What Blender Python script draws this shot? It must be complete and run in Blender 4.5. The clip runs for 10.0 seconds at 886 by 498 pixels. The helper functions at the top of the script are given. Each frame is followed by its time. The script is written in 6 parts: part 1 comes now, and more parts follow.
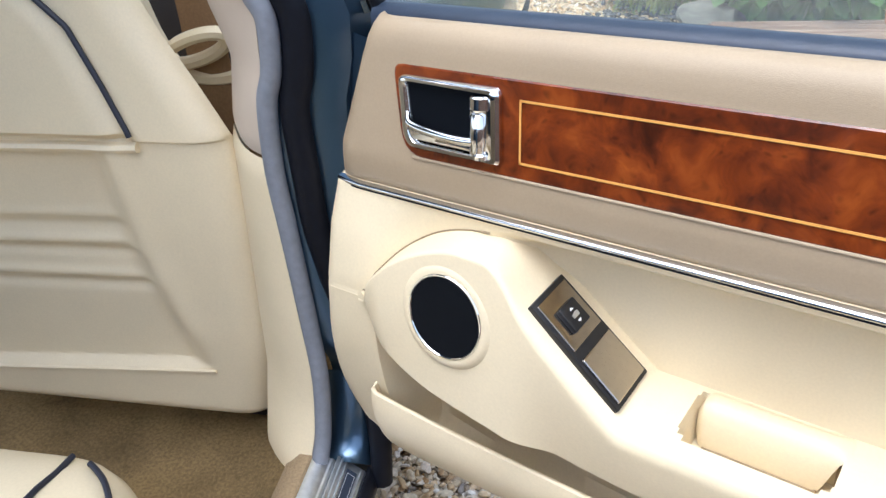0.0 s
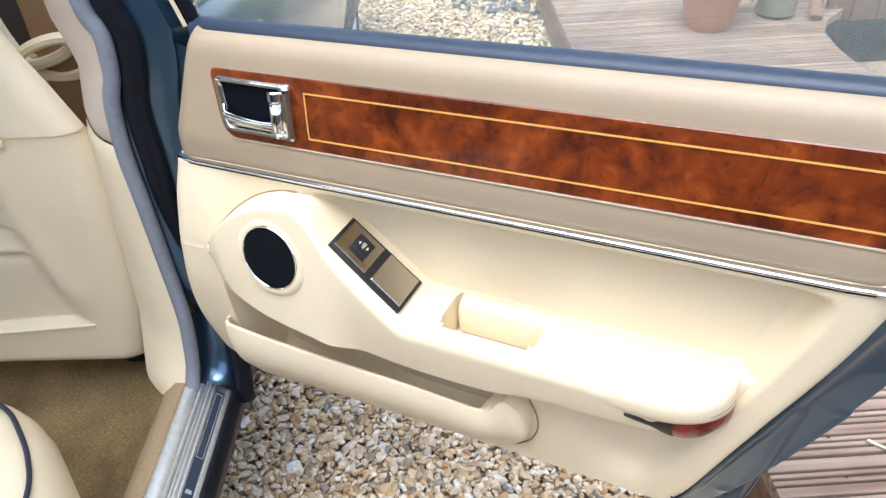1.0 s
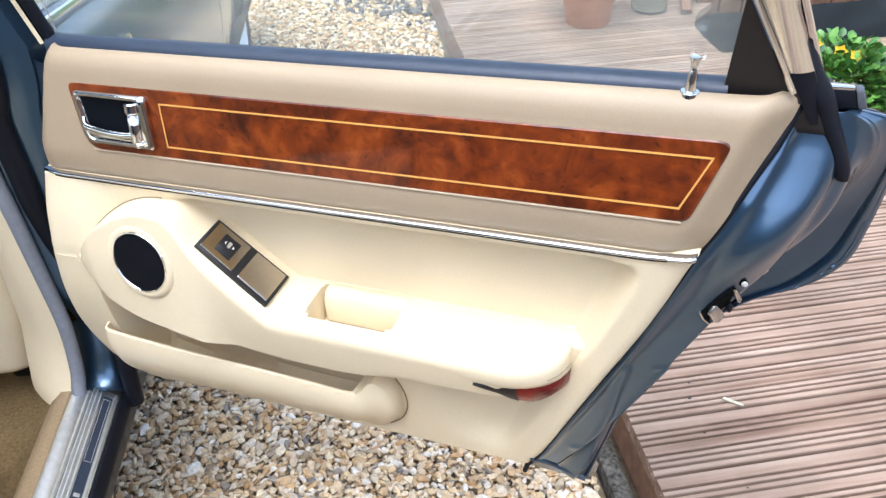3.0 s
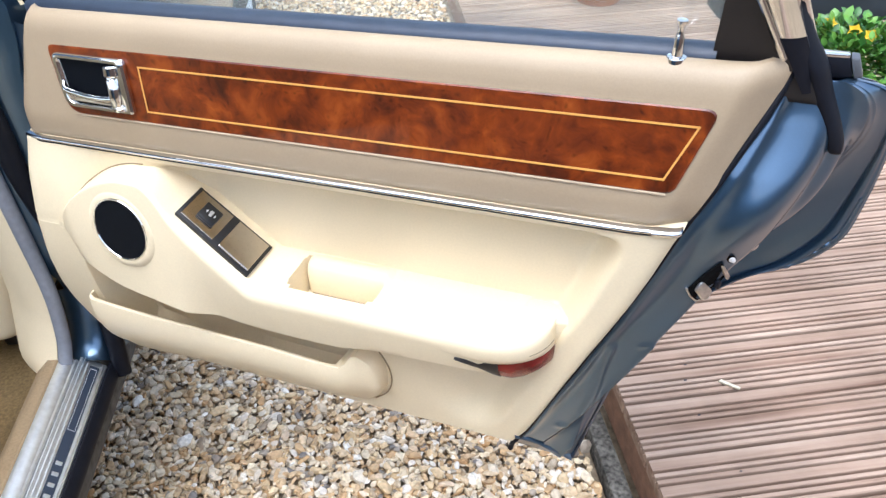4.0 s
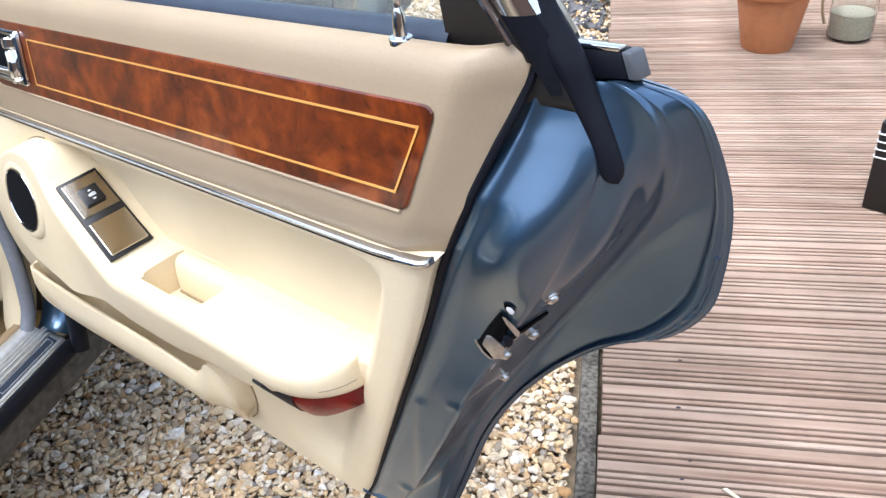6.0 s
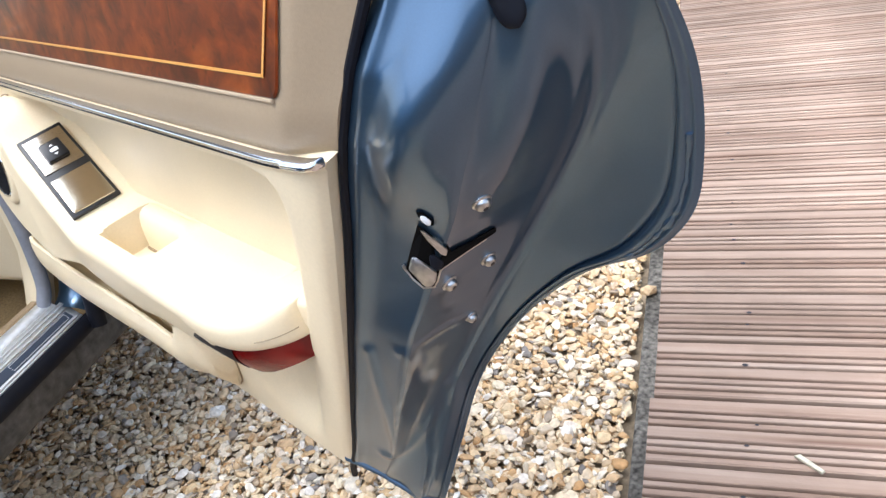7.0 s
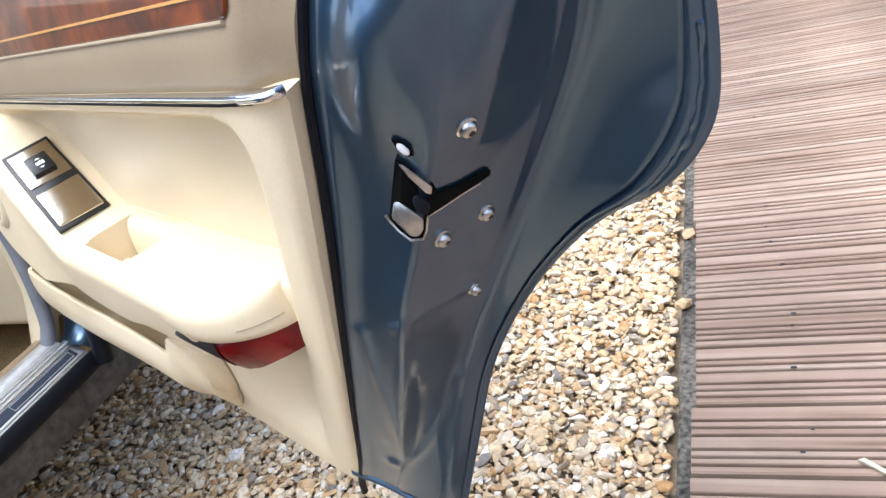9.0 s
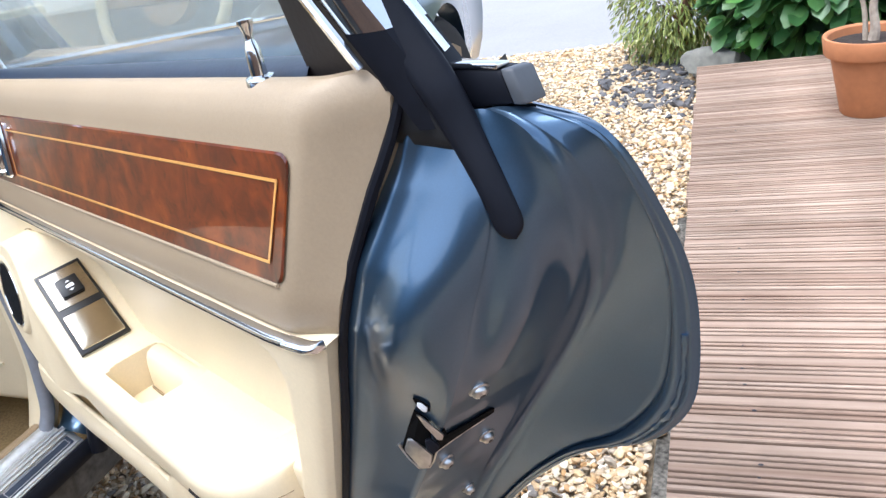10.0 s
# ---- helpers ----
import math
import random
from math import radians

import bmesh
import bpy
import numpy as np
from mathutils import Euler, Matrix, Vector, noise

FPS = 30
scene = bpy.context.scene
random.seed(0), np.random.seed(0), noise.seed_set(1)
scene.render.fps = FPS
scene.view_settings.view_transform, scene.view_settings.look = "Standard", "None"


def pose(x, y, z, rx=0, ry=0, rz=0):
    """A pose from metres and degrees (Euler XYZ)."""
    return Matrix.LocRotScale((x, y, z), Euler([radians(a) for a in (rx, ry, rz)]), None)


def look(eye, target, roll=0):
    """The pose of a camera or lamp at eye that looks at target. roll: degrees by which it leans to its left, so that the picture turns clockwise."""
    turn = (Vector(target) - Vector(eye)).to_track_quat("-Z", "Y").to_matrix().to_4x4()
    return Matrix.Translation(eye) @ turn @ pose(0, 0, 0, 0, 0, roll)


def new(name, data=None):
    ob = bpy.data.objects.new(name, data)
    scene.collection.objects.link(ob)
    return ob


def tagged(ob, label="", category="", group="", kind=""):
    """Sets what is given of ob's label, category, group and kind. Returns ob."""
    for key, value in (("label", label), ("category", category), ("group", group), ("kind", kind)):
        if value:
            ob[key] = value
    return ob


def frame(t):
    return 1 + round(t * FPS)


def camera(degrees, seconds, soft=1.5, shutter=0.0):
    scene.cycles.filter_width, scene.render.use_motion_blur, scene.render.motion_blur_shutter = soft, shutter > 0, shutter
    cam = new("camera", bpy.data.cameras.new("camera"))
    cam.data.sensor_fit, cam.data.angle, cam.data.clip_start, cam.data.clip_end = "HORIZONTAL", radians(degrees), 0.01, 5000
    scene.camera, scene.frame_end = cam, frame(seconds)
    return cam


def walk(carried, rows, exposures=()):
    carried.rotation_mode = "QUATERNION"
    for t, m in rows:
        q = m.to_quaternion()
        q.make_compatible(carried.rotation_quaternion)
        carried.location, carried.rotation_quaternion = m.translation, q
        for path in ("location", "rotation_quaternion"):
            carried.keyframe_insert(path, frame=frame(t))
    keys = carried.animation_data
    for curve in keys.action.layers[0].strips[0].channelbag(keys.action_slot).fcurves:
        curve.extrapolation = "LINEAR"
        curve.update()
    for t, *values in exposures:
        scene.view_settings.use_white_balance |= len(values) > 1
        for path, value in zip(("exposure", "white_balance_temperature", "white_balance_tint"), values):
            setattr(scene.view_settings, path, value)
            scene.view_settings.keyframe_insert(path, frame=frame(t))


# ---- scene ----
from mathutils.bvhtree import BVHTree

cam = camera(59.1, 10.0, soft=1.4)
PATH = [
    (0, (0.2997, -0.4749, 1.0482), (-0.5458, 0.582, 0.195), -3.37),
    (0.5, (0.3746, -0.5456, 1.1314), (-0.3485, 0.5606, 0.2294), -2.11),
    (1, (0.481, -0.586, 1.167), (-0.3, 0.821, -0.021), -3.1),
    (1.5, (0.517, -0.613, 1.175), (-0.176, 0.821, -0.035), -3.1),
    (2, (0.543, -0.621, 1.178), (-0.1, 0.815, -0.057), -3.2),
    (2.5, (0.561, -0.618, 1.182), (-0.045, 0.848, -0.035), -2.1),
    (3, (0.575, -0.609, 1.195), (-0.03, 0.877, 0.0), -2.3),
    (3.2, (0.583, -0.603, 1.194), (-0.015, 0.884, -0.003), -1.8),
    (4.5, (0.639, -0.557, 1.161), (-0.068, 0.839, -0.084), -2.5),
    (5, (0.722, -0.478, 1.157), (-0.272, 0.813, -0.003), -3.1),
    (5.5, (0.794, -0.456, 1.141), (-0.256, 0.818, 0.013), -2.1),
    (6, (0.891, -0.329, 1.067), (-0.253, 0.885, -0.037), -5.5),
    (6.2, (0.925, -0.275, 1.032), (-0.272, 0.85, -0.11), -7.7),
    (7.3, (0.928, -0.202, 0.914), (-0.434, 0.779, -0.174), -15.4),
    (7.5, (0.923, -0.199, 0.887), (-0.451, 0.759, -0.205), -16.5),
    (8, (0.916, -0.199, 0.849), (-0.5, 0.762, -0.186), -17.9),
    (8.5, (0.914, -0.204, 0.842), (-0.515, 0.764, -0.169), -17.5),
    (9, (0.919, -0.191, 0.857), (-0.508, 0.84, -0.093), -17.6),
    (9.5, (0.934, -0.182, 0.908), (-0.479, 0.917, 0.015), -15.6),
    (10, (0.927, -0.182, 0.987), (-0.498, 0.929, 0.13), -11.4),
]
walk(cam, [(t, look(eye, target, roll)) for t, eye, target, roll in PATH], [(0, 0.0, 5700, 10), (1, 0.13, 5700, 10), (4.5, 0.17, 5700, 10), (7.5, 0.16, 5750, 10), (10, 0.16, 5700, 10)])

# ---------------------------------------------------------------- world and light
world = bpy.data.worlds.new("sky")
scene.world = world
world.use_nodes = True
wt = world.node_tree
sky = wt.nodes.new("ShaderNodeTexSky")
sky.sky_type = "NISHITA"
sky.sun_disc = False
sky.sun_elevation, sky.sun_rotation = radians(68), radians(200)
sky.air_density, sky.dust_density, sky.ozone_density = 1.0, 3.5, 1.0
haze = wt.nodes.new("ShaderNodeHueSaturation")  # thin high cloud whitens the blue
haze.inputs["Saturation"].default_value = 0.6
wt.links.new(sky.outputs[0], haze.inputs["Color"])
wt.links.new(haze.outputs[0], wt.nodes["Background"].inputs[0])
wt.nodes["Background"].inputs[1].default_value = 0.40

sun = new("sun", bpy.data.lights.new("sun", "SUN"))
sun.data.energy, sun.data.angle, sun.data.color = 1.9, radians(45), (1.0, 0.985, 0.96)
sun.matrix_world = look((0, 0, 0), (-0.11, 0.23, -0.96))

# ---------------------------------------------------------------- materials


def material(name, colour, rough=0.5, metal=0.0, grain=0.0, grain_scale=60.0, bump=0.0, bump_scale=300.0, coat=0.0,
             spec=0.5, large=0.0, large_scale=3.0, sheen=0.0):
    """A principled surface whose colour varies by fine grain and by larger patches, with fine relief."""
    m = bpy.data.materials.new(name)
    m.use_nodes = True
    nt = m.node_tree
    b = nt.nodes["Principled BSDF"]
    b.inputs["Roughness"].default_value = rough
    b.inputs["Metallic"].default_value = metal
    b.inputs["Coat Weight"].default_value = coat
    b.inputs["Coat Roughness"].default_value = 0.04
    b.inputs["Specular IOR Level"].default_value = spec
    b.inputs["Sheen Weight"].default_value = sheen
    b.inputs["Base Color"].default_value = (*colour, 1)
    tc = nt.nodes.new("ShaderNodeTexCoord")
    last = None
    for amount, scale in ((grain, grain_scale), (large, large_scale)):
        if amount:
            n = nt.nodes.new("ShaderNodeTexNoise")
            n.inputs["Scale"].default_value = scale
            n.inputs["Detail"].default_value = 5
            nt.links.new(tc.outputs["Object"], n.inputs["Vector"])
            mix = nt.nodes.new("ShaderNodeMix")
            mix.data_type, mix.blend_type = "RGBA", "MULTIPLY"
            mr = nt.nodes.new("ShaderNodeMapRange")
            mr.inputs["From Min"].default_value, mr.inputs["From Max"].default_value = 0.3, 0.7
            mr.inputs["To Min"].default_value, mr.inputs["To Max"].default_value = 1 - amount, 1 + amount * 0.4
            nt.links.new(n.outputs["Fac"], mr.inputs["Value"])
            mix.inputs["Factor"].default_value = 1
            if last:
                nt.links.new(last, mix.inputs["A"])
            else:
                mix.inputs["A"].default_value = (*colour, 1)
            nt.links.new(mr.outputs["Result"], mix.inputs["B"])
            last = mix.outputs["Result"]
    if last:
        nt.links.new(last, b.inputs["Base Color"])
    if bump:
        n = nt.nodes.new("ShaderNodeTexNoise")
        n.inputs["Scale"].default_value = bump_scale
        n.inputs["Detail"].default_value = 4
        nt.links.new(tc.outputs["Object"], n.inputs["Vector"])
        bp = nt.nodes.new("ShaderNodeBump")
        bp.inputs["Strength"].default_value = bump
        bp.inputs["Distance"].default_value = 0.002
        nt.links.new(n.outputs["Fac"], bp.inputs["Height"])
        nt.links.new(bp.outputs["Normal"], b.inputs["Normal"])
    return m


def ramp_colours(nt, fac, stops, interpolation="LINEAR"):
    r = nt.nodes.new("ShaderNodeValToRGB")
    r.color_ramp.interpolation = interpolation
    e = r.color_ramp.elements
    while len(e) < len(stops):
        e.new(0.5)
    for el, (p, c) in zip(e, stops):
        el.position, el.color = p, (*c, 1)
    nt.links.new(fac, r.inputs["Fac"])
    return r.outputs["Color"]


def burr_walnut():
    m = material("burr_walnut", (0.2, 0.06, 0.02), rough=0.32, coat=0.8, spec=0.2)
    nt = m.node_tree
    b = nt.nodes["Principled BSDF"]
    tc = nt.nodes.new("ShaderNodeTexCoord")
    warp = nt.nodes.new("ShaderNodeTexNoise")
    warp.inputs["Scale"].default_value, warp.inputs["Detail"].default_value = 14, 3
    nt.links.new(tc.outputs["Object"], warp.inputs["Vector"])
    add = nt.nodes.new("ShaderNodeMixRGB")
    add.blend_type = "ADD"
    add.inputs[0].default_value = 0.08
    nt.links.new(tc.outputs["Object"], add.inputs[1])
    nt.links.new(warp.outputs["Color"], add.inputs[2])
    big = nt.nodes.new("ShaderNodeTexNoise")
    big.inputs["Scale"].default_value, big.inputs["Detail"].default_value, big.inputs["Roughness"].default_value = 34, 6, 0.55
    nt.links.new(add.outputs[0], big.inputs["Vector"])
    col = ramp_colours(nt, big.outputs["Fac"], [(0.24, (0.026, 0.006, 0.002)), (0.40, (0.085, 0.015, 0.003)),
                                                (0.54, (0.160, 0.029, 0.004)), (0.68, (0.24, 0.052, 0.007)), (0.86, (0.38, 0.100, 0.012))])
    eyes = nt.nodes.new("ShaderNodeTexVoronoi")
    eyes.inputs["Scale"].default_value = 90
    nt.links.new(add.outputs[0], eyes.inputs["Vector"])
    mr = nt.nodes.new("ShaderNodeMapRange")
    mr.inputs["From Min"].default_value, mr.inputs["From Max"].default_value = 0.05, 0.3
    mr.inputs["To Min"].default_value = 0.55
    nt.links.new(eyes.outputs["Distance"], mr.inputs["Value"])
    mix = nt.nodes.new("ShaderNodeMix")
    mix.data_type, mix.blend_type = "RGBA", "MULTIPLY"
    mix.inputs["Factor"].default_value = 1
    nt.links.new(col, mix.inputs["A"])
    nt.links.new(mr.outputs["Result"], mix.inputs["B"])
    nt.links.new(mix.outputs["Result"], b.inputs["Base Color"])
    b.inputs["Coat Roughness"].default_value = 0.03
    return m


def stones_material():
    m = material("pea_shingle", (0.5, 0.4, 0.3), rough=0.72, bump=0.4, bump_scale=220)
    nt = m.node_tree
    b = nt.nodes["Principled BSDF"]
    g = nt.nodes.new("ShaderNodeNewGeometry")
    col = ramp_colours(nt, g.outputs["Random Per Island"], [
        (0.0, (0.80, 0.71, 0.55)), (0.11, (0.74, 0.55, 0.32)), (0.22, (0.50, 0.285, 0.110)), (0.33, (0.86, 0.72, 0.48)),
        (0.43, (0.60, 0.48, 0.32)), (0.52, (0.63, 0.405, 0.185)), (0.62, (0.88, 0.82, 0.70)), (0.74, (0.80, 0.62, 0.37)),
        (0.85, (0.67, 0.47, 0.24)), (0.92, (0.22, 0.195, 0.17)), (1.0, (0.72, 0.58, 0.39))])
    tc = nt.nodes.new("ShaderNodeTexCoord")
    n = nt.nodes.new("ShaderNodeTexNoise")
    n.inputs["Scale"].default_value, n.inputs["Detail"].default_value = 110, 4
    nt.links.new(tc.outputs["Object"], n.inputs["Vector"])
    mr = nt.nodes.new("ShaderNodeMapRange")
    mr.inputs["From Min"].default_value, mr.inputs["From Max"].default_value = 0.3, 0.7
    mr.inputs["To Min"].default_value, mr.inputs["To Max"].default_value = 0.72, 1.12
    nt.links.new(n.outputs["Fac"], mr.inputs["Value"])
    mix = nt.nodes.new("ShaderNodeMix")
    mix.data_type, mix.blend_type = "RGBA", "MULTIPLY"
    mix.inputs["Factor"].default_value = 1
    nt.links.new(col, mix.inputs["A"])
    nt.links.new(mr.outputs["Result"], mix.inputs["B"])
    nt.links.new(mix.outputs["Result"], b.inputs["Base Color"])
    return m


DECK_TURN = math.atan2(0.497, 0.868)


def decking_material():
    m = material("weathered_decking", (0.42, 0.29, 0.22), rough=0.9, spec=0.15, bump=0.25, bump_scale=150)
    nt = m.node_tree
    b = nt.nodes["Principled BSDF"]
    tc = nt.nodes.new("ShaderNodeTexCoord")
    mp = nt.nodes.new("ShaderNodeMapping")
    mp.inputs["Scale"].default_value = (2.2, 60, 60)
    nt.links.new(tc.outputs["Object"], mp.inputs["Vector"])
    oi = nt.nodes.new("ShaderNodeObjectInfo")
    addv = nt.nodes.new("ShaderNodeVectorMath")
    addv.operation = "ADD"
    nt.links.new(mp.outputs["Vector"], addv.inputs[0])
    sc = nt.nodes.new("ShaderNodeMath")
    sc.operation = "MULTIPLY"
    sc.inputs[1].default_value = 37
    nt.links.new(oi.outputs["Random"], sc.inputs[0])
    nt.links.new(sc.outputs[0], addv.inputs[1])
    n = nt.nodes.new("ShaderNodeTexNoise")
    n.inputs["Scale"].default_value, n.inputs["Detail"].default_value = 1.0, 6
    nt.links.new(addv.outputs[0], n.inputs["Vector"])
    col = ramp_colours(nt, n.outputs["Fac"], [(0.24, (0.19, 0.113, 0.076)), (0.42, (0.325, 0.222, 0.157)), (0.58, (0.400, 0.290, 0.212)), (0.80, (0.495, 0.383, 0.290))])
    n2 = nt.nodes.new("ShaderNodeTexNoise")
    n2.inputs["Scale"].default_value, n2.inputs["Detail"].default_value = 5, 4
    nt.links.new(tc.outputs["Object"], n2.inputs["Vector"])
    mr = nt.nodes.new("ShaderNodeMapRange")
    mr.inputs["From Min"].default_value, mr.inputs["From Max"].default_value = 0.35, 0.65
    mr.inputs["To Min"].default_value, mr.inputs["To Max"].default_value = 0.76, 1.10
    nt.links.new(n2.outputs["Fac"], mr.inputs["Value"])
    mr2 = nt.nodes.new("ShaderNodeMapRange")
    mr2.inputs["To Min"].default_value, mr2.inputs["To Max"].default_value = 0.80, 1.08
    nt.links.new(oi.outputs["Random"], mr2.inputs["Value"])
    mu = nt.nodes.new("ShaderNodeMath")
    mu.operation = "MULTIPLY"
    nt.links.new(mr.outputs["Result"], mu.inputs[0])
    nt.links.new(mr2.outputs["Result"], mu.inputs[1])
    mix = nt.nodes.new("ShaderNodeMix")
    mix.data_type, mix.blend_type = "RGBA", "MULTIPLY"
    mix.inputs["Factor"].default_value = 1
    nt.links.new(col, mix.inputs["A"])
    nt.links.new(mu.outputs[0], mix.inputs["B"])
    nt.links.new(mix.outputs["Result"], b.inputs["Base Color"])
    return m


def glass_material(name, tint, rough=0.0, dust_haze=0.0):
    m = bpy.data.materials.new(name)
    m.use_nodes = True
    b = m.node_tree.nodes["Principled BSDF"]
    b.inputs["Base Color"].default_value = (*tint, 1)
    b.inputs["Transmission Weight"].default_value = 1
    b.inputs["Roughness"].default_value = rough
    b.inputs["IOR"].default_value = 1.45
    if dust_haze:
        nt = m.node_tree
        # Pale film: some dust, and the washed-out haze of reflected sky painted in.
        film = nt.nodes.new("ShaderNodeBsdfDiffuse")
        film.inputs["Color"].default_value = (0.72, 0.75, 0.70, 1)
        n = nt.nodes.new("ShaderNodeTexNoise")
        n.inputs["Scale"].default_value, n.inputs["Detail"].default_value = 7, 5
        mr = nt.nodes.new("ShaderNodeMapRange")
        mr.inputs["From Min"].default_value, mr.inputs["From Max"].default_value = 0.3, 0.7
        mr.inputs["To Min"].default_value, mr.inputs["To Max"].default_value = dust_haze * 0.75, dust_haze * 1.25
        nt.links.new(n.outputs["Fac"], mr.inputs["Value"])
        mix = nt.nodes.new("ShaderNodeMixShader")
        nt.links.new(mr.outputs["Result"], mix.inputs["Fac"])
        nt.links.new(b.outputs["BSDF"], mix.inputs[1])
        nt.links.new(film.outputs["BSDF"], mix.inputs[2])
        nt.links.new(mix.outputs["Shader"], nt.nodes["Material Output"].inputs["Surface"])
    return m


def leaf_material(name, dark, light):
    m = material(name, dark, rough=0.38, bump=0.1, bump_scale=80)
    nt = m.node_tree
    g = nt.nodes.new("ShaderNodeNewGeometry")
    col = ramp_colours(nt, g.outputs["Random Per Island"], [(0, dark), (0.6, tuple((a + c) / 2 for a, c in zip(dark, light))), (1, light)])
    nt.links.new(col, nt.nodes["Principled BSDF"].inputs["Base Color"])
    nt.nodes["Principled BSDF"].inputs["Subsurface Weight"].default_value = 0.1
    return m


CREAM = material("cream_leather", (0.765, 0.645, 0.425), rough=0.46, bump=0.10, bump_scale=900, large=0.05, large_scale=9, grain=0.04, grain_scale=400)
TAN = material("tan_vinyl", (0.385, 0.293, 0.185), rough=0.5, bump=0.12, bump_scale=1100, large=0.06, large_scale=8, grain=0.05, grain_scale=500)
GREIGE = material("greige_pillar_cloth", (0.52, 0.43, 0.33), rough=0.8, bump=0.15, bump_scale=900, large=0.06, large_scale=10)
CARPET = material("tan_carpet", (0.35, 0.235, 0.098), rough=1.0, bump=1.0, bump_scale=700, grain=0.35, grain_scale=220, large=0.45, large_scale=9)
SILLCLOTH = material("brown_sill_carpet", (0.33, 0.235, 0.13), rough=0.95, bump=0.6, bump_scale=900, grain=0.2, grain_scale=300, large=0.15, large_scale=14)
WALNUT = burr_walnut()
BOXWOOD = material("boxwood_line", (0.74, 0.36, 0.08), rough=0.35, coat=1.0, grain=0.12, grain_scale=200)
CHROME = material("chrome", (0.80, 0.80, 0.79), rough=0.09, metal=1.0, grain=0.06, grain_scale=90)
STEEL = material("zinc_plated_steel", (0.62, 0.61, 0.58), rough=0.32, metal=1.0, grain=0.25, grain_scale=160, bump=0.1)
ALU = material("brushed_aluminium", (0.80, 0.84, 0.88), rough=0.42, metal=1.0, grain=0.12, grain_scale=120, bump=0.12, bump_scale=260)
PAINT = material("blue_grey_metallic_paint", (0.066, 0.121, 0.190), rough=0.32, metal=0.84, coat=1.0, grain=0.05, grain_scale=900, large=0.05, large_scale=12)
PAINT.node_tree.nodes["Principled BSDF"].inputs["Coat Roughness"].default_value = 0.09
# Leather darkened to stand for the shade that lies in seams and creases.
SEAM_SHADE = material("shadowed_leather_seam", (0.30, 0.22, 0.12), rough=0.7, grain=0.2, grain_scale=200)
RUBBER = material("black_rubber", (0.006, 0.007, 0.011), rough=0.5, spec=0.16, bump=0.06, grain=0.2, grain_scale=80)
NAVY = material("navy_weatherstrip", (0.022, 0.034, 0.058), rough=0.42, bump=0.1, grain=0.15, grain_scale=60)
SEALGREY = material("grey_door_seal", (0.20, 0.21, 0.235), rough=0.55, bump=0.15, grain=0.12, grain_scale=120)
CAPGREY = material("dark_grey_plastic", (0.065, 0.070, 0.076), rough=0.45, bump=0.1)
CUPBLACK = material("black_navy_cup", (0.002, 0.003, 0.005), rough=0.6, spec=0.08)
VOID = material("dark_recess", (0.003, 0.003, 0.003), rough=0.9, spec=0.1)
BLACK = material("black_plastic", (0.010, 0.010, 0.011), rough=0.4, bump=0.05)
BROWNBLACK = material("dark_brown_plastic", (0.012, 0.009, 0.008), rough=0.5, bump=0.1)
MESHBLACK = material("speaker_cloth", (0.004, 0.005, 0.007), rough=0.85, spec=0.12, bump=0.8, bump_scale=1800)
PLATE = material("polished_plate", (0.55, 0.50, 0.43), rough=0.16, metal=1.0, grain=0.04, grain_scale=200)
TANPLATE = material("polished_switch_panel", (0.46, 0.41, 0.35), rough=0.20, metal=1.0, grain=0.06, grain_scale=200)
RED = material("red_reflector", (0.20, 0.002, 0.002), rough=0.25, metal=0.3, coat=0.3, bump=0.15, bump_scale=330, large=0.6, large_scale=30)
WHITE = material("white_marking", (0.75, 0.75, 0.73), rough=0.5)
PIPING = material("navy_piping", (0.016, 0.018, 0.030), rough=0.45)
STONES = stones_material()
SLATE = material("slate_stone", (0.16, 0.155, 0.155), rough=0.8, grain=0.6, grain_scale=25, bump=0.4, bump_scale=200, large=0.5, large_scale=14)
DECKING = decking_material()
EARTH = material("gravel_bed", (0.36, 0.275, 0.175), rough=0.95, grain=0.5, grain_scale=60, bump=1.0, bump_scale=90, large=0.2)
KERBSTONE = material("dirty_concrete", (0.20, 0.185, 0.155), rough=0.95, grain=0.75, grain_scale=120, bump=1.0, bump_scale=160, large=0.55, large_scale=17, spec=0.2)
ROADTAR = material("pale_driveway", (0.33, 0.322, 0.312), rough=0.95, spec=0.15, grain=0.12, grain_scale=120, bump=0.3, bump_scale=200, large=0.12, large_scale=1.2)
TERRACOTTA = material("terracotta", (0.54, 0.215, 0.085), rough=0.75, grain=0.1, grain_scale=40, bump=0.15, large=0.12, large_scale=9)
SOIL = material("potting_soil", (0.035, 0.024, 0.016), rough=1.0, bump=1.0, bump_scale=120, grain=0.4)
SAND = material("pale_sand", (0.52, 0.47, 0.34), rough=0.95, grain=0.25, grain_scale=160, bump=0.5)
ROPE = material("jute_rope", (0.33, 0.24, 0.14), rough=0.95, bump=0.6, bump_scale=300)
WATER = material("dark_pond_water", (0.012, 0.022, 0.012), rough=0.03, bump=0.06, bump_scale=20)
LINER = material("black_pond_liner", (0.012, 0.016, 0.018), rough=0.28, bump=0.8, bump_scale=14)
SLATWOOD = material("brown_fence_wood", (0.22, 0.115, 0.065), rough=0.8, grain=0.35, grain_scale=40, bump=0.4, large=0.2)
BARKS = material("pale_stem", (0.40, 0.33, 0.25), rough=0.85, grain=0.3, bump=0.4)
ROCK = material("grey_rock", (0.22, 0.215, 0.18), rough=0.9, grain=0.3, grain_scale=30, bump=0.9, bump_scale=40)
LAUREL = leaf_material("laurel_leaf", (0.022, 0.075, 0.020), (0.15, 0.33, 0.075))
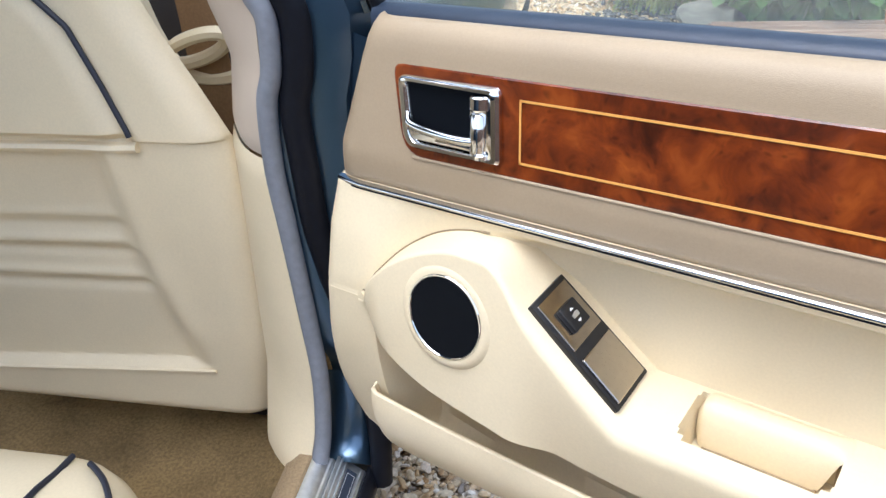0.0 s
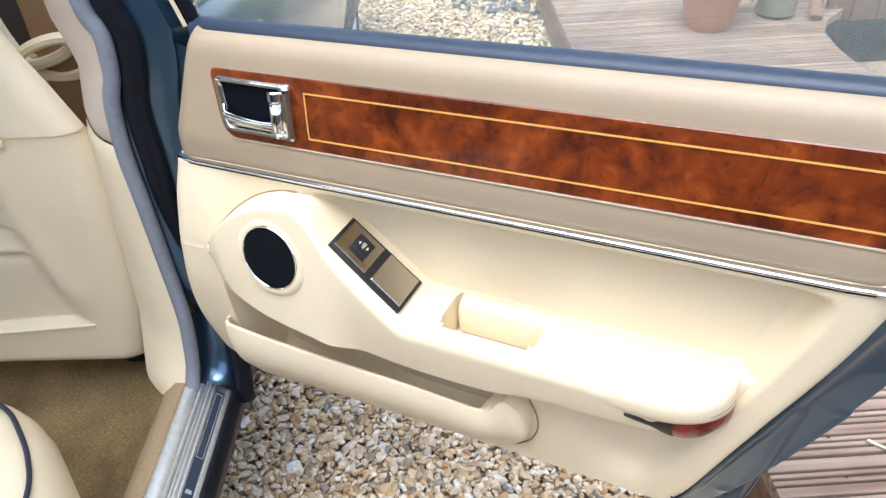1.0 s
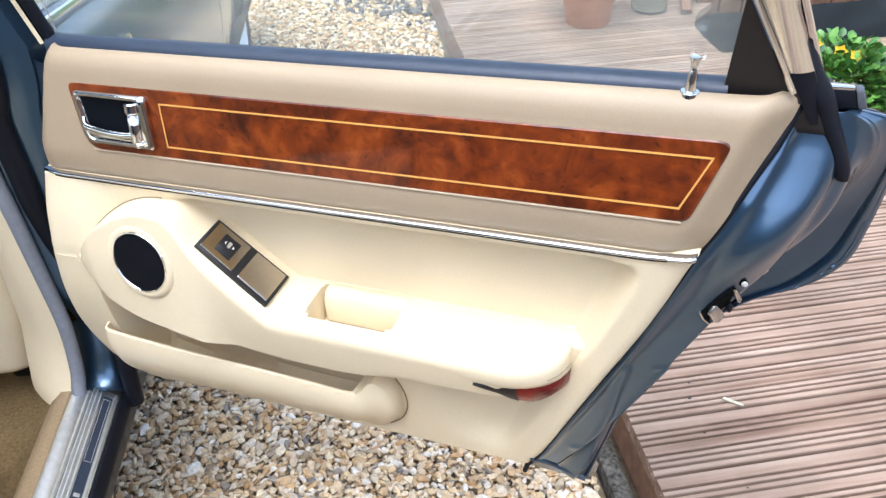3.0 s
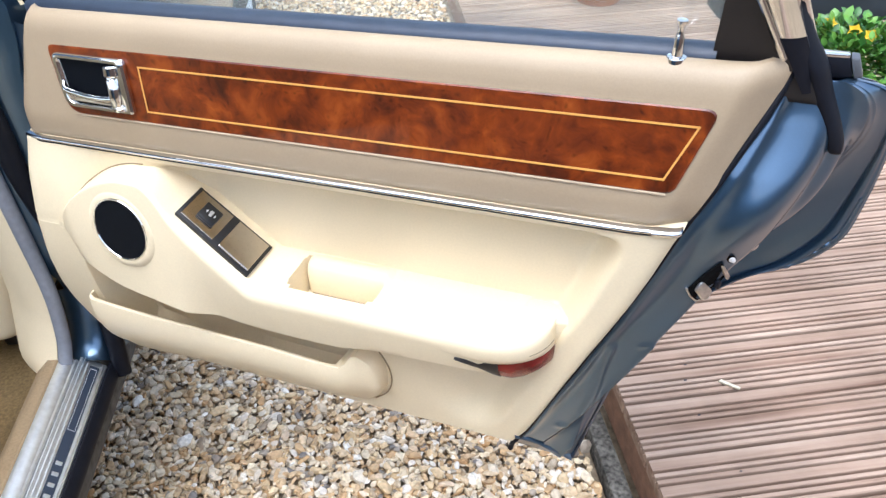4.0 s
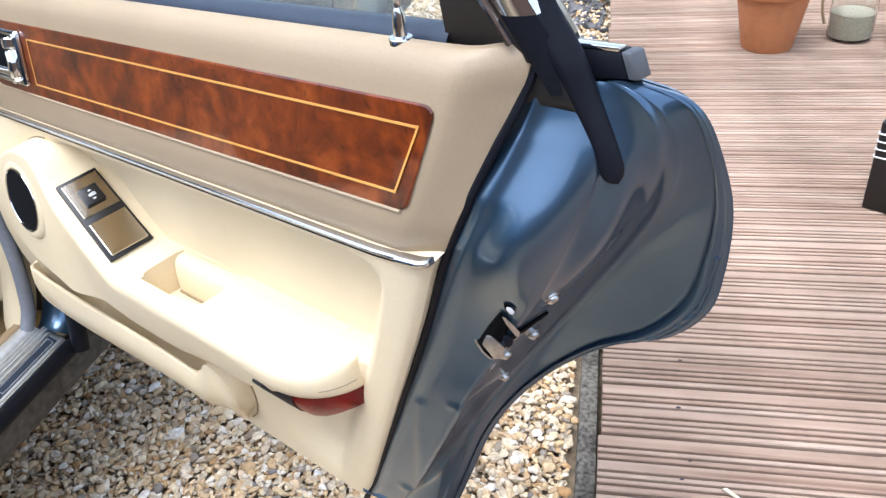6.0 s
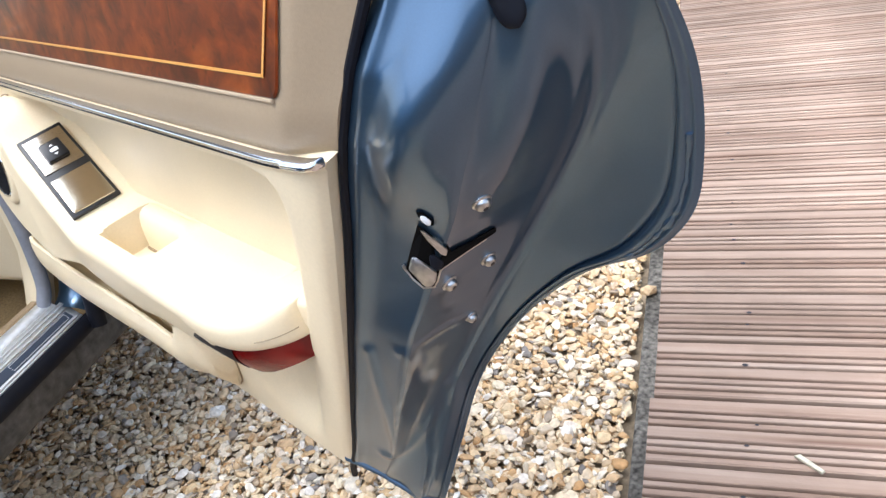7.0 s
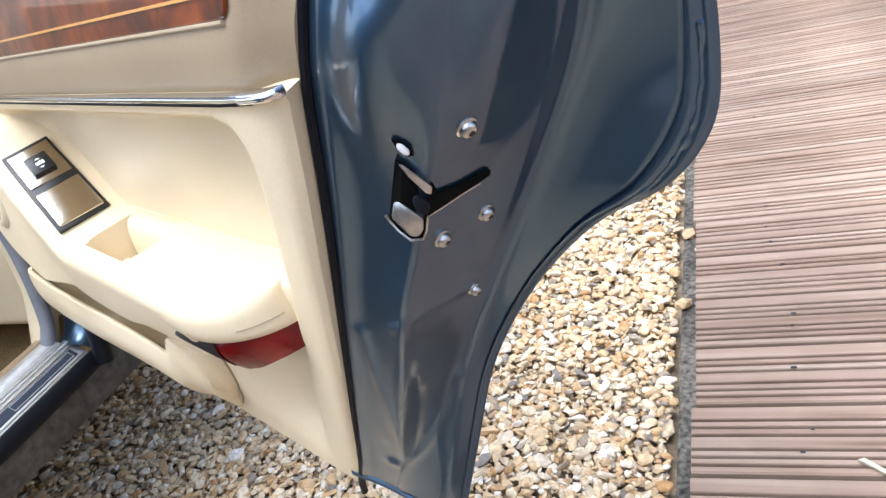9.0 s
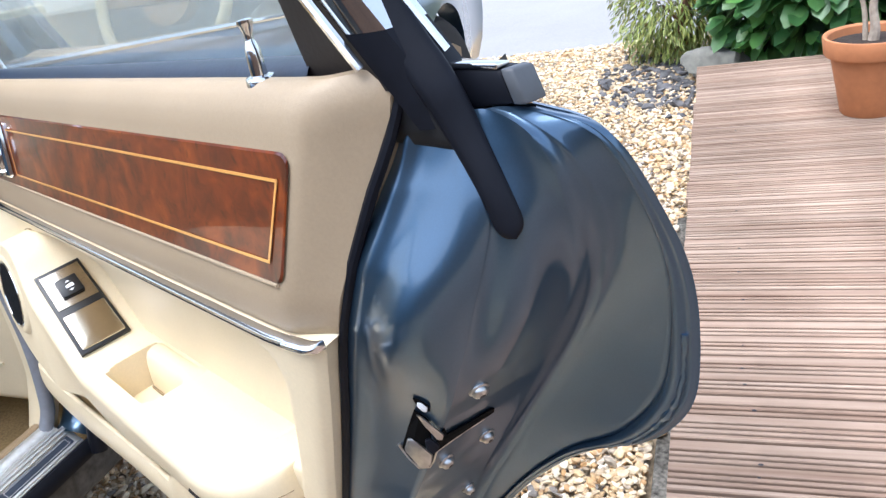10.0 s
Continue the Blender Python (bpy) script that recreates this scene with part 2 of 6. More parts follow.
CONIFER = leaf_material("light_shrub_leaf", (0.13, 0.17, 0.03), (0.44, 0.47, 0.12))
PRIMROSE = leaf_material("primrose_leaf", (0.035, 0.12, 0.02), (0.18, 0.37, 0.06))
PETAL = material("yellow_petal", (0.75, 0.48, 0.02), rough=0.5, grain=0.2)
GLASS = glass_material("tinted_window_glass", (0.905, 0.94, 0.885), dust_haze=0.10)
JARGLASS = glass_material("clear_jar_glass", (0.96, 0.98, 0.97))
BELTWEB = material("brown_webbing", (0.27, 0.155, 0.07), rough=0.8, bump=0.5, bump_scale=1200, grain=0.15, grain_scale=300)
BRICK = material("brown_brick", (0.21, 0.135, 0.095), rough=0.9, grain=0.35, grain_scale=30, bump=0.6, bump_scale=60, large=0.3, large_scale=2.0)
SILLDIRT = material("dusty_sill", (0.085, 0.080, 0.072), rough=0.7, grain=0.5, grain_scale=70, bump=0.3, bump_scale=150, large=0.5, large_scale=12, spec=0.3)
TYRE = material("tyre_rubber", (0.020, 0.020, 0.021), rough=0.75, bump=0.3, bump_scale=100, grain=0.2)

# ---------------------------------------------------------------- mesh helpers


def clean(bm):
    bmesh.ops.recalc_face_normals(bm, faces=bm.faces)
    return bm


def part(name, bm, mat, parent=None, label="", smooth=True, origin=None, sharp=38):
    """Links a bmesh as one mesh object in world coordinates, under a thing or a part."""
    me = bpy.data.meshes.new(name)
    if smooth:
        for f in bm.faces:
            f.smooth = True
    bm.to_mesh(me)
    bm.free()
    me.materials.append(mat)
    if smooth:
        me.set_sharp_from_angle(angle=radians(sharp))
    ob = new(name, me)
    if origin is not None:
        me.transform(Matrix.Translation(-Vector(origin)))
        ob.location = origin
    if parent is not None:
        ob.parent = parent
        if parent.parent is None:
            ob.matrix_parent_inverse = Matrix.Translation(-Vector(parent.location))
    if label:
        ob["label"] = label
    return ob


def thing(name, loc, label, category, group="", kind=""):
    e = new(name)
    e.empty_display_size = 0.1
    e.location = loc
    return tagged(e, label, category, group, kind)


def loft(rows, closed_u=False, closed_v=False, cap=False):
    """A surface through rows of points of equal length."""
    bm = bmesh.new()
    g = [[bm.verts.new(p) for p in r] for r in rows]
    nr, nc = len(g), len(g[0])
    for i in range(nr - (0 if closed_v else 1)):
        for j in range(nc - (0 if closed_u else 1)):
            q = [g[i][j], g[i][(j + 1) % nc], g[(i + 1) % nr][(j + 1) % nc], g[(i + 1) % nr][j]]
            if len({v.co.to_tuple(6) for v in q}) >= 3:
                try:
                    bm.faces.new(q)
                except ValueError:
                    pass
    if cap:
        for r in (g[0], g[-1]):
            bm.faces.new(r)
    bmesh.ops.remove_doubles(bm, verts=bm.verts, dist=1e-5)
    return clean(bm)


def thick(bm, d):
    """Gives a sheet thickness d, away from its normals."""
    geom = bmesh.ops.solidify(bm, geom=bm.faces[:], thickness=d)
    return clean(bm)


def curve_points(pts, n):
    """n points along a smooth curve through pts (Catmull-Rom)."""
    p = [Vector(q) for q in pts]
    p = [p[0] * 2 - p[1]] + p + [p[-1] * 2 - p[-2]]
    out = []
    segs = len(p) - 3
    for k in range(n):
        x = k / (n - 1) * segs
        i = min(int(x), segs - 1)
        t = x - i
        a, b, c, d = p[i:i + 4]
        out.append(0.5 * ((2 * b) + (c - a) * t + (2 * a - 5 * b + 4 * c - d) * t * t + (3 * b - a - 3 * c + d) * t ** 3))
    return out


def tube(pts, radius, seg=10, flat=1.0, axis=None, cap=True, closed=False):
    """A rod along points. flat: its width across axis, as a share of its radius. radius: a number or one per point."""
    rows = []
    n = len(pts)
    side = None
    for i in range(n):
        t = (Vector(pts[(i + 1) % n if closed else min(i + 1, n - 1)]) - Vector(pts[(i - 1) % n if closed else max(i - 1, 0)])).normalized()
        ref = Vector(axis) if axis else (side or (Vector((0, 0, 1)) if abs(t.z) < 0.9 else Vector((1, 0, 0))))
        a = (ref - t * ref.dot(t)).normalized()
        side = a
        b = t.cross(a)
        r = radius[i] if hasattr(radius, "__len__") else radius
        rows.append([Vector(pts[i]) + a * (r * flat * math.cos(q)) + b * (r * math.sin(q)) for q in [2 * math.pi * k / seg for k in range(seg)]])
    return loft(rows, closed_u=True, closed_v=closed, cap=cap and not closed)


def block(corners, bevel=0.0, segments=2):
    """A box from its eight corners: four of one face in turn, then the four opposite them."""
    bm = bmesh.new()
    v = [bm.verts.new(c) for c in corners]
    for f in ((0, 1, 2, 3), (7, 6, 5, 4), (0, 4, 5, 1), (1, 5, 6, 2), (2, 6, 7, 3), (3, 7, 4, 0)):
        bm.faces.new([v[i] for i in f])
    clean(bm)
    if bevel:
        bmesh.ops.bevel(bm, geom=bm.edges[:], offset=bevel, segments=segments, affect="EDGES", profile=0.5)
    return bm


def prism(poly, depth, bevel=0.0, segments=2):
    """A plate: the polygon poly (world points), thickened by the vector depth."""
    bm = bmesh.new()
    a = [bm.verts.new(p) for p in poly]
    b = [bm.verts.new(Vector(p) + Vector(depth)) for p in poly]
    n = len(poly)
    bm.faces.new(a)
    bm.faces.new(b[::-1])
    for i in range(n):
        bm.faces.new((a[i], b[i], b[(i + 1) % n], a[(i + 1) % n]))
    clean(bm)
    if bevel:
        bmesh.ops.bevel(bm, geom=bm.edges[:], offset=bevel, segments=segments, affect="EDGES", profile=0.5)
    return bm


def lathe(profile, centre, seg=32):
    """A turned body: (radius, height) pairs about the upright axis at centre."""
    rows = [[Vector(centre) + Vector((r * math.cos(2 * math.pi * k / seg), r * math.sin(2 * math.pi * k / seg), h)) for k in range(seg)] for r, h in profile]
    return loft(rows, closed_u=True)


def interp(x, table):
    xs, ys = zip(*table)
    return float(np.interp(x, xs, ys))


def smooth01(x):
    x = min(1.0, max(0.0, x))
    return x * x * (3 - 2 * x)


def join(*bms):
    """One bmesh from several."""
    out = bmesh.new()
    for b in bms:
        me = bpy.data.meshes.new("joined")
        b.to_mesh(me)
        b.free()
        out.from_mesh(me)
        bpy.data.meshes.remove(me)
    return out


# ---------------------------------------------------------------- frames of reference
# The open door: u along it from the hinge to the latch, v up it, n out of its trimmed face.
DOOR_TILT = radians(3.3)
CT, ST = math.cos(DOOR_TILT), math.sin(DOOR_TILT)


def dw(u, v, n):
    return Vector((u * CT - v * ST, -n, 0.837 + u * ST + v * CT))


# The car: a towards its tail along the sill, b in from the sill's outer edge.
C0, CU, CW = Vector((-0.19, -0.035, 0)), Vector((0.447, -0.894, 0)), Vector((-0.894, -0.447, 0))


def cp(a, b, z):
    return C0 + CU * a + CW * b + Vector((0, 0, z))


# The deck: d along its boards from its kerb edge, s across them.
DD, DS = Vector((0.868, 0.497, 0)), Vector((-0.497, 0.868, 0))


def kp(d, s, z):
    return DD * d + DS * s + Vector((0, 0, z))


# ---------------------------------------------------------------- ground, road, deck, kerb
def sheet(name, poly, mat, label, category):
    bm = bmesh.new()
    bm.faces.new([bm.verts.new(p) for p in poly])
    return tagged(part(name, clean(bm), mat, smooth=False), label, category, kind="structure")


sheet("ground", [(-90, -90, -0.022), (90, -90, -0.022), (90, 90, -0.022), (-90, 90, -0.022)], EARTH, "pale stony bed of the shingle drive", "ground")
sheet("road", [kp(-30, 3.68, -0.012), kp(0.35, 3.62, -0.012), kp(30, 3.9, -0.012), kp(30, 40, -0.012), kp(-30, 40, -0.012)], ROADTAR, "pale grey driveway surface beyond the shingle", "road")

# Added wall, out of view: darkens what the door's paint reflects and blocks low sky.
wall = block([cp(a, b, z) for z in (-0.02, 1.45) for a, b in ((3.1, 5.0), (3.1, -6.0), (3.35, -6.0), (3.35, 5.0))])
tagged(part("wall_south", wall, BRICK, smooth=False), "plain brown brick wall added unseen behind the car to darken reflections", "wall", kind="structure")

DECK_EDGE, DECK_TOP, BOARD = 0.622, 0.152, 0.112

# ---------------------------------------------------------------- the car
car = thing("car", C0, "blue-grey saloon car with its rear door open, cream leather inside", "car")

# ---- rear door: pressed steel shell with its shut face towards the latch side
EDGE_X = [(0.38, 0.424), (0.40, 0.435), (0.42, 0.445), (0.46, 0.461), (0.50, 0.477), (0.54, 0.494), (0.58, 0.510), (0.62, 0.527), (0.66, 0.543), (0.70, 0.558), (0.745, 0.573), (0.77, 0.583), (0.79, 0.592), (0.81, 0.600), (0.83, 0.608), (0.85, 0.6165), (0.87, 0.625), (0.885, 0.630), (0.908, 0.635)]
EDGE_Y = [(0.38, -0.003), (0.46, -0.004), (0.66, -0.005), (0.77, -0.004), (0.79, -0.002), (0.81, 0.001), (0.83, 0.007), (0.85, 0.013), (0.87, 0.021), (0.885, 0.027), (0.908, 0.034)]
CORNER = [(0.6590, 0.052, 0.886), (0.6668, 0.0480, 0.868), (0.6755, 0.0408, 0.835), (0.6620, 0.0270, 0.783), (0.640, 0.027, 0.730), (0.623, 0.027, 0.700), (0.594, 0.020, 0.643), (0.577, 0.014, 0.610),
          (0.549, 0.013, 0.550), (0.520, 0.014, 0.490), (0.490, 0.017, 0.430), (0.4640, 0.018, 0.388)]
RIDGE = [(0.672, 0.062, 0.886), (0.698, 0.072, 0.872), (0.708, 0.086, 0.835), (0.690, 0.106, 0.783), (0.664, 0.114, 0.735), (0.648, 0.114, 0.702), (0.612, 0.109, 0.648), (0.592, 0.104, 0.612),
         (0.564, 0.090, 0.560), (0.532, 0.074, 0.496), (0.512, 0.054, 0.428), (0.486, 0.036, 0.350)]
RIM_KEYS = [(0.684, 0.073, 0.884), (0.714, 0.085, 0.872), (0.727, 0.100, 0.835), (0.732, 0.119, 0.785), (0.729, 0.127, 0.730), (0.721, 0.127, 0.690), (0.692, 0.124, 0.654), (0.642, 0.119, 0.624),
            (0.586, 0.109, 0.568), (0.543, 0.091, 0.500), (0.520, 0.070, 0.425), (0.496, 0.044, 0.338)]
NL = 177


def eased(pts, times):
    """The same line with its small kinks smoothed away."""
    p = list(pts)
    for _ in range(times):
        p = [p[0]] + [p[i] * 0.5 + (p[i - 1] + p[i + 1]) * 0.25 for i in range(1, len(p) - 1)] + [p[-1]]
    return p


def fair(keys, n, degree=7):
    """n points along a polynomial curve close to the keys."""
    k = np.array(keys)
    s = np.concatenate([[0], np.cumsum(np.linalg.norm(np.diff(k, axis=0), axis=1))])
    s /= s[-1]
    t = np.interp(np.linspace(0, len(keys) - 1, n), np.arange(len(keys)), s)
    return [Vector(p) for p in np.stack([np.polyval(np.polyfit(s, k[:, i], degree), t) for i in range(3)], 1)]


CORNERS, RIDGES, RIM = eased(curve_points(CORNER, NL), 30), fair(RIDGE, NL), eased(curve_points(RIM_KEYS, NL), 14)
# The pressing from the trim's edge to its corner: share of the way, and how far it sinks.
PANEL = [(0.0, 0.0105), (0.05, 0.0090), (0.10, 0.0074), (0.14, 0.0062), (0.17, 0.0057), (0.20, 0.0058), (0.25, 0.0067), (0.30, 0.0074), (0.36, 0.0075), (0.42, 0.0071), (0.50, 0.0062),
         (0.62, 0.0048), (0.74, 0.0033), (0.84, 0.0020), (0.91, 0.0011), (0.95, 0.0006), (0.98, 0.0008)]
PANEL = [(p.x, p.y) for p in curve_points([(f, off, 0) for f, off in PANEL], 56)]
FLANGE = [(0.0, -0.0006), (0.03, 0.0006), (0.10, 0.0022), (0.3, 0.0036), (0.55, 0.0038), (0.70, 0.0036), (0.755, 0.0034), (0.77, 0.0044), (0.785, 0.0032), (0.80, -0.0008), (0.825, -0.0022), (0.87, -0.0024), (0.90, -0.0012),
          (0.925, 0.0), (0.95, -0.0002), (0.972, -0.0010), (0.99, -0.0004), (1.0, 0.0020)]


def shut_section(i):
    c, g, r = CORNERS[i], RIDGES[i], RIM[i]
    ez = c.z + 0.020 * smooth01((0.43 - c.z) / 0.045)
    e = Vector((interp(ez, EDGE_X), interp(ez, EDGE_Y), ez))
    span = (c - e).length
    deep = 0.35 + 0.65 * smooth01((span - 0.012) / 0.05)
    turn = 0.0045 * smooth01((c.z - 0.735) / 0.05)
    pts = [e + Vector((-0.035, 0.034, 0)), e + Vector((-0.008, 0.028, 0))]
    for f, off in PANEL:
        roll = -0.017 * math.exp(-((c.z - 0.775) / 0.052) ** 2)
        sink = 0.008 * smooth01((c.z - 0.80) / 0.07) * (1 - f) + turn * max(0.0, (f - 0.80) / 0.20) ** 2
        pts.append(e.lerp(c, f) + Vector((0, off * deep + sink + roll * math.sin(math.pi * max(0, (f - 0.08) / 0.92) ** 1.5), 0)))
    reach = g.y - c.y
    soft = min(0.0025, 0.1 * reach)
    pts.append(c + Vector((0.0004, soft * 1.1 + turn, 0)))
    fillet = min(0.013, 0.3 * reach)
    foot = Vector((g.x - fillet * 0.55, g.y - fillet, g.z))
    for q in [k / 32 for k in range(1, 33)]:
        pts.append(Vector((c.x + (foot.x - c.x) * q ** (2.6 - 0.9 * smooth01((c.z - 0.70) / 0.15)), c.y + turn * (1 - q) + (foot.y - c.y) * q, c.z + (foot.z - c.z) * q)) + Vector((0.0120, -0.0085, 0)) * (math.sin(math.pi * q) ** 2 * math.exp(-((c.z - 0.775) / 0.06) ** 2)))
    for q in (0.25, 0.5, 0.75):
        a = q * math.pi / 2
        pts.append(Vector((g.x - fillet * 0.55 * math.cos(a) ** 1.6, g.y - fillet * (1 - math.sin(a)), g.z)))
    wide = smooth01((r - g).length / 0.07)
    for q, off in FLANGE:
        p = g.lerp(r, q)
        p.y += off * (0.3 + 0.7 * wide)
        pts.append(p)
    pts.append(r + Vector((0.0018, 0.003, -0.001)))
    pts.append(r + Vector((-0.006, 0.008, 0.0)))
    return pts


# Folds pressed into the lower shut face, drawn out of the sheet along these lines: points, height, width.
FOLDS = [([(0.5609, 0.0114, 0.5935), (0.5713, 0.0229, 0.5968), (0.5692, 0.0585, 0.5905), (0.5695, 0.0734, 0.5878)], 0.0018, 0.0032),
         ([(0.5695, 0.0144, 0.5933), (0.5549, 0.0187, 0.5627), (0.5345, 0.0177, 0.5208), (0.5030, 0.0182, 0.4555)], 0.0032, 0.0048),
         ([(0.5350, 0.0010, 0.5850), (0.5281, 0.0020, 0.5505), (0.5187, 0.0088, 0.5051), (0.5030, 0.0182, 0.4555)], 0.0032, 0.0048),
         ([(0.5298, 0.0707, 0.5001), (0.5153, 0.0553, 0.4662), (0.5001, 0.0371, 0.4379), (0.4903, 0.0250, 0.4276)], 0.0026, 0.0036),
         ([(0.5030, 0.0182, 0.4555), (0.4960, 0.0210, 0.4400), (0.4917, 0.0234, 0.4316), (0.4845, 0.0112, 0.4322)], 0.0030, 0.0050),
         ([(0.5269, 0.0688, 0.4921), (0.5180, 0.0600, 0.4610), (0.5090, 0.0515, 0.4299), (0.4936, 0.0347, 0.3706)], 0.0022, 0.0028),
         ([(0.5307, 0.0737, 0.4899), (0.5220, 0.0660, 0.4580), (0.5132, 0.0580, 0.4265), (0.4942, 0.0417, 0.3572)], 0.0022, 0.0028)]
FOLDS = [(np.array([p[:] for p in curve_points(line, 40)]), high, wide) for line, high, wide in FOLDS]


PULL = np.array((0.608, -0.787, 0.101))


def folded(p):
    lift = 0.0
    if p.z < 0.62:
        for line, high, wide in FOLDS:
            gap = line - np.array(p[:])
            away = float(np.sqrt(max(0.0, ((gap ** 2).sum(1) - (gap @ PULL) ** 2).min())))
            lift = max(lift, high * math.exp(-(away / wide) ** 2))
    return p + Vector((0.60, -0.78, 0.10)) * lift


shell = loft([[folded(p) for p in shut_section(i)] for i in range(NL)])
SHUT = BVHTree.FromBMesh(shell)
# outer skin, hem along the bottom and the hinge end
rows = []
for r in RIM[::4]:
    rows.append([Vector((-0.235 + (r.x - 0.002 + 0.235) * q, r.y + 0.005, r.z - 0.055 * (r.x + 0.235) * (1 - q) * smooth01((r.z - 0.66) / 0.2))) for q in (0, 0.1, 0.25, 0.4, 0.55, 0.7, 0.85, 0.95, 1)])
skin = loft(rows)
bottom = loft([[dw(-0.17, -0.462, -0.006), dw(0.1, -0.466, -0.006), dw(0.38, -0.470, -0.010)],
               [dw(-0.19, -0.475, -0.020), dw(0.1, -0.480, -0.022), dw(0.40, -0.480, -0.026)],
               [Vector((-0.21, 0.046, 0.342)), Vector((0.14, 0.046, 0.340)), Vector((0.496, 0.044, 0.338))],
               [Vector((-0.21, 0.052, 0.338)), Vector((0.14, 0.052, 0.336)), Vector((0.498, 0.050, 0.336))]])
hinge_rows = []
for v, uu in ((0.02, -0.165), (-0.03, -0.182), (-0.11, -0.203), (-0.20, -0.226), (-0.28, -0.236), (-0.36, -0.228), (-0.42, -0.204), (-0.466, -0.168)):
    base = dw(uu, v, 0)
    hinge_rows.append([base + Vector((0.02, 0.008, 0)), base + Vector((-0.004, 0.013, 0)), base + Vector((-0.020, 0.019, 0)), base + Vector((-0.042, 0.030, 0)), base + Vector((-0.052, 0.040, 0)), base + Vector((-0.056, 0.060, 0)), base + Vector((-0.050, 0.10, 0))])
hinge = loft(hinge_rows)
rear_door = part("rear_door", join(shell, skin, bottom, hinge), PAINT, car, "blue-grey painted steel door shell, standing open", sharp=75)


# ---- lower trim: recess, speaker pod, ledge and armrest in one moulded sheet
POD_TOP = [(-0.30, -0.211), (-0.158, -0.211), (-0.147, -0.196), (-0.118, -0.166), (-0.09, -0.147), (-0.066, -0.136), (-0.045, -0.1300), (-0.024, -0.1275), (-0.004, -0.130), (0.012, -0.143),
           (0.0317, -0.168), (0.1097, -0.2395), (0.122, -0.243), (0.147, -0.243), (0.465, -0.246), (0.7, -0.246)]
POD_LOW = [(-0.30, -0.212), (-0.158, -0.212), (-0.150, -0.235), (-0.125, -0.262), (-0.075, -0.287), (0.006, -0.303), (0.08, -0.318), (0.20, -0.321),
           (0.27, -0.312), (0.372, -0.307), (0.46, -0.302), (0.7, -0.302)]
FACE = [(-0.48, -0.004), (-0.42, 0.004), (-0.30, 0.008), (-0.20, 0.013), (-0.11, 0.019)]
FACE_HINGE = [(-0.48, -0.004), (-0.44, 0.014), (-0.40, 0.028), (-0.33, 0.044), (-0.27, 0.049), (-0.21, 0.045), (-0.16, 0.034), (-0.11, 0.019)]
POD_TOP = [tuple(p)[:2] for p in curve_points([(u, v, 0) for u, v in POD_TOP], 161)]
POD_LOW = [tuple(p)[:2] for p in curve_points([(u, v, 0) for u, v in POD_LOW], 121)]
CHROME_V = -0.110
CUP = (0.152, 0.264)
ARM_END = 0.455


def face_n(u, v):
    k = smooth01((-0.07 - u) / 0.085)
    return interp(v, FACE) * (1 - k) + interp(v, FACE_HINGE) * k - 0.008 * smooth01((u - 0.52) / 0.07)


def pod_n(u, v):
    """How far the pod and the armrest stand out."""
    f = face_n(u, v)
    r = recess(u, v) * (0.8 + 0.2 * smooth01((v + 0.300) / 0.054))
    off = f * (1 - r) - 0.020 * r
    if u > ARM_END:
        return off
    if u < -0.158:
        return f
    full = 0.061 - 0.16 * (v + 0.19) * smooth01((0.06 - u) / 0.05)
    if u < -0.12:
        full = max(f + 0.004, full - 0.012 * smooth01((-0.12 - u) / 0.04))
    if u > 0.385:
        full = off + (0.061 - off) * max(0.0, 1 - ((u - 0.385) / 0.040) ** 2) ** 0.5
    return full


def recess(u, v):
    edge = interp(v, RIGHT) - 0.034 - 0.026 * (1 - math.sqrt(max(0.0, 1 - min(1.0, max(0.0, (v + 0.155) / 0.034)) ** 2)))
    return smooth01((u + 0.03) / 0.08) * (1 - smooth01((u - edge + 0.030) / 0.032))


LEFT = [(-0.48, -0.190), (-0.466, -0.199), (-0.45, -0.208), (-0.42, -0.219), (-0.36, -0.226), (-0.30, -0.224), (-0.26, -0.219), (-0.20, -0.212), (-0.15, -0.208), (-0.11, -0.201),
        (-0.054, -0.190), (0.0, -0.168), (0.031, -0.1535), (0.05, -0.148)]
RIGHT = [(-0.50, 0.392), (-0.475, 0.403), (-0.442, 0.4213), (-0.403, 0.4395), (-0.364, 0.4575), (-0.325, 0.476), (-0.286, 0.4945), (-0.247, 0.5135), (-0.208, 0.532), (-0.169, 0.549), (-0.125, 0.566), (-0.11, 0.573),
         (-0.1005, 0.5785), (-0.081, 0.588), (-0.0615, 0.5975), (-0.042, 0.6066), (-0.0225, 0.6157), (-0.003, 0.625), (0.0117, 0.6310), (0.0345, 0.638), (0.05, 0.644)]


def warp(c, v):
    """Columns of the sheet follow its curved ends."""
    if c < -0.14:
        return -0.14 + (c + 0.14) * (interp(v, LEFT) + 0.14) / (-0.24 + 0.14)
    if c > 0.34:
        return 0.34 + (c - 0.34) * (interp(v, RIGHT) - 0.34) / (0.60 - 0.34)
    return c


def low_face(u, v):
    """The face below the armrest, sunk between its end pillar and the pocket."""
    r = recess(u, v) * 0.8 * smooth01((v + 0.462) / 0.05) * smooth01((u - 0.29) / 0.06)
    return face_n(u, v) * (1 - r) - 0.020 * r


def front_n(u, v):
    """The front of pod and armrest, drawn in towards its lower edge."""
    t, b = interp(u, POD_TOP), interp(u, POD_LOW)
    q = min(1.0, max(0.0, (t - v) / max(0.01, t - b)))
    return pod_n(u, v) - 0.010 * q * q * min(1.0, max(0.0, (ARM_END - u) / 0.03))


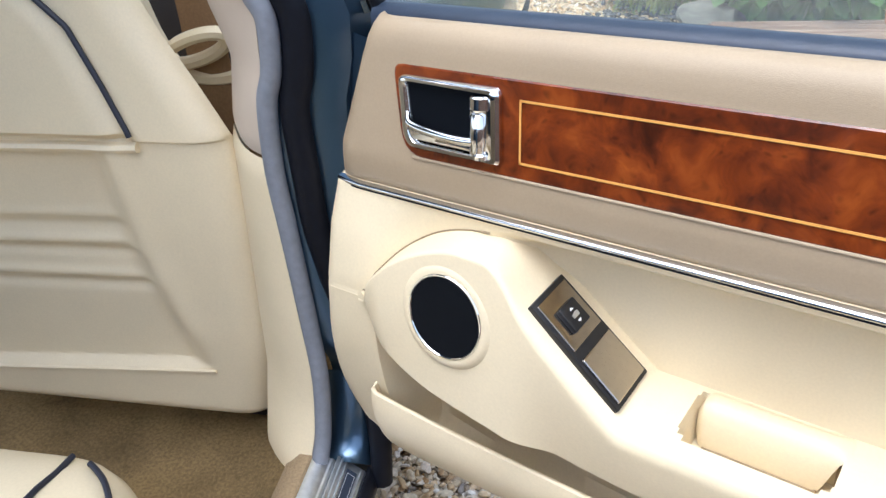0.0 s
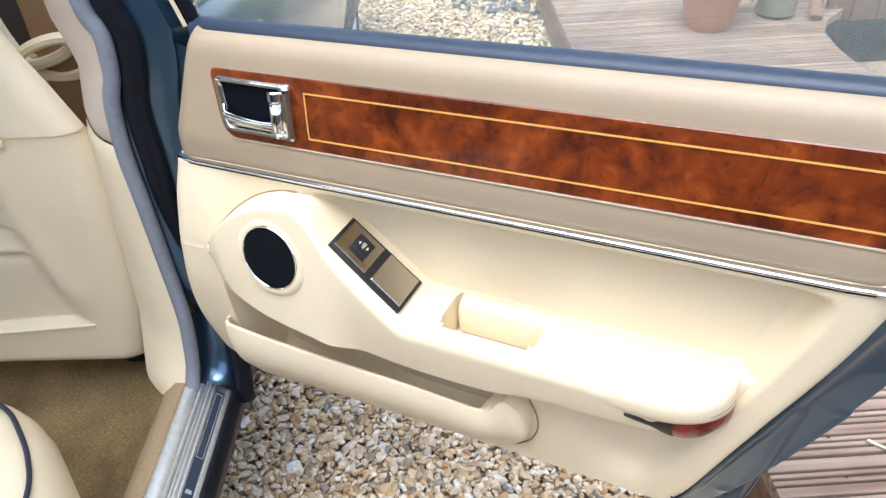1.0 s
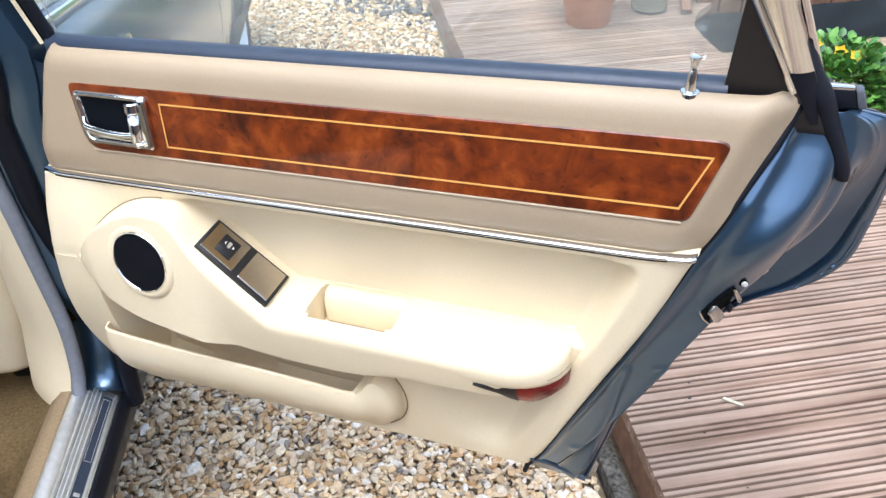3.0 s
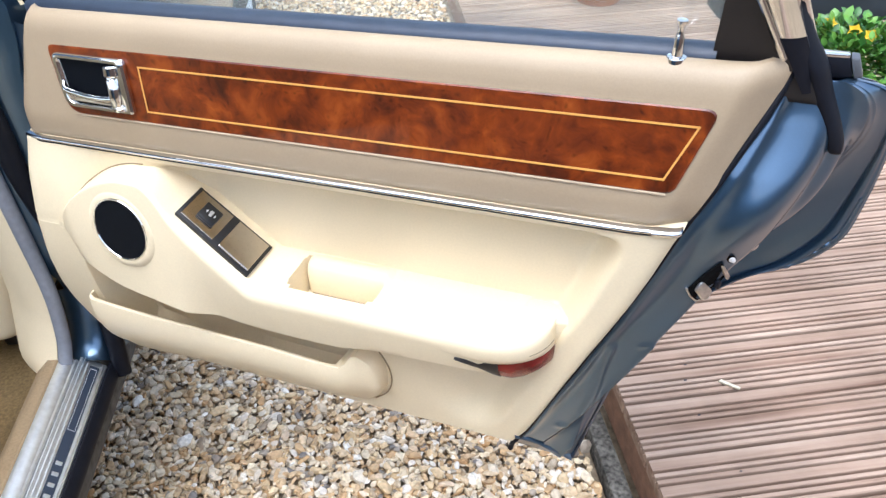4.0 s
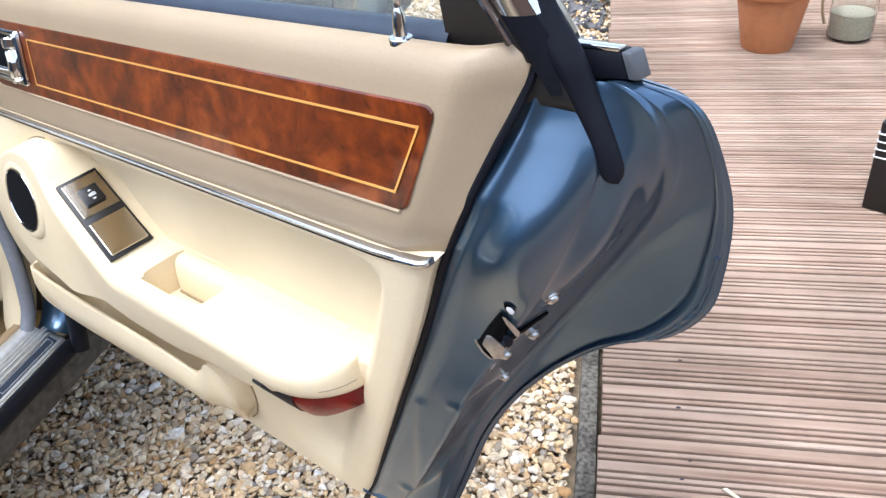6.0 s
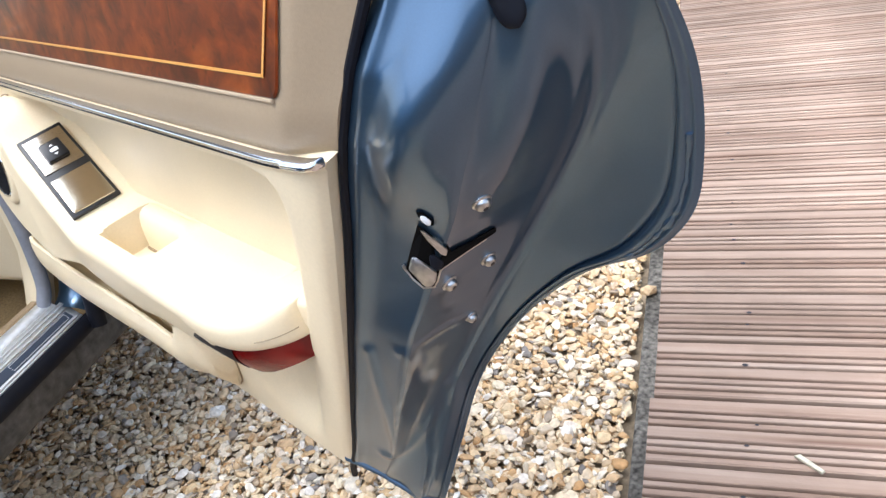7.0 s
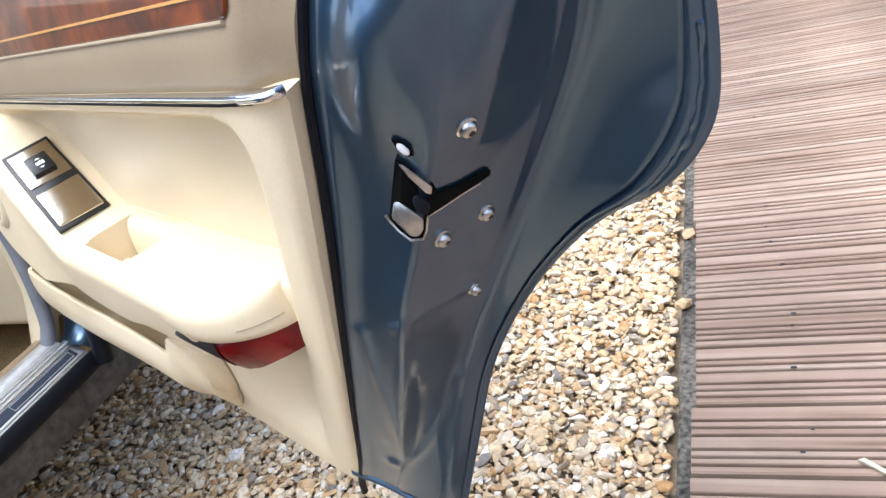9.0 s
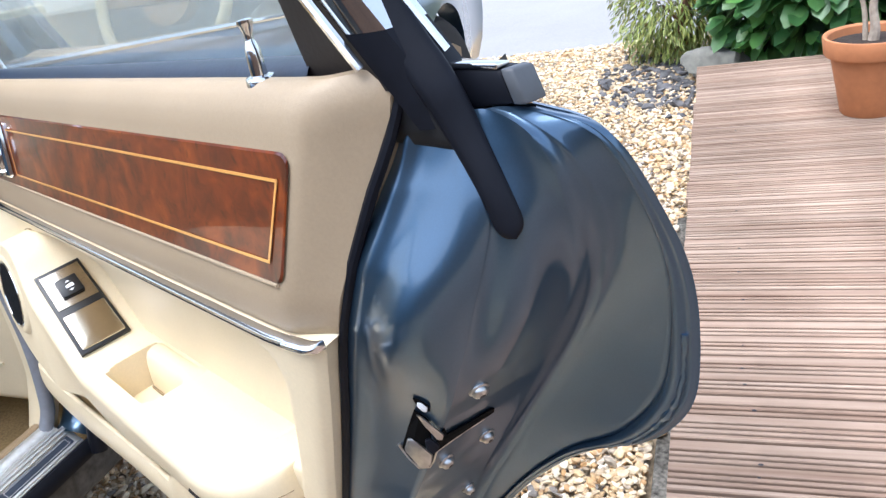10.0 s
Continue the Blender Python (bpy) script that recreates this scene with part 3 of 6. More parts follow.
def lower_rows(u):
    """(v, n) down one column of the lower trim."""
    t, b = interp(u, POD_TOP), interp(u, POD_LOW)
    out = [(CHROME_V + 0.004, face_n(u, -0.11) - 0.012), (CHROME_V, face_n(u, -0.11)), (CHROME_V - 0.003, face_n(u, -0.11) + 0.0015)]
    top = CHROME_V - 0.006
    back = -0.020
    for k in range(16):
        v = top + (t + 0.006 - top) * (k / 15) ** 1.5 if t < top - 0.012 else top - 0.0006 * k
        r = recess(u, v) * smooth01((top - 0.002 - v) / 0.019)
        out.append((v, face_n(u, v) * (1 - r) + back * r))
    nr = out[-1][1]
    rad = 0.004 + 0.013 * smooth01((u + 0.03) / 0.12)
    nf = pod_n(u, t - rad)
    inpod = u > -0.158 and (nf > nr + 0.002 or u > 0.40)
    if 0.40 < u < ARM_END:
        nf = max(nf, nr)
    rad = min(rad, 0.6 * max(0.00002, nf - nr))
    t = min(t, out[-1][0] - 0.004)
    b = min(b, t - 0.004)
    cup = CUP[0] <= u <= CUP[1]
    for k in range(12):
        q = k / 11
        n = nr + (nf - rad - nr) * q if inpod else face_n(u, t) * q + nr * (1 - q)
        v = t + (0.003 * (1 - q) if inpod else -0.0004 * k)
        if cup and 2 <= k <= 10:
            inset = {2: 0.002, 9: 0.002, 10: 0.007}.get(k, 0.0)
            edge = min(u - CUP[0], CUP[1] - u) - inset
            v -= 0.040 * min(1.0, max(0.0, edge / 0.003))
        if u > ARM_END:
            n = pod_n(u, v)
        out.append((v, n))
    if inpod:
        for k in range(1, 6):
            q = math.pi / 2 * k / 5
            out.append((t - rad * (1 - math.cos(q)), nf - rad + rad * math.sin(q)))
        for k in range(1, 8):
            q = k / 7
            v = t - rad + (b + 0.010 - t + rad) * q
            out.append((v, front_n(u, v)))
        nb = low_face(u, b - 0.01)
        low = out[-1][1]
        for k in range(1, 7):
            q = k / 6
            v = b + 0.010 - 0.010 * math.sin(q * math.pi / 2)
            out.append((v, low + (nb - low) * (q ** 1.5) if u < ARM_END else pod_n(u, v)))
    else:
        v0 = out[-1][0]
        for k in range(1, 19):
            v = v0 + (b - 0.002 - v0) * k / 18
            r = recess(u, v) * 0.6
            out.append((v, face_n(u, v) * (1 - r) + back * r))
    if u > ARM_END:
        # past the armrest the rows spread out evenly over the plain pillar
        w, v0, ve = smooth01((u - ARM_END) / 0.03), out[18][0], out[-1][0]
        for j in range(19, len(out)):
            even = v0 + (ve - 0.0015 - v0) * (j - 18) / (len(out) - 19)
            v = out[j][0] + (even - out[j][0]) * (0.15 + 0.85 * w)
            out[j] = (v, pod_n(u, v))
    for k in range(1, 13):
        v = b - 0.002 + (-0.470 - b + 0.002) * k / 12
        hollow = smooth01((u + 0.150) / 0.02) * (1 - smooth01((u - 0.195) / 0.02)) * smooth01((b - 0.004 - v) / 0.02) * (1 - smooth01((-0.405 - v) / 0.03))
        out.append((v, low_face(u, v) * (1 - hollow) + min(face_n(u, v), -0.022) * hollow))
    out += [(-0.474, -0.008), (-0.474, -0.03)]
    return out


cols = sorted(set([-0.24, -0.237, -0.232, -0.225, -0.215, -0.20, -0.19, -0.183, -0.177, -0.172, -0.1705, -0.169, -0.164, -0.157, -0.151] + [-0.145 + 0.006 * i for i in range(96)] +
                  [CUP[0] - 0.001, CUP[0], *[CUP[0] + 0.001 * k for k in range(1, 12)], CUP[1] - 0.010, CUP[1] - 0.007, CUP[1] - 0.005, CUP[1] - 0.003, CUP[1], CUP[1] + 0.001, 0.43, 0.44, 0.45, 0.447, 0.451, 0.454, 0.456, 0.4568, 0.4572] +
                  [0.4 + 0.0104 * i for i in range(18)] + [0.466 + 0.004 * i for i in range(31)] + [0.424 + 0.0022 * i for i in range(22)] + [0.592, 0.596, 0.600]))
sheet_rows = []
for c in cols:
    u_of = [c] * 80
    for _ in range(3):
        made = [lower_rows(u)[j] for j, u in enumerate(u_of[:len(lower_rows(c))])]
        u_of = [warp(c, v) for v, n in made]
    sheet_rows.append([(u, v, n) for u, (v, n) in zip(u_of, made)])
pts = []
for c, col in zip(cols, sheet_rows):
    line = []
    for u, v, n in col:
        d = min(u - interp(v, LEFT), interp(v, RIGHT) - u)
        r, sink = (0.016, 0.9) if u < 0.2 else (0.013, 0.5)
        if d < r:
            n -= (r - math.sqrt(max(0, r * r - (r - d) ** 2))) * sink
        line.append(dw(u, v, n))
    pts.append(line)
# skirts at both ends
seam = [dw(u, interp(u, POD_TOP) + 0.0036, face_n(u, interp(u, POD_TOP) + 0.0036) + 0.0004) for u in [-0.157 + 0.0045 * i for i in range(31)]]
first = [p + Vector((0.004, 0.02, 0)) for p in pts[0]]
last = [p + Vector((-0.004, 0.02, 0)) for p in pts[-1]]
lower_trim = part("lower_trim", loft([first] + pts + [last]), CREAM, rear_door, "cream leather lower door trim with moulded armrest and speaker pod")

# padded pull in the armrest's cup, flush with the armrest at its far end
PAD = [(-0.0190, 0.0010), (-0.0165, 0.0040), (-0.0110, 0.0054), (-0.0050, 0.0046), (-0.0005, 0.0020), (0.0028, -0.0040), (0.0048, -0.0130), (0.0060, -0.0240), (0.0066, -0.0375)]
rows = []
for i in range(33):
    u = CUP[0] + 0.0035 + (CUP[1] + 0.018 - CUP[0] - 0.0035) * i / 32
    t = min(interp(u, POD_TOP), CHROME_V - 0.014)
    s = min(1.0, (u - CUP[0] - 0.0035) / 0.010)
    pinch = 0.55 * (1 - math.sqrt(max(0.0, 1 - (1 - s) ** 2)))
    rise, settle = smooth01((u - 0.248) / 0.018), 0.0058 * smooth01((u - 0.258) / 0.022)
    line = []
    for n, dv in PAD:
        dv = dv + (max(dv, 0.0048 - max(0.0, n) * 0.30) - dv) * rise - settle
        line.append(dw(u, t + dv + (-0.018 - dv) * pinch, n + (-0.006 - n) * pinch))
    rows.append(line)
part("pull_pad", loft([[sum(rows[0], Vector()) / len(PAD)] * len(PAD)] + rows), CREAM, rear_door, "rounded cream leather pull in the armrest")
# Painted contact shade where the pull meets the cup's floor.
part("pull_seam", tube([r[-1] + Vector((0, -0.0012, 0.0010)) for r in rows[2:25]], 0.0014, 6), SEAM_SHADE, rear_door, "line at the foot of the pull, its shade put into the colour")

part("pod_seam", tube(seam, 0.0009, 6), SEAM_SHADE, rear_door, "thin seam round the speaker pod, its shade put into the colour")

# map pocket, a bowed shell
POCKET_LIP = [(-0.168, -0.318), (-0.156, -0.325), (0.08, -0.354), (0.180, -0.366), (0.197, -0.364), (0.208, -0.354), (0.216, -0.342), (0.222, -0.337), (0.231, -0.343), (0.241, -0.360), (0.247, -0.382), (0.250, -0.41), (0.250, -0.44)]
pocket_rows = []
for i in range(80):
    u = -0.170 + 0.420 * i / 79
    lip_v = interp(u, POCKET_LIP)
    out_n = 0.058 - 0.020 * smooth01((u + 0.155) / 0.36)
    bulge = math.sqrt(max(0, 1 - ((u - 0.185) / 0.066) ** 4)) if u > 0.185 else 1
    bulge = max(0.22, bulge) * smooth01((u + 0.175) / 0.018)
    n_lip = 0.006 + (out_n - 0.006) * bulge
    if u < 0.196 and u > -0.163:
        col = [(lip_v - 0.03, n_lip - 0.012), (lip_v - 0.006, n_lip - 0.006), (lip_v - 0.001, n_lip - 0.005), (lip_v, n_lip - 0.0025), (lip_v - 0.001, n_lip)]
    else:
        col = [(lip_v, 0.004), (lip_v, 0.0045), (lip_v, 0.005), (lip_v - 0.0005, n_lip * 0.5 + 0.002), (lip_v - 0.002, n_lip)]
    for k in range(1, 13):
        q = k / 12
        v = lip_v + (-0.462 - lip_v) * q
        n = n_lip + (0.008 * bulge) * math.sin(math.pi * min(1, q * 1.1)) * (1 - q) - (n_lip + 0.002) * q ** 2.4
        col.append((v, n))
    pocket_rows.append([dw(u - 0.050 * smooth01((-0.392 - v) / 0.080) * smooth01((u - 0.12) / 0.12), v, n) for v, n in col])
pocket_rows.append([p + Vector((0.0015, 0.03, 0)) for p in pocket_rows[-1]])
part("map_pocket", loft(pocket_rows), CREAM, rear_door, "cream moulded map pocket with a dark opening")

edge = curve_points([(0.2225, -0.3375, 0), (0.233, -0.346, 0), (0.243, -0.364, 0), (0.2490, -0.386, 0), (0.2475, -0.408, 0), (0.2370, -0.430, 0), (0.218, -0.448, 0)], 26)
part("pocket_seam", tube([dw(p.x + 0.001, p.y, low_face(p.x, p.y) + 0.0008) for p in edge], 0.0009, 6), SEAM_SHADE, rear_door, "seam round the pocket's end, its shade put into the colour")

# ---- upper trim pad
UPPER = [(0.018, -0.028), (0.0345, -0.0250), (0.0380, -0.0190), (0.0372, -0.012), (0.032, -0.005), (0.023, -0.0008), (0.012, 0.0002), (0.006, 0.0010), (-0.072, 0.0140), (-0.078, 0.0148), (-0.087, 0.0148),
         (-0.098, 0.0139), (-0.106, 0.0128), (-0.109, 0.010), (-0.110, 0.0)]
ucols = [-0.24, -0.238, -0.234, -0.228, -0.22, -0.205, -0.19, -0.17, -0.15] + [-0.13 + 0.03 * i for i in range(20)] + [0.45, 0.48, 0.51, 0.53, 0.538, 0.545, 0.55, 0.555, 0.56, 0.565, 0.57, 0.575, 0.583, 0.59, 0.595, 0.598, 0.60]
pts = []
for c in sorted(set(ucols)):
    line = []
    for v, n in UPPER:
        u = warp(c, v)
        d1, d2 = u - interp(v, LEFT), interp(v, RIGHT) - u
        if d1 < 0.022:
            n -= (0.022 - math.sqrt(max(0, 0.022 ** 2 - (0.022 - d1) ** 2))) * 0.8
        if d2 < 0.050:
            x = (0.030 - d2) / 0.030
            n -= 0.034 * min(1.0, 0.5 * (x + math.sqrt(x * x + 0.03)) / 1.0075) * (0.45 + 0.55 * smooth01((v + 0.11) / 0.13))
        line.append(dw(u, v, n))
    pts.append(line)
first = [p + Vector((0.004, 0.016, 0)) for p in pts[0]]
last = [p + Vector((0.001, 0.022, 0)) for p in pts[-1]]
part("upper_trim", loft([first] + pts + [last]), TAN, rear_door, "tan vinyl padded top of the door trim")
part("edge_gasket", tube([Vector((interp(z, EDGE_X) + 0.0006, interp(z, EDGE_Y) + 0.0095, z)) for z in [0.372 + 0.0133 * i for i in range(41)]], 0.0032, 8), RUBBER, rear_door, "black gasket behind the edge of the trim")

# ---- walnut veneer with a boxwood line


def upper_n(v):
    return 0.0010 + (0.006 - v) / 6.0


def rounded(poly, radii, seg=5):
    """A polygon in the plane with its corners rounded."""
    out = []
    n = len(poly)
    for i in range(n):
        p, a, b = Vector(poly[i]), Vector(poly[i - 1]), Vector(poly[(i + 1) % n])
        r = radii[i]
        if r <= 0:
            out.append(p)
            continue
        p0, p1 = p + (a - p).normalized() * r, p + (b - p).normalized() * r
        for k in range(seg + 1):
            t = k / seg
            out.append(p0 * (1 - t) ** 2 + p * 2 * t * (1 - t) + p1 * t * t)
    return out


def veneer_point(u, v, lift):
    return dw(u, v, upper_n(v) + lift)


wood = rounded([(-0.119, 0.004), (0.589, 0.004), (0.559, -0.069), (-0.109, -0.069)], [0.010, 0.012, 0.008, 0.022])
bm = bmesh.new()
inner = [bm.verts.new(veneer_point(p.x, p.y, 0.0011)) for p in wood]
outer = [bm.verts.new(veneer_point(p.x + (0.0012 if p.x > 0.2 else -0.0012), p.y + (0.0012 if p.y > -0.03 else -0.0012), 0.0002)) for p in wood]
f = bm.faces.new(inner)
for i in range(len(wood)):
    bm.faces.new((inner[i], outer[i], outer[(i + 1) % len(wood)], inner[(i + 1) % len(wood)]))
bmesh.ops.triangulate(bm, faces=[f])
part("wood_veneer_panel", clean(bm), WALNUT, rear_door, "glossy reddish-brown burr walnut veneer", smooth=False)


def strip(p, q, width, lift):
    d = (Vector(q) - Vector(p)).normalized()
    s = Vector((-d.y, d.x)) * width / 2
    c = [Vector(p) + s - d * width / 2, Vector(q) + s + d * width / 2, Vector(q) - s + d * width / 2, Vector(p) - s - d * width / 2]
    return [veneer_point(k.x, k.y, lift) for k in c]


LINE = [(0.006, -0.0095), (0.575, -0.0095), (0.552, -0.057), (0.0075, -0.057)]
for i in range(4):
    q = strip(LINE[i], LINE[(i + 1) % 4], 0.0017, 0.0018)
    part("inlay_line", prism(q, Vector((0, -0.0004, 0))), BOXWOOD, rear_door, "thin orange boxwood inlay line", smooth=False)

lip = [veneer_point(-0.100 + 0.655 * k / 40, -0.0712, 0.0004) for k in range(41)]
part("veneer_lip", tube(lip, 0.0014, 8), TAN, rear_door, "fine tan lip under the veneer")

# ---- inner handle: chrome bezel, dark cup, lever
BEZEL = rounded([(-0.112, -0.001), (-0.011, -0.002), (-0.0085, -0.061), (-0.106, -0.061)], [0.009, 0.006, 0.004, 0.015], 6)


def ring(poly, mid, inset, lift0, lift1, depth):
    """A rounded frame that follows poly."""
    c = sum((Vector(p) for p in poly), Vector((0, 0))) / len(poly)

    def at(k):
        return [Vector(p) + (c - Vector(p)).normalized() * k * 1.0 for p in poly]
    profile = [(0, lift0), (0.0005, lift1 * 0.7), (inset * 0.3, lift1), (inset * 0.7, lift1), (inset * 0.95, lift1 * 0.6), (inset, depth)]
    rows = [[dw(p.x, p.y, upper_n(p.y) + h) for p in at(k)] for k, h in profile]
    return loft(rows, closed_u=True)


part("handle_bezel", ring(BEZEL, None, 0.0110, 0.002, 0.0075, 0.0015), CHROME, rear_door, "chrome bezel of the inner handle")
cup_poly = rounded([(-0.108, -0.006), (-0.014, -0.006), (-0.012, -0.057), (-0.102, -0.057)], [0.006, 0.004, 0.003, 0.010])
part("handle_cup", prism([dw(p.x, p.y, upper_n(p.y) + 0.0024) for p in cup_poly], Vector((0, -0.0003, 0))), CUPBLACK, rear_door, "dark recessed handle cup", smooth=False)


def on_trim(u, v, h):
    return dw(u, v, upper_n(v) + h)


lever = curve_points([on_trim(-0.1005, -0.0310, 0.006), on_trim(-0.0975, -0.0370, 0.009), on_trim(-0.089, -0.0402, 0.0105), on_trim(-0.065, -0.0425, 0.012), on_trim(-0.045, -0.0440, 0.011), on_trim(-0.030, -0.0440, 0.009)], 22)
part("handle_lever", join(tube(lever, [0.0020 + 0.0018 * smooth01(i / 6) for i in range(22)], 12),
                          prism([on_trim(p.x, p.y, 0.003) for p in rounded([(-0.101, -0.0415), (-0.060, -0.0455), (-0.034, -0.0465), (-0.034, -0.0535), (-0.096, -0.0525)], [0.003] * 5)], Vector((0, -0.005, 0)), 0.0018, 3)), CHROME, rear_door, "chrome pull lever")
part("lever_hub", join(tube([on_trim(-0.0285, v, 0.006) for v in (-0.0225, -0.024, -0.040, -0.052, -0.0535)], [0.0060, 0.0072, 0.0075, 0.0072, 0.0060], 16),
                       tube([on_trim(-0.0280, v, 0.006) for v in (-0.0085, -0.0100, -0.0185, -0.0205)], [0.0070, 0.0086, 0.0088, 0.0072], 16),
                       tube([on_trim(-0.0265, v, 0.005) for v in (-0.0535, -0.0545, -0.0580)], [0.0072, 0.0080, 0.0074], 16)), CHROME, rear_door, "chrome lever pivot")

part("lever_plate", prism([on_trim(p.x, p.y, 0.003) for p in rounded([(-0.0375, -0.0095), (-0.0150, -0.0095), (-0.0140, -0.0575), (-0.0365, -0.0575)], [0.003] * 4)], Vector((0, -0.0042, 0)), 0.0012, 3), CHROME, rear_door, "chrome plate behind the lever")

# ---- chrome strip between the trims
def strip_back(u):
    """How far the strip follows the trim's rounded ends."""
    r, d = 0.010, max(0.0, 0.573 - u)
    return 0.006 * smooth01((u - 0.52) / 0.07) + 0.006 * smooth01((-0.17 - u) / 0.03) + (0.6 * (r - math.sqrt(max(0.0, r * r - (r - d) ** 2))) if d < r else 0.0)


STRIP = [(0.0024, 0.0150), (0.0022, 0.0196), (0.0015, 0.0210), (0.0003, 0.0217), (-0.0008, 0.0217), (-0.0017, 0.0211), (-0.0022, 0.0198), (-0.0024, 0.0150)]
rows = []
for u in [-0.196 + 0.0154 * i for i in range(49)] + [0.546, 0.550]:
    back = strip_back(u)
    rows.append([dw(u, CHROME_V + 0.001 + dv, n - back) for dv, n in STRIP])
part("chrome_strip", loft(rows), CHROME, rear_door, "thin chrome strip across the trim", sharp=60)
part("strip_gasket", loft([[dw(u, CHROME_V - 0.0012 - h, n - strip_back(u)) for h, n in ((0, 0.017), (0, 0.0206), (0.0016, 0.0206), (0.0016, 0.017))] for u in [-0.19 + 0.0152 * i for i in range(50)]]), RUBBER, rear_door, "dark joint under the chrome strip")
rows = []
for u in (0.547, 0.5475, 0.551, 0.556, 0.561, 0.565, 0.568, 0.5705, 0.5720, 0.5725):
    big = 1.28 if 0.5474 < u < 0.5722 else 0.9
    rows.append([dw(u, CHROME_V + 0.001 + dv * big, (n - 0.016) * big + 0.0166 - strip_back(u)) for dv, n in STRIP])
part("strip_end", loft(rows, cap=True), CHROME, rear_door, "chrome end cap of the strip", sharp=50)

# ---- speaker
spk_c = Vector((-0.034, -0.0610, 0.6445))


def disc_point(r, q, out):
    return spk_c + Vector((r * 0.96 * math.cos(q), 0.16 * r * math.sin(q) - out, 0.987 * r * math.sin(q)))


ring_rows = [[disc_point(r, 2 * math.pi * k / 48, o) for k in range(48)] for r, o in ((0.0510, -0.0035), (0.0480, -0.0008), (0.0450, 0.0008), (0.0415, 0.0014), (0.0390, 0.0010), (0.0385, 0.0002))]
part("speaker_ring", loft(ring_rows, closed_u=True), CREAM, rear_door, "cream rim round the speaker")
part("speaker_rim", loft([[disc_point(r, 2 * math.pi * k / 48, o) for k in range(48)] for r, o in ((0.0398, 0.0012), (0.0393, 0.0020), (0.0382, 0.0020), (0.0376, 0.001))], closed_u=True), CHROME, rear_door, "thin bright metal rim")
bm = loft([[disc_point(r, 2 * math.pi * k / 48, o) for k in range(48)] for r, o in ((0.0376, 0.0012), (0.030, 0.0014), (0.015, 0.0016), (0.004, 0.0017), (0.0001, 0.0017))], closed_u=True)
part("speaker_grille", bm, MESHBLACK, rear_door, "round black speaker cloth")

# ---- switch plate on the sloping ledge
PL, PB, PR, PT = Vector((0.041, -0.046, 0.6765)), Vector((0.123, -0.048, 0.6085)), Vector((0.122, 0.007, 0.6095)), Vector((0.041, 0.003, 0.6795))
PN = (PB - PL).cross(PT - PL).normalized()
if PN.z < 0:
    PN.negate()


def on_plate(p, q, h):
    return (PL.lerp(PB, p)).lerp(PT.lerp(PR, p), q) + PN * h


def plate_box(p0, p1, q0, q1, h0, h1, bevel=0.0008):
    return block([on_plate(p0, q0, h0), on_plate(p1, q0, h0), on_plate(p1, q1, h0), on_plate(p0, q1, h0),
                  on_plate(p0, q0, h1), on_plate(p1, q0, h1), on_plate(p1, q1, h1), on_plate(p0, q1, h1)], bevel)


part("switch_plate", plate_box(0, 1, 0, 1, -0.006, 0.0015), BLACK, rear_door, "black surround of switch and ashtray")
part("switch_panel", plate_box(0.04, 0.47, 0.07, 0.94, 0.0005, 0.0028), TANPLATE, rear_door, "tan metal switch panel", smooth=False)
part("ashtray_lid", plate_box(0.55, 0.965, 0.06, 0.94, 0.0005, 0.0040, 0.0015), PLATE, rear_door, "polished metal ashtray lid", smooth=False)
part("window_switch", plate_box(0.17, 0.38, 0.28, 0.74, 0.002, 0.0075, 0.0016), BLACK, rear_door, "black rocker window switch")
def plate_shape(poly, h0, h1):
    return prism([on_plate(p, q, h0) for p, q in poly], PN * (h1 - h0))


part("switch_mark", plate_shape([(0.215, 0.51), (0.236, 0.46), (0.236, 0.56)], 0.0072, 0.0079), WHITE, rear_door, "small white arrow mark", smooth=False)
part("switch_mark", plate_shape([(0.344, 0.51), (0.323, 0.46), (0.323, 0.56)], 0.0072, 0.0079), WHITE, rear_door, "small white arrow mark", smooth=False)
part("switch_icon", plate_shape([(0.256, 0.54), (0.268, 0.43), (0.298, 0.43), (0.298, 0.60), (0.262, 0.60)], 0.0072, 0.0078), ALU, rear_door, "grey window symbol", smooth=False)

# ---- rounded end of the armrest, rolled in against the pillar, and the red reflector lamp under it
def arm_plan(u):
    return 0.0612 * max(0.0, 1 - max(0.0, (u - 0.380) / 0.0790) ** 2.3) ** (1 / 2.3)


rows, stitched = [], []
for i in range(45):
    u = 0.350 + 0.1088 * (1 - (1 - i / 44) ** 1.7)
    t = interp(u, POD_TOP) + 0.0014 * smooth01((u - 0.352) / 0.02) - 0.0006
    out_n = arm_plan(u) + 0.0012 * smooth01((u - 0.352) / 0.02) - 0.0006
    rad = min(0.0150, 0.45 * out_n + 0.004)
    line = [dw(u, t - 0.001, -0.024), dw(u, t, -0.012), dw(u, t, (out_n - rad) * 0.5 - 0.006)]
    for k in range(9):
        q = math.pi / 2 * k / 8
        line.append(dw(u, t - rad * (1 - math.cos(q)), out_n - rad + rad * math.sin(q)))
    line += [dw(u, -0.268, out_n - 0.0003), dw(u, -0.2735, out_n - 0.0016), dw(u, -0.2775, out_n - 0.0040), dw(u, -0.2795, out_n - 0.0080), dw(u, -0.2795, out_n - 0.016), dw(u, -0.278, min(out_n - 0.02, 0.01))]
    stitched.append(line[12])
    rows.append(line)
for k in (0.008, 0.020, 0.034):
    rows.append([p + Vector((k, 0.002, 0)) for p in rows[44]])
part("arm_end", loft(rows), CREAM, rear_door, "rounded cream leather end of the armrest")
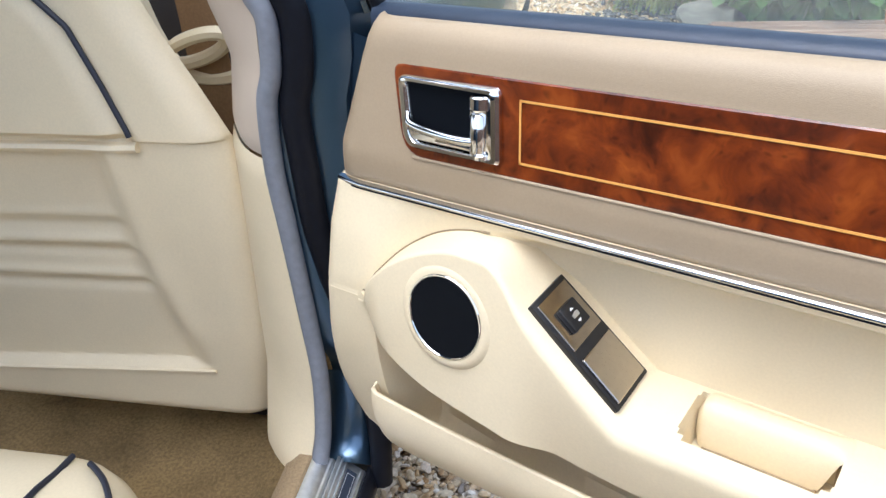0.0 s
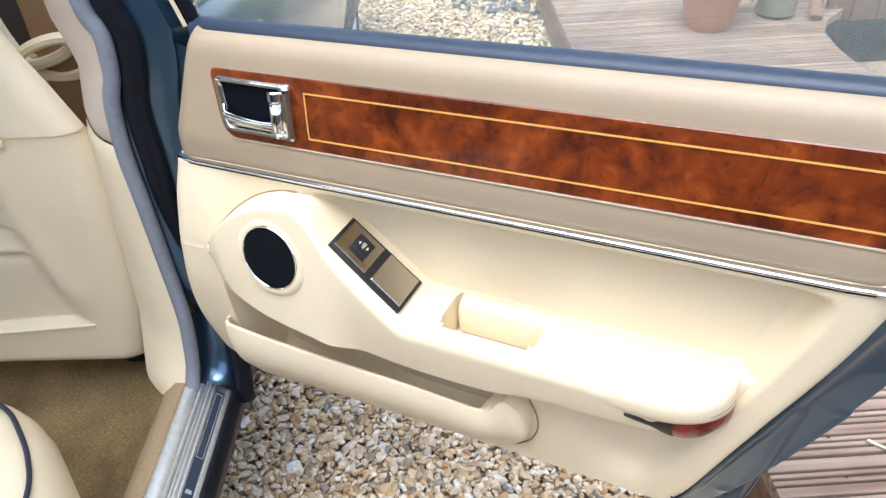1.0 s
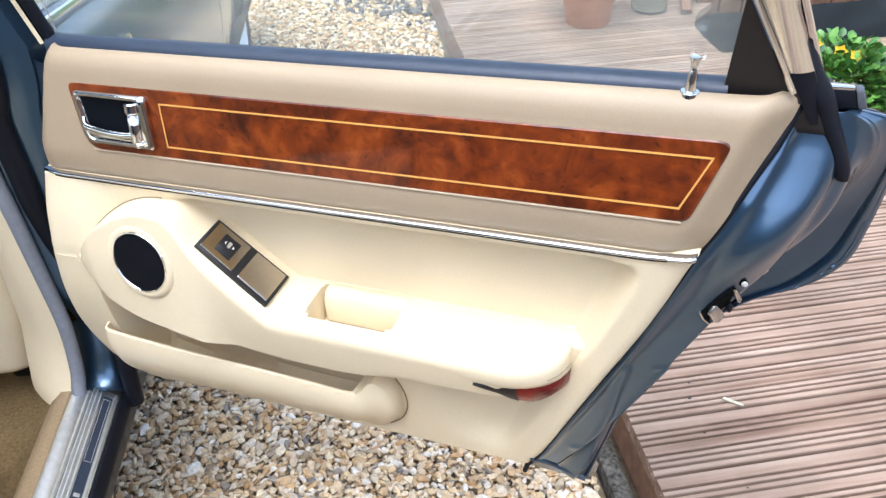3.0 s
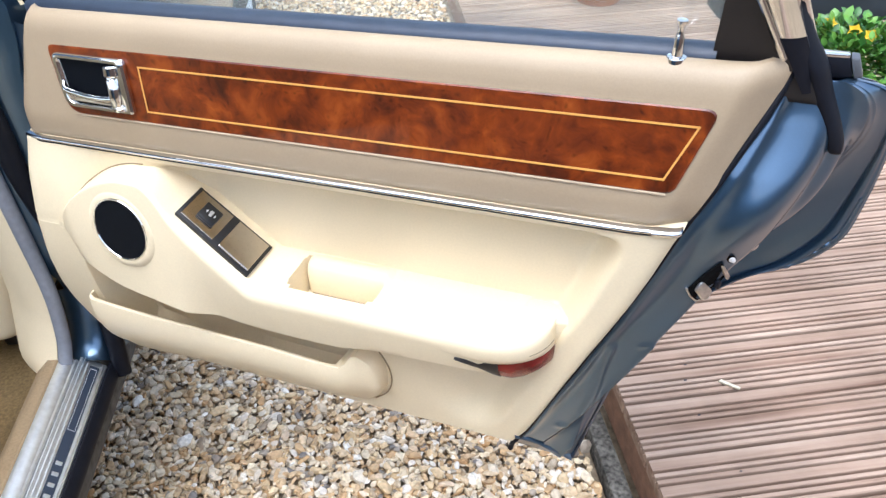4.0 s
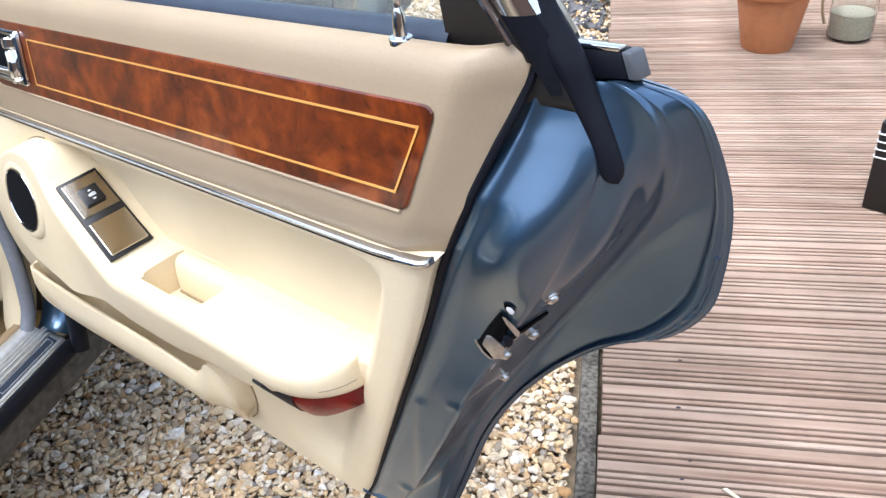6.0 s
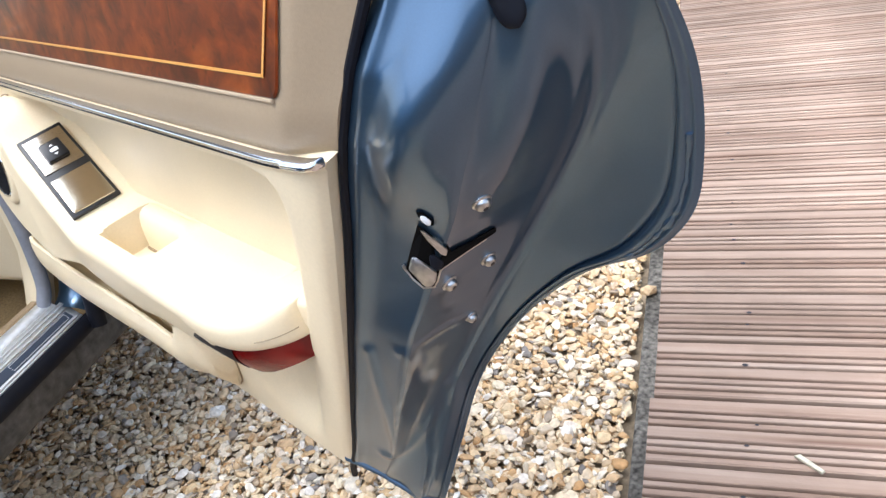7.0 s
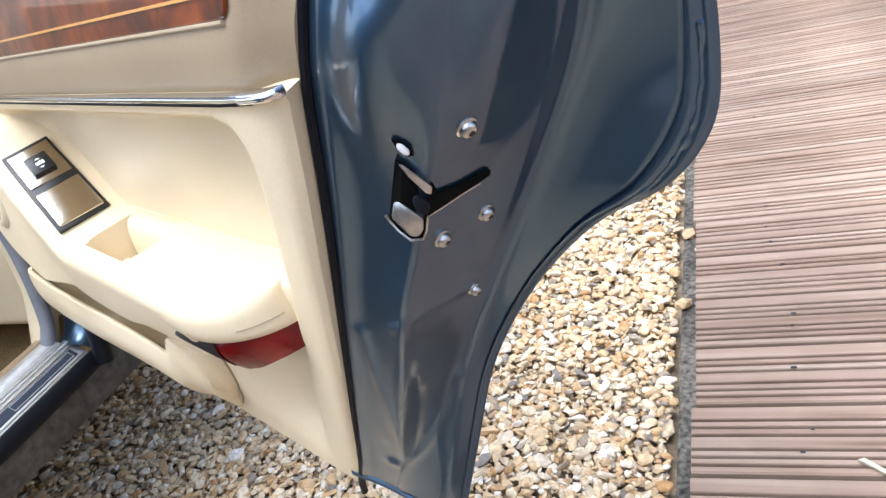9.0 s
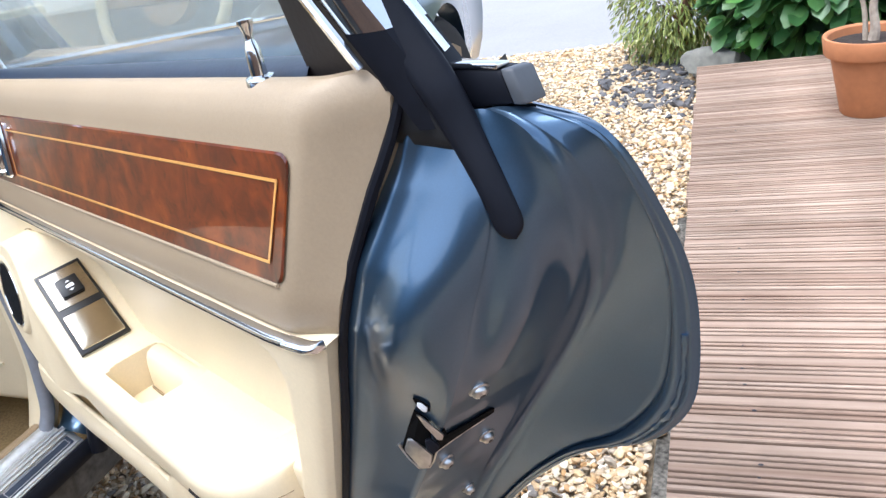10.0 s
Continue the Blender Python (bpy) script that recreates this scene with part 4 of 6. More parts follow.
part("arm_seam", tube(stitched[29:43], 0.00045, 6), SEAM_SHADE, rear_door, "stitched seam round the armrest's end")
LAMP_LOW = [(0.364, -0.2830), (0.387, -0.2935), (0.400, -0.3015), (0.410, -0.3062), (0.420, -0.3085), (0.432, -0.3075), (0.444, -0.3040), (0.459, -0.3000)]
lamp_rows = []
for i in range(49):
    u = 0.364 + 0.0945 * (1 - (1 - i / 48) ** 1.5)
    top, low, out_n = -0.2770, interp(u, LAMP_LOW), arm_plan(u) - 0.0020 - 0.0060 * smooth01((u - 0.365) / 0.05)
    line = [dw(u, top + 0.002, out_n - 0.020)]
    for k in range(9):
        q = k / 8
        line.append(dw(u, top + (low - top) * q, out_n - 0.0010 * (1 - q) - 0.0065 * q ** 2 + 0.0020 * math.sin(math.pi * q)))
    line.append(dw(u, low + 0.001, out_n - 0.040))
    lamp_rows.append(line)
part("door_lamp", loft(lamp_rows), RED, rear_door, "red reflector lamp under the armrest")
part("lamp_surround", loft([[p + Vector((0.0, -0.0008, -0.0002)) for p in r] for r in lamp_rows[:18]]), BROWNBLACK, rear_door, "dark end of the lamp")

# ---- lock knob
kb = Vector((0.546, 0.017, 0.9030))
part("knob_collar", lathe([(0.0001, 0.0056), (0.0050, 0.0056), (0.0076, 0.0048), (0.0082, 0.0034), (0.0082, -0.003)], kb, 20), CHROME, rear_door, "chrome collar")
part("lock_knob", lathe([(0.0045, 0.0), (0.0046, 0.010), (0.0042, 0.019), (0.0029, 0.023), (0.0022, 0.026), (0.0033, 0.030), (0.0045, 0.0325), (0.0043, 0.0345), (0.0001, 0.0350)], kb, 20), CHROME, rear_door, "chrome lock knob")

# ---- window: weather strip, glass, quarter panel, frame
rows = []
for i in range(30):
    u = -0.165 + (0.578 + 0.165) * i / 29
    rows.append([dw(u, v, n) for v, n in ((0.020, -0.0262), (0.0350, -0.0268), (0.0395, -0.030), (0.0425, -0.037), (0.0430, -0.0440), (0.042, -0.0455), (0.02, -0.0455))])
part("weather_strip", loft(rows), NAVY, rear_door, "dark navy rubber weather strip under the glass")


def glass_y(z):
    return 0.046 - 0.20 * (z - 0.9)


GP = [(-0.172, 0.852), (0.572, 0.897), (0.576, 1.0), (0.565, 1.02), (0.475, 1.19), (0.43, 1.24), (-0.15, 1.25)]
window_glass = part("window_glass", prism([Vector((x, glass_y(z), z)) for x, z in GP], Vector((0, 0.004, 0))), GLASS, rear_door, "clear raised window glass", smooth=False)
window_glass.visible_shadow = False
part("quarter_panel", prism([Vector((0.571, 0.034, 0.895)), Vector((0.634, 0.034, 0.900)), Vector((0.581, 0.012, 1.0)), Vector((0.576, 0.012, 1.0))], Vector((0.0, 0.006, 0.002))), BROWNBLACK, rear_door, "dark triangular quarter panel", smooth=False)


def frame_at(k, z):
    """Lines of the sloping window frame: 0 its inner bright edge, 1 its outer edge."""
    a = Vector((0.633, 0.033, 0.90)).lerp(Vector((0.525, -0.018, 1.10)), (z - 0.9) / 0.2)
    b = Vector((0.647, 0.062, 0.90)).lerp(Vector((0.567, -0.017, 1.10)), (z - 0.9) / 0.2)
    return a.lerp(b, k)


zs = [0.912 + 0.0170 * i for i in range(21)]
part("frame_bead", tube([frame_at(0, z) + Vector((-0.002, -0.003, 0)) for z in zs], 0.0026, 8), CHROME, rear_door, "bright bead of the window frame")


def frame_rows(lo, hi, swell):
    return [[frame_at(0.02, z) + Vector((0, 0.014, 0)), frame_at(0.04, z) + Vector((0, -swell, 0)), frame_at(0.25, z) + Vector((0.002, -0.0045 - swell, 0)), frame_at(0.5, z) + Vector((0.005, -0.0065 - swell, 0)),
             frame_at(0.65, z) + Vector((0.007, -0.0050 - swell, 0)), frame_at(0.82, z) + Vector((0.004 + swell, 0.001, 0)), frame_at(0.97, z) + Vector((0.002 + swell, 0.004, 0)), frame_at(1.0, z) + Vector((-0.004, 0.016, 0))]
            for z in [lo + (hi - lo) * i / 14 for i in range(15)]]


part("window_frame", loft(frame_rows(0.9275, 1.25, 0.0)), CHROME, rear_door, "polished stainless window frame")
part("frame_outer_bead", tube([frame_at(1.03, z) + Vector((0.003, 0.004, 0)) for z in zs], 0.0030, 8), CHROME, rear_door, "bright outer bead")
part("frame_cover", loft(frame_rows(0.880, 0.928, 0.0004)), RUBBER, rear_door, "black cover at the foot of the window frame")
part("front_frame", tube([dw(-0.176, 0.035, -0.040), dw(-0.190, 0.15, -0.018), dw(-0.205, 0.42, 0.035)], 0.009, 8, flat=0.7), CHROME, rear_door, "bright front edge of the window frame")
part("front_frame_rubber", tube([dw(-0.164, 0.032, -0.040), dw(-0.176, 0.15, -0.018), dw(-0.190, 0.42, 0.035)], 0.008, 8, flat=0.8), RUBBER, rear_door, "black glass channel")
part("top_frame", tube([Vector((-0.19, glass_y(1.25), 1.252)), Vector((0.2, glass_y(1.27), 1.27)), Vector((0.44, glass_y(1.25), 1.25))], 0.012, 8), CHROME, rear_door, "bright upper window frame")

# rubber seal that runs down the shut face, and the black filler between it and the trim
SEAL = curve_points([(0.6190, 0.0380, 0.9520), (0.6240, 0.0395, 0.9440), (0.6350, 0.0435, 0.9260), (0.6455, 0.0465, 0.9115), (0.6565, 0.0478, 0.8940), (0.6660, 0.0500, 0.8720), (0.6735, 0.0535, 0.8480), (0.6775, 0.0580, 0.8230)], 100)
ACROSS, OUTWARD = Vector((0.559, 0.766, 0.317)).normalized(), Vector((0.702, -0.640, 0.311))
for i in range(23, 100):
    on = SHUT.ray_cast(SEAL[i] + OUTWARD * 0.05, -OUTWARD)[0]
    if on is not None:
        SEAL[i] = SEAL[i].lerp(on + OUTWARD * 0.0020, smooth01((i - 20) / 30))
SEAL = eased(SEAL, 60)
rows = []
for i, p in enumerate(SEAL):
    w = 0.0150 - 0.0047 * smooth01((i - 10) / 30) - 0.0026 * smooth01((i - 40) / 46)
    w *= math.sqrt(max(0.01, 1 - (max(0, i - 93) / 6.03) ** 2))
    rows.append([p + ACROSS * (w * q) + OUTWARD * o for q, o in ((-1.0, -0.014), (-1.0, -0.0015), (-0.9, 0.0008), (-0.6, 0.0022), (0.0, 0.0030), (0.6, 0.0022), (0.9, 0.0008), (1.0, -0.0015), (1.0, -0.014))])
part("shut_face_seal", loft(rows), RUBBER, rear_door, "black rubber seal ending on the shut face", sharp=60)
rows = []
low = curve_points([(0.6240, 0.0340, 0.8735), (0.6274, 0.0375, 0.8725), (0.6360, 0.0405, 0.8715), (0.6453, 0.0430, 0.8706), (0.6560, 0.0450, 0.8698), (0.6660, 0.0480, 0.8690)], 19)
high = curve_points([(0.6252, 0.0385, 0.9045), (0.6308, 0.0390, 0.9046), (0.6388, 0.0400, 0.9030), (0.6470, 0.0425, 0.9000), (0.6550, 0.0450, 0.8930), (0.6665, 0.0500, 0.8760)], 19)
for a, b in zip(low, high):
    rows.append([a + Vector((-0.004, 0.012, 0)), a + Vector((0, 0.003, -0.001)), a] + [a.lerp(b, q) + OUTWARD * (0.0008 * math.sin(math.pi * q)) for q in (0.25, 0.5, 0.75)] + [b, b + Vector((-0.004, 0.012, 0.0))])
part("corner_filler", loft(rows), BLACK, rear_door, "black rubber corner filler", sharp=80)
# outer waist moulding
part("waist_moulding", block([Vector((0.625, 0.059, 0.9030)), Vector((0.6740, 0.0670, 0.9026)), Vector((0.6745, 0.083, 0.9015)), Vector((0.625, 0.083, 0.9015)),
                              Vector((0.625, 0.059, 0.880)), Vector((0.6800, 0.0670, 0.8866)), Vector((0.6805, 0.083, 0.886)), Vector((0.625, 0.085, 0.880))], 0.002), RUBBER, rear_door, "black waist moulding end")
part("moulding_cap", block([Vector((0.6742, 0.0668, 0.9030)), Vector((0.6806, 0.0688, 0.9028)), Vector((0.6812, 0.083, 0.902)), Vector((0.6747, 0.083, 0.902)),
                            Vector((0.6802, 0.0668, 0.8862)), Vector((0.6872, 0.0686, 0.8866)), Vector((0.6876, 0.083, 0.886)), Vector((0.6807, 0.083, 0.886))], 0.0015), CAPGREY, rear_door, "grey plastic end cap")
part("waist_chrome", block([Vector((0.630, 0.0595, 0.9062)), Vector((0.6735, 0.0668, 0.9056)), Vector((0.6735, 0.076, 0.9046)), Vector((0.630, 0.073, 0.9052)),
                            Vector((0.630, 0.0595, 0.9028)), Vector((0.6735, 0.0668, 0.9024)), Vector((0.6735, 0.076, 0.9024)), Vector((0.630, 0.073, 0.9028))], 0.001), CHROME, rear_door, "chrome top of the waist moulding")

# ---- latch
# Pieces of the latch are laid on the pressing along lines that spread from one point.
LS, LC = Vector((0.914, -0.204, 0.842)), Vector((0.61, 0.04, 0.69))
LX, LZ = Vector((0.6259, 0.7799, 0)), Vector((-0.2833, 0.2274, 0.9317))


def laid(p, q, lift):
    way = (LC + LX * p + LZ * q - LS).normalized()
    place = SHUT.ray_cast(LS, way)[0] or LC
    return place - way * lift


def cover(name, poly, lift, depth, mat, label="", bevel=0.0, even=False):
    pts = [laid(p, q, lift) for p, q in poly]
    if even:
        far = min((p - LS).length for p in pts)
        pts = [LS + (p - LS).normalized() * (far + (p - LS).length) / 2 for p in pts]
    way = (LC - LS).normalized()
    return part(name, prism(pts, way * depth, bevel), mat, rear_door, label, smooth=bool(bevel))


MOUTH = [(-0.0156, 0.0182), (-0.0128, 0.015), (-0.0001, -0.0014), (0.0008, -0.005), (-0.0011, -0.0118), (-0.0086, -0.0165), (-0.0121, -0.0248), (-0.0146, -0.0279), (-0.0208, -0.0265), (-0.0256, -0.0205), (-0.0288, -0.0128), (-0.0227, 0.0019)]
GROOVE = [(-0.0029, -0.0027), (0.0, 0.0001), (-0.0009, -0.0066), (0.0143, -0.0054), (0.0288, -0.0024), (0.0304, -0.0035), (0.0294, -0.0062), (0.0227, -0.0083), (0.001, -0.0145), (-0.0082, -0.0172), (-0.0074, -0.01)]
# hem along the bottom of the shell and lumps of sealant round its corner
hem = curve_points([(0.432, 0.004, 0.402), (0.4540, 0.018, 0.3845), (0.4715, 0.0275, 0.3672), (0.4970, 0.0442, 0.3380)], 16)
part("bottom_hem", loft([[p + Vector(o) for o in ((-0.006, 0.004, 0.020), (-0.002, -0.0015, 0.0075), (0.0, -0.0040, 0.0050), (0.0005, -0.0046, 0.0020), (0.0, -0.0030, -0.0008), (-0.003, 0.004, -0.0016), (-0.02, 0.014, 0.0))] for p in hem]), PAINT, rear_door, "folded hem under the door")
lumps = []
for i in range(NL):
    for k in range(2):
        j = min(i + 1, NL - 1)
        g, r = RIDGES[i].lerp(RIDGES[j], k / 2), RIM[i].lerp(RIM[j], k / 2)
        if 0.642 < r.z < 0.745 and r.x > 0.668:
            lumps.append(g.lerp(r, 0.915 + 0.012 * noise.noise(r * 160)) + Vector((0, 0.0004, 0)))
part("hem_sealant", tube(lumps, [0.0019 + 0.0021 * max(0.0, noise.noise(p * 130 + Vector((3, 0, 0)))) for p in lumps], 8), PAINT, rear_door, "lumpy painted sealant along the hem")

cover("latch_mouth", MOUTH, 0.0030, 0.006, VOID, "black mouth of the latch")
cover("latch_slot", GROOVE, 0.0032, 0.006, VOID, "black slot for the striker")
cover("latch_claw", [(-0.0149, 0.0152), (-0.0125, 0.014), (-0.0009, -0.0021), (-0.0026, -0.0059), (-0.0052, -0.0042), (-0.0117, 0.0071)], 0.0046, 0.003, STEEL, "worn steel latch claw", 0.0006, True)
cover("latch_claw", [(-0.0239, -0.0045), (-0.0209, -0.0048), (-0.0108, -0.0177), (-0.0129, -0.024), (-0.0163, -0.0262), (-0.0204, -0.0251), (-0.0275, -0.0125)], 0.0050, 0.004, STEEL, "worn steel latch claw", 0.0012, True)
cover("latch_pivot", [(-0.0134, -0.0047), (-0.01, -0.0038), (-0.005, -0.0101), (-0.0061, -0.0141), (-0.0103, -0.016), (-0.0136, -0.012)], 0.0058, 0.004, RUBBER, "black latch pivot", 0.0014, True)
LIP = [(-0.0302, -0.0105), (-0.0292, -0.0135), (-0.0256, -0.0210), (-0.0210, -0.0272), (-0.0146, -0.0286), (-0.0118, -0.0250), (-0.0083, -0.0168)]
part("latch_lip", tube([laid(p, q, 0.0022) for p, q in LIP], 0.0010, 6), STEEL, rear_door, "bright worn lip of the mouth")
part("slot_lip", tube([laid(p, q, 0.0022) for p, q in ((-0.0080, -0.0172), (0.0012, -0.0148), (0.0120, -0.0115), (0.0228, -0.0087))], 0.0007, 6), STEEL, rear_door, "bright worn lip of the slot")
cover("lever_slot", [(-0.0144, 0.0292), (-0.0112, 0.0283), (-0.0054, 0.0219), (-0.0057, 0.0172), (-0.0085, 0.0174), (-0.0129, 0.0225)], 0.0022, 0.004, VOID, "dark slot")
cover("child_lock_lever", [(-0.0124, 0.0263), (-0.0098, 0.0258), (-0.0065, 0.021), (-0.0077, 0.018), (-0.0104, 0.0191), (-0.0129, 0.0234)], 0.0034, 0.004, WHITE, "white plastic lock lever", 0.0008, True)


def bolt(where, r, name="bolt"):
    near, facing = SHUT.find_nearest(Vector(where))[:2]
    c, LN = near, facing if facing.x > 0 else -facing
    LUP = (Vector((0, 0, 1)) - LN * LN.z).normalized()
    LY = LUP.cross(LN)
    rows = [[c + (LUP * math.cos(2 * math.pi * k / 18) + LY * math.sin(2 * math.pi * k / 18)) * rr + LN * o for k in range(18)] for rr, o in ((r * 1.25, -0.002), (r * 1.25, 0.0006), (r * 1.15, 0.0010), (r, 0.0012), (r * 0.97, 0.0024), (r * 0.84, 0.0038), (r * 0.58, 0.0047), (r * 0.3, 0.0050), (0.0001, 0.0050))]
    b = part(name, loft(rows, closed_u=True), STEEL, rear_door, "domed steel latch bolt")
    part(name + "_socket", prism([c + (LUP * math.cos(math.pi / 3 * k) + LY * math.sin(math.pi / 3 * k)) * r * 0.36 + LN * 0.0047 for k in range(6)], LN * 0.0006), BLACK, rear_door, smooth=False)


for p, q, r in ((0.0259, 0.0236, 0.0052), (0.0210, -0.0253, 0.0048), (-0.0053, -0.0317, 0.0048), (0.0021, -0.0648, 0.0040)):
    bolt(laid(p, q, 0.0), r)

# ---- sill, pillar and floor of the body
SEAL = curve_points([cp(-0.020, 0.056, 1.0), cp(-0.020, 0.050, 0.90), cp(-0.020, 0.038, 0.866), cp(-0.020, 0.041, 0.820), cp(-0.020, 0.051, 0.785), cp(-0.020, 0.055, 0.72), cp(-0.018, 0.051, 0.655), cp(-0.012, 0.043, 0.53),
                     cp(-0.006, 0.039, 0.48), cp(0.000, 0.039, 0.44), cp(0.008, 0.042, 0.395), cp(0.020, 0.044, 0.372), cp(0.030, 0.044, 0.352)], 70)
part("door_seal", tube(SEAL, 0.0100, 10), SEALGREY, car, "grey door seal along pillar and sill")


def pillar_curve(table, b, z):
    return cp(interp(z, table), b, z)


PIL_IN = [(0.34, -0.02), (0.44, -0.066), (0.58, -0.081), (0.716, -0.094), (0.80, -0.128), (0.86, -0.100), (0.98, -0.09)]
PIL_OUT = [(0.34, 0.030), (0.38, 0.012), (0.42, 0.000), (0.5, -0.010), (0.6, -0.016), (0.7, -0.020), (0.98, -0.020)]
PIL_B = [(0.34, 0.056), (0.40, 0.046), (0.44, 0.043), (0.48, 0.042), (0.53, 0.047), (0.655, 0.055), (0.72, 0.059), (0.785, 0.055), (0.82, 0.045), (0.866, 0.042), (0.90, 0.054), (1.0, 0.060)]


def pillar_rows(z0, z1, n, proud):
    out = []
    for i in range(n):
        z = z0 + (z1 - z0) * i / (n - 1)
        p, q = pillar_curve(PIL_OUT, interp(z, PIL_B) + 0.004, z), pillar_curve(PIL_IN, 0.128, z)
        tip = 0.004 if i in (0, n - 1) else 0.0
        out.append([p + CU * (-0.03), p + CU * (proud - tip)] + [p.lerp(q, k) + CU * (proud - tip + 0.012 * math.sin(math.pi * k)) for k in (0.15, 0.3, 0.45, 0.6, 0.75, 0.9)] + [q + CU * (proud - tip), q + CU * (-0.03)])
    return out


part("pillar_trim_upper", loft(pillar_rows(0.734, 0.98, 26, 0.004)), GREIGE, car, "greige cloth upper pillar trim")
part("pillar_trim_lower", loft(pillar_rows(0.345, 0.732, 30, 0.006)), CREAM, car, "cream lower pillar trim")
# painted pillar behind the seal
rows = []
for i in range(34):
    z = 0.345 + (0.98 - 0.345) * i / 33
    a, b0 = interp(z, PIL_OUT) - 0.028 * smooth01((0.52 - z) / 0.07), interp(z, PIL_B)
    foot = smooth01((0.56 - z) / 0.10)
    rows.append([cp(a - 0.02, b0, z), cp(a - 0.006, b0 - 0.006, z), cp(a - 0.006, b0 - 0.014, z), cp(a - 0.010 + 0.008 * foot, b0 - 0.026, z), cp(a - 0.013 + 0.010 * foot, b0 - 0.040, z), cp(a - 0.014 + 0.006 * foot, b0 - 0.056, z), cp(a - 0.018, b0 - 0.074, z), cp(a - 0.05, b0 - 0.084, z)])
part("painted_pillar", loft(rows), PAINT, car, "blue-grey painted pillar")
rub = curve_points([cp(-0.026, 0.030, 1.0), cp(-0.026, 0.023, 0.90), cp(-0.026, 0.014, 0.864), cp(-0.026, 0.018, 0.817), cp(-0.026, 0.027, 0.78), cp(-0.026, 0.026, 0.71), cp(-0.026, 0.024, 0.655), cp(-0.030, 0.014, 0.58), cp(-0.034, 0.004, 0.52), cp(-0.036, -0.006, 0.46)], 50)
part("pillar_rubber", tube(rub, 0.0145, 12, flat=0.75, axis=CU), RUBBER, car, "thick black rubber seal on the pillar")
rows = []
for i in range(16):
    q = math.radians(90 * i / 15)
    a0, z = 0.014 - 0.044 * math.sin(q), 0.462 - 0.100 * math.cos(q)
    rows.append([cp(a0 + a, b, z + h) for a, b, h in ((-0.006, 0.046, -0.006), (-0.001, 0.040, -0.001), (0.0, 0.034, 0.0), (0.001, 0.020, 0.0), (0.0, 0.006, -0.001), (-0.004, -0.003, -0.006), (-0.012, -0.008, -0.016), (-0.030, -0.009, -0.030))])
part("pillar_foot", loft(rows), PAINT, car, "blue-grey painted foot of the pillar")
part("foot_rubber", tube(curve_points([cp(-0.036, -0.006, 0.47), cp(-0.022, -0.014, 0.42), cp(-0.008, -0.020, 0.37), cp(0.004, -0.020, 0.322)], 20), 0.013, 10), RUBBER, car, "black rubber running down to the sill")
hng = Vector((-0.222, 0.035, 0.893))
part("hinge_cover", block([hng + Vector(o) for o in ((-0.01, -0.01, -0.018), (0.03, -0.01, -0.018), (0.03, 0.02, -0.018), (-0.01, 0.02, -0.018), (-0.01, -0.01, 0.03), (0.02, -0.01, 0.03), (0.02, 0.02, 0.03), (-0.01, 0.02, 0.03))], 0.006), BLACK, car, "black hinge cover at the pillar")

A1 = 1.1


def sill_strip(pairs, a0, a1):
    return loft([[cp(a, b, z) for b, z in pairs] for a in (a0, a0 + 0.004, a1)])


part("tread_plate", sill_strip([(0.028, 0.340), (0.028, 0.3625), (0.025, 0.3635), (0.022, 0.3605), (0.0205, 0.3605), (0.019, 0.3585), (-0.0005, 0.3435), (-0.002, 0.3425), (-0.004, 0.335)], 0.008, A1), ALU, car, "ribbed aluminium tread plate on the sill")
part("tread_flange", sill_strip([(0.0285, 0.356), (0.0290, 0.3650), (0.0310, 0.3672), (0.0340, 0.3668), (0.0360, 0.3690), (0.0420, 0.3718), (0.0500, 0.3735), (0.0530, 0.3725), (0.0545, 0.362)], 0.016, A1), ALU, car, "smooth inner band of the tread plate")
for b, z in ((0.0262, 0.3645), (0.0215, 0.3618), (0.0165, 0.3580), (0.0005, 0.3452)):
    part("tread_rib", tube([cp(0.010, b, z), cp(A1, b, z)], 0.0014, 8), ALU, car, "bright rib of the tread plate")


def sill_top(b):
    return 0.3435 + (0.3585 - 0.3435) * (b + 0.0005) / 0.0195


def sill_pad(a0, a1, b0, b1, h):
    return block([cp(a0, b0, sill_top(b0)), cp(a1, b0, sill_top(b0)), cp(a1, b1, sill_top(b1)), cp(a0, b1, sill_top(b1)),
                  cp(a0, b0, sill_top(b0) + h), cp(a1, b0, sill_top(b0) + h), cp(a1, b1, sill_top(b1) + h), cp(a0, b1, sill_top(b1) + h)], 0.0004)


part("sill_badge", sill_pad(0.018, A1, 0.0035, 0.0145, 0.0009), NAVY, car, "dark blue insert of the tread plate", smooth=False)
part("badge_line", sill_pad(0.024, 0.135, 0.0050, 0.0054, 0.0013), WHITE, car, "thin pale line on the insert", smooth=False)
part("badge_line", sill_pad(0.024, 0.135, 0.0126, 0.0130, 0.0013), WHITE, car, "thin pale line on the insert", smooth=False)
part("badge_line", sill_pad(0.024, 0.0244, 0.0050, 0.0130, 0.0013), WHITE, car, "thin pale line on the insert", smooth=False)
part("badge_line", sill_pad(0.1346, 0.135, 0.0050, 0.0130, 0.0013), WHITE, car, "thin pale line on the insert", smooth=False)
for k in range(6):
    a = 0.185 + 0.0165 * k
    part("badge_bar", sill_pad(a, a + 0.006, 0.0055, 0.0122, 0.0013), ALU, car, "pale bar of the sill badge", smooth=False)
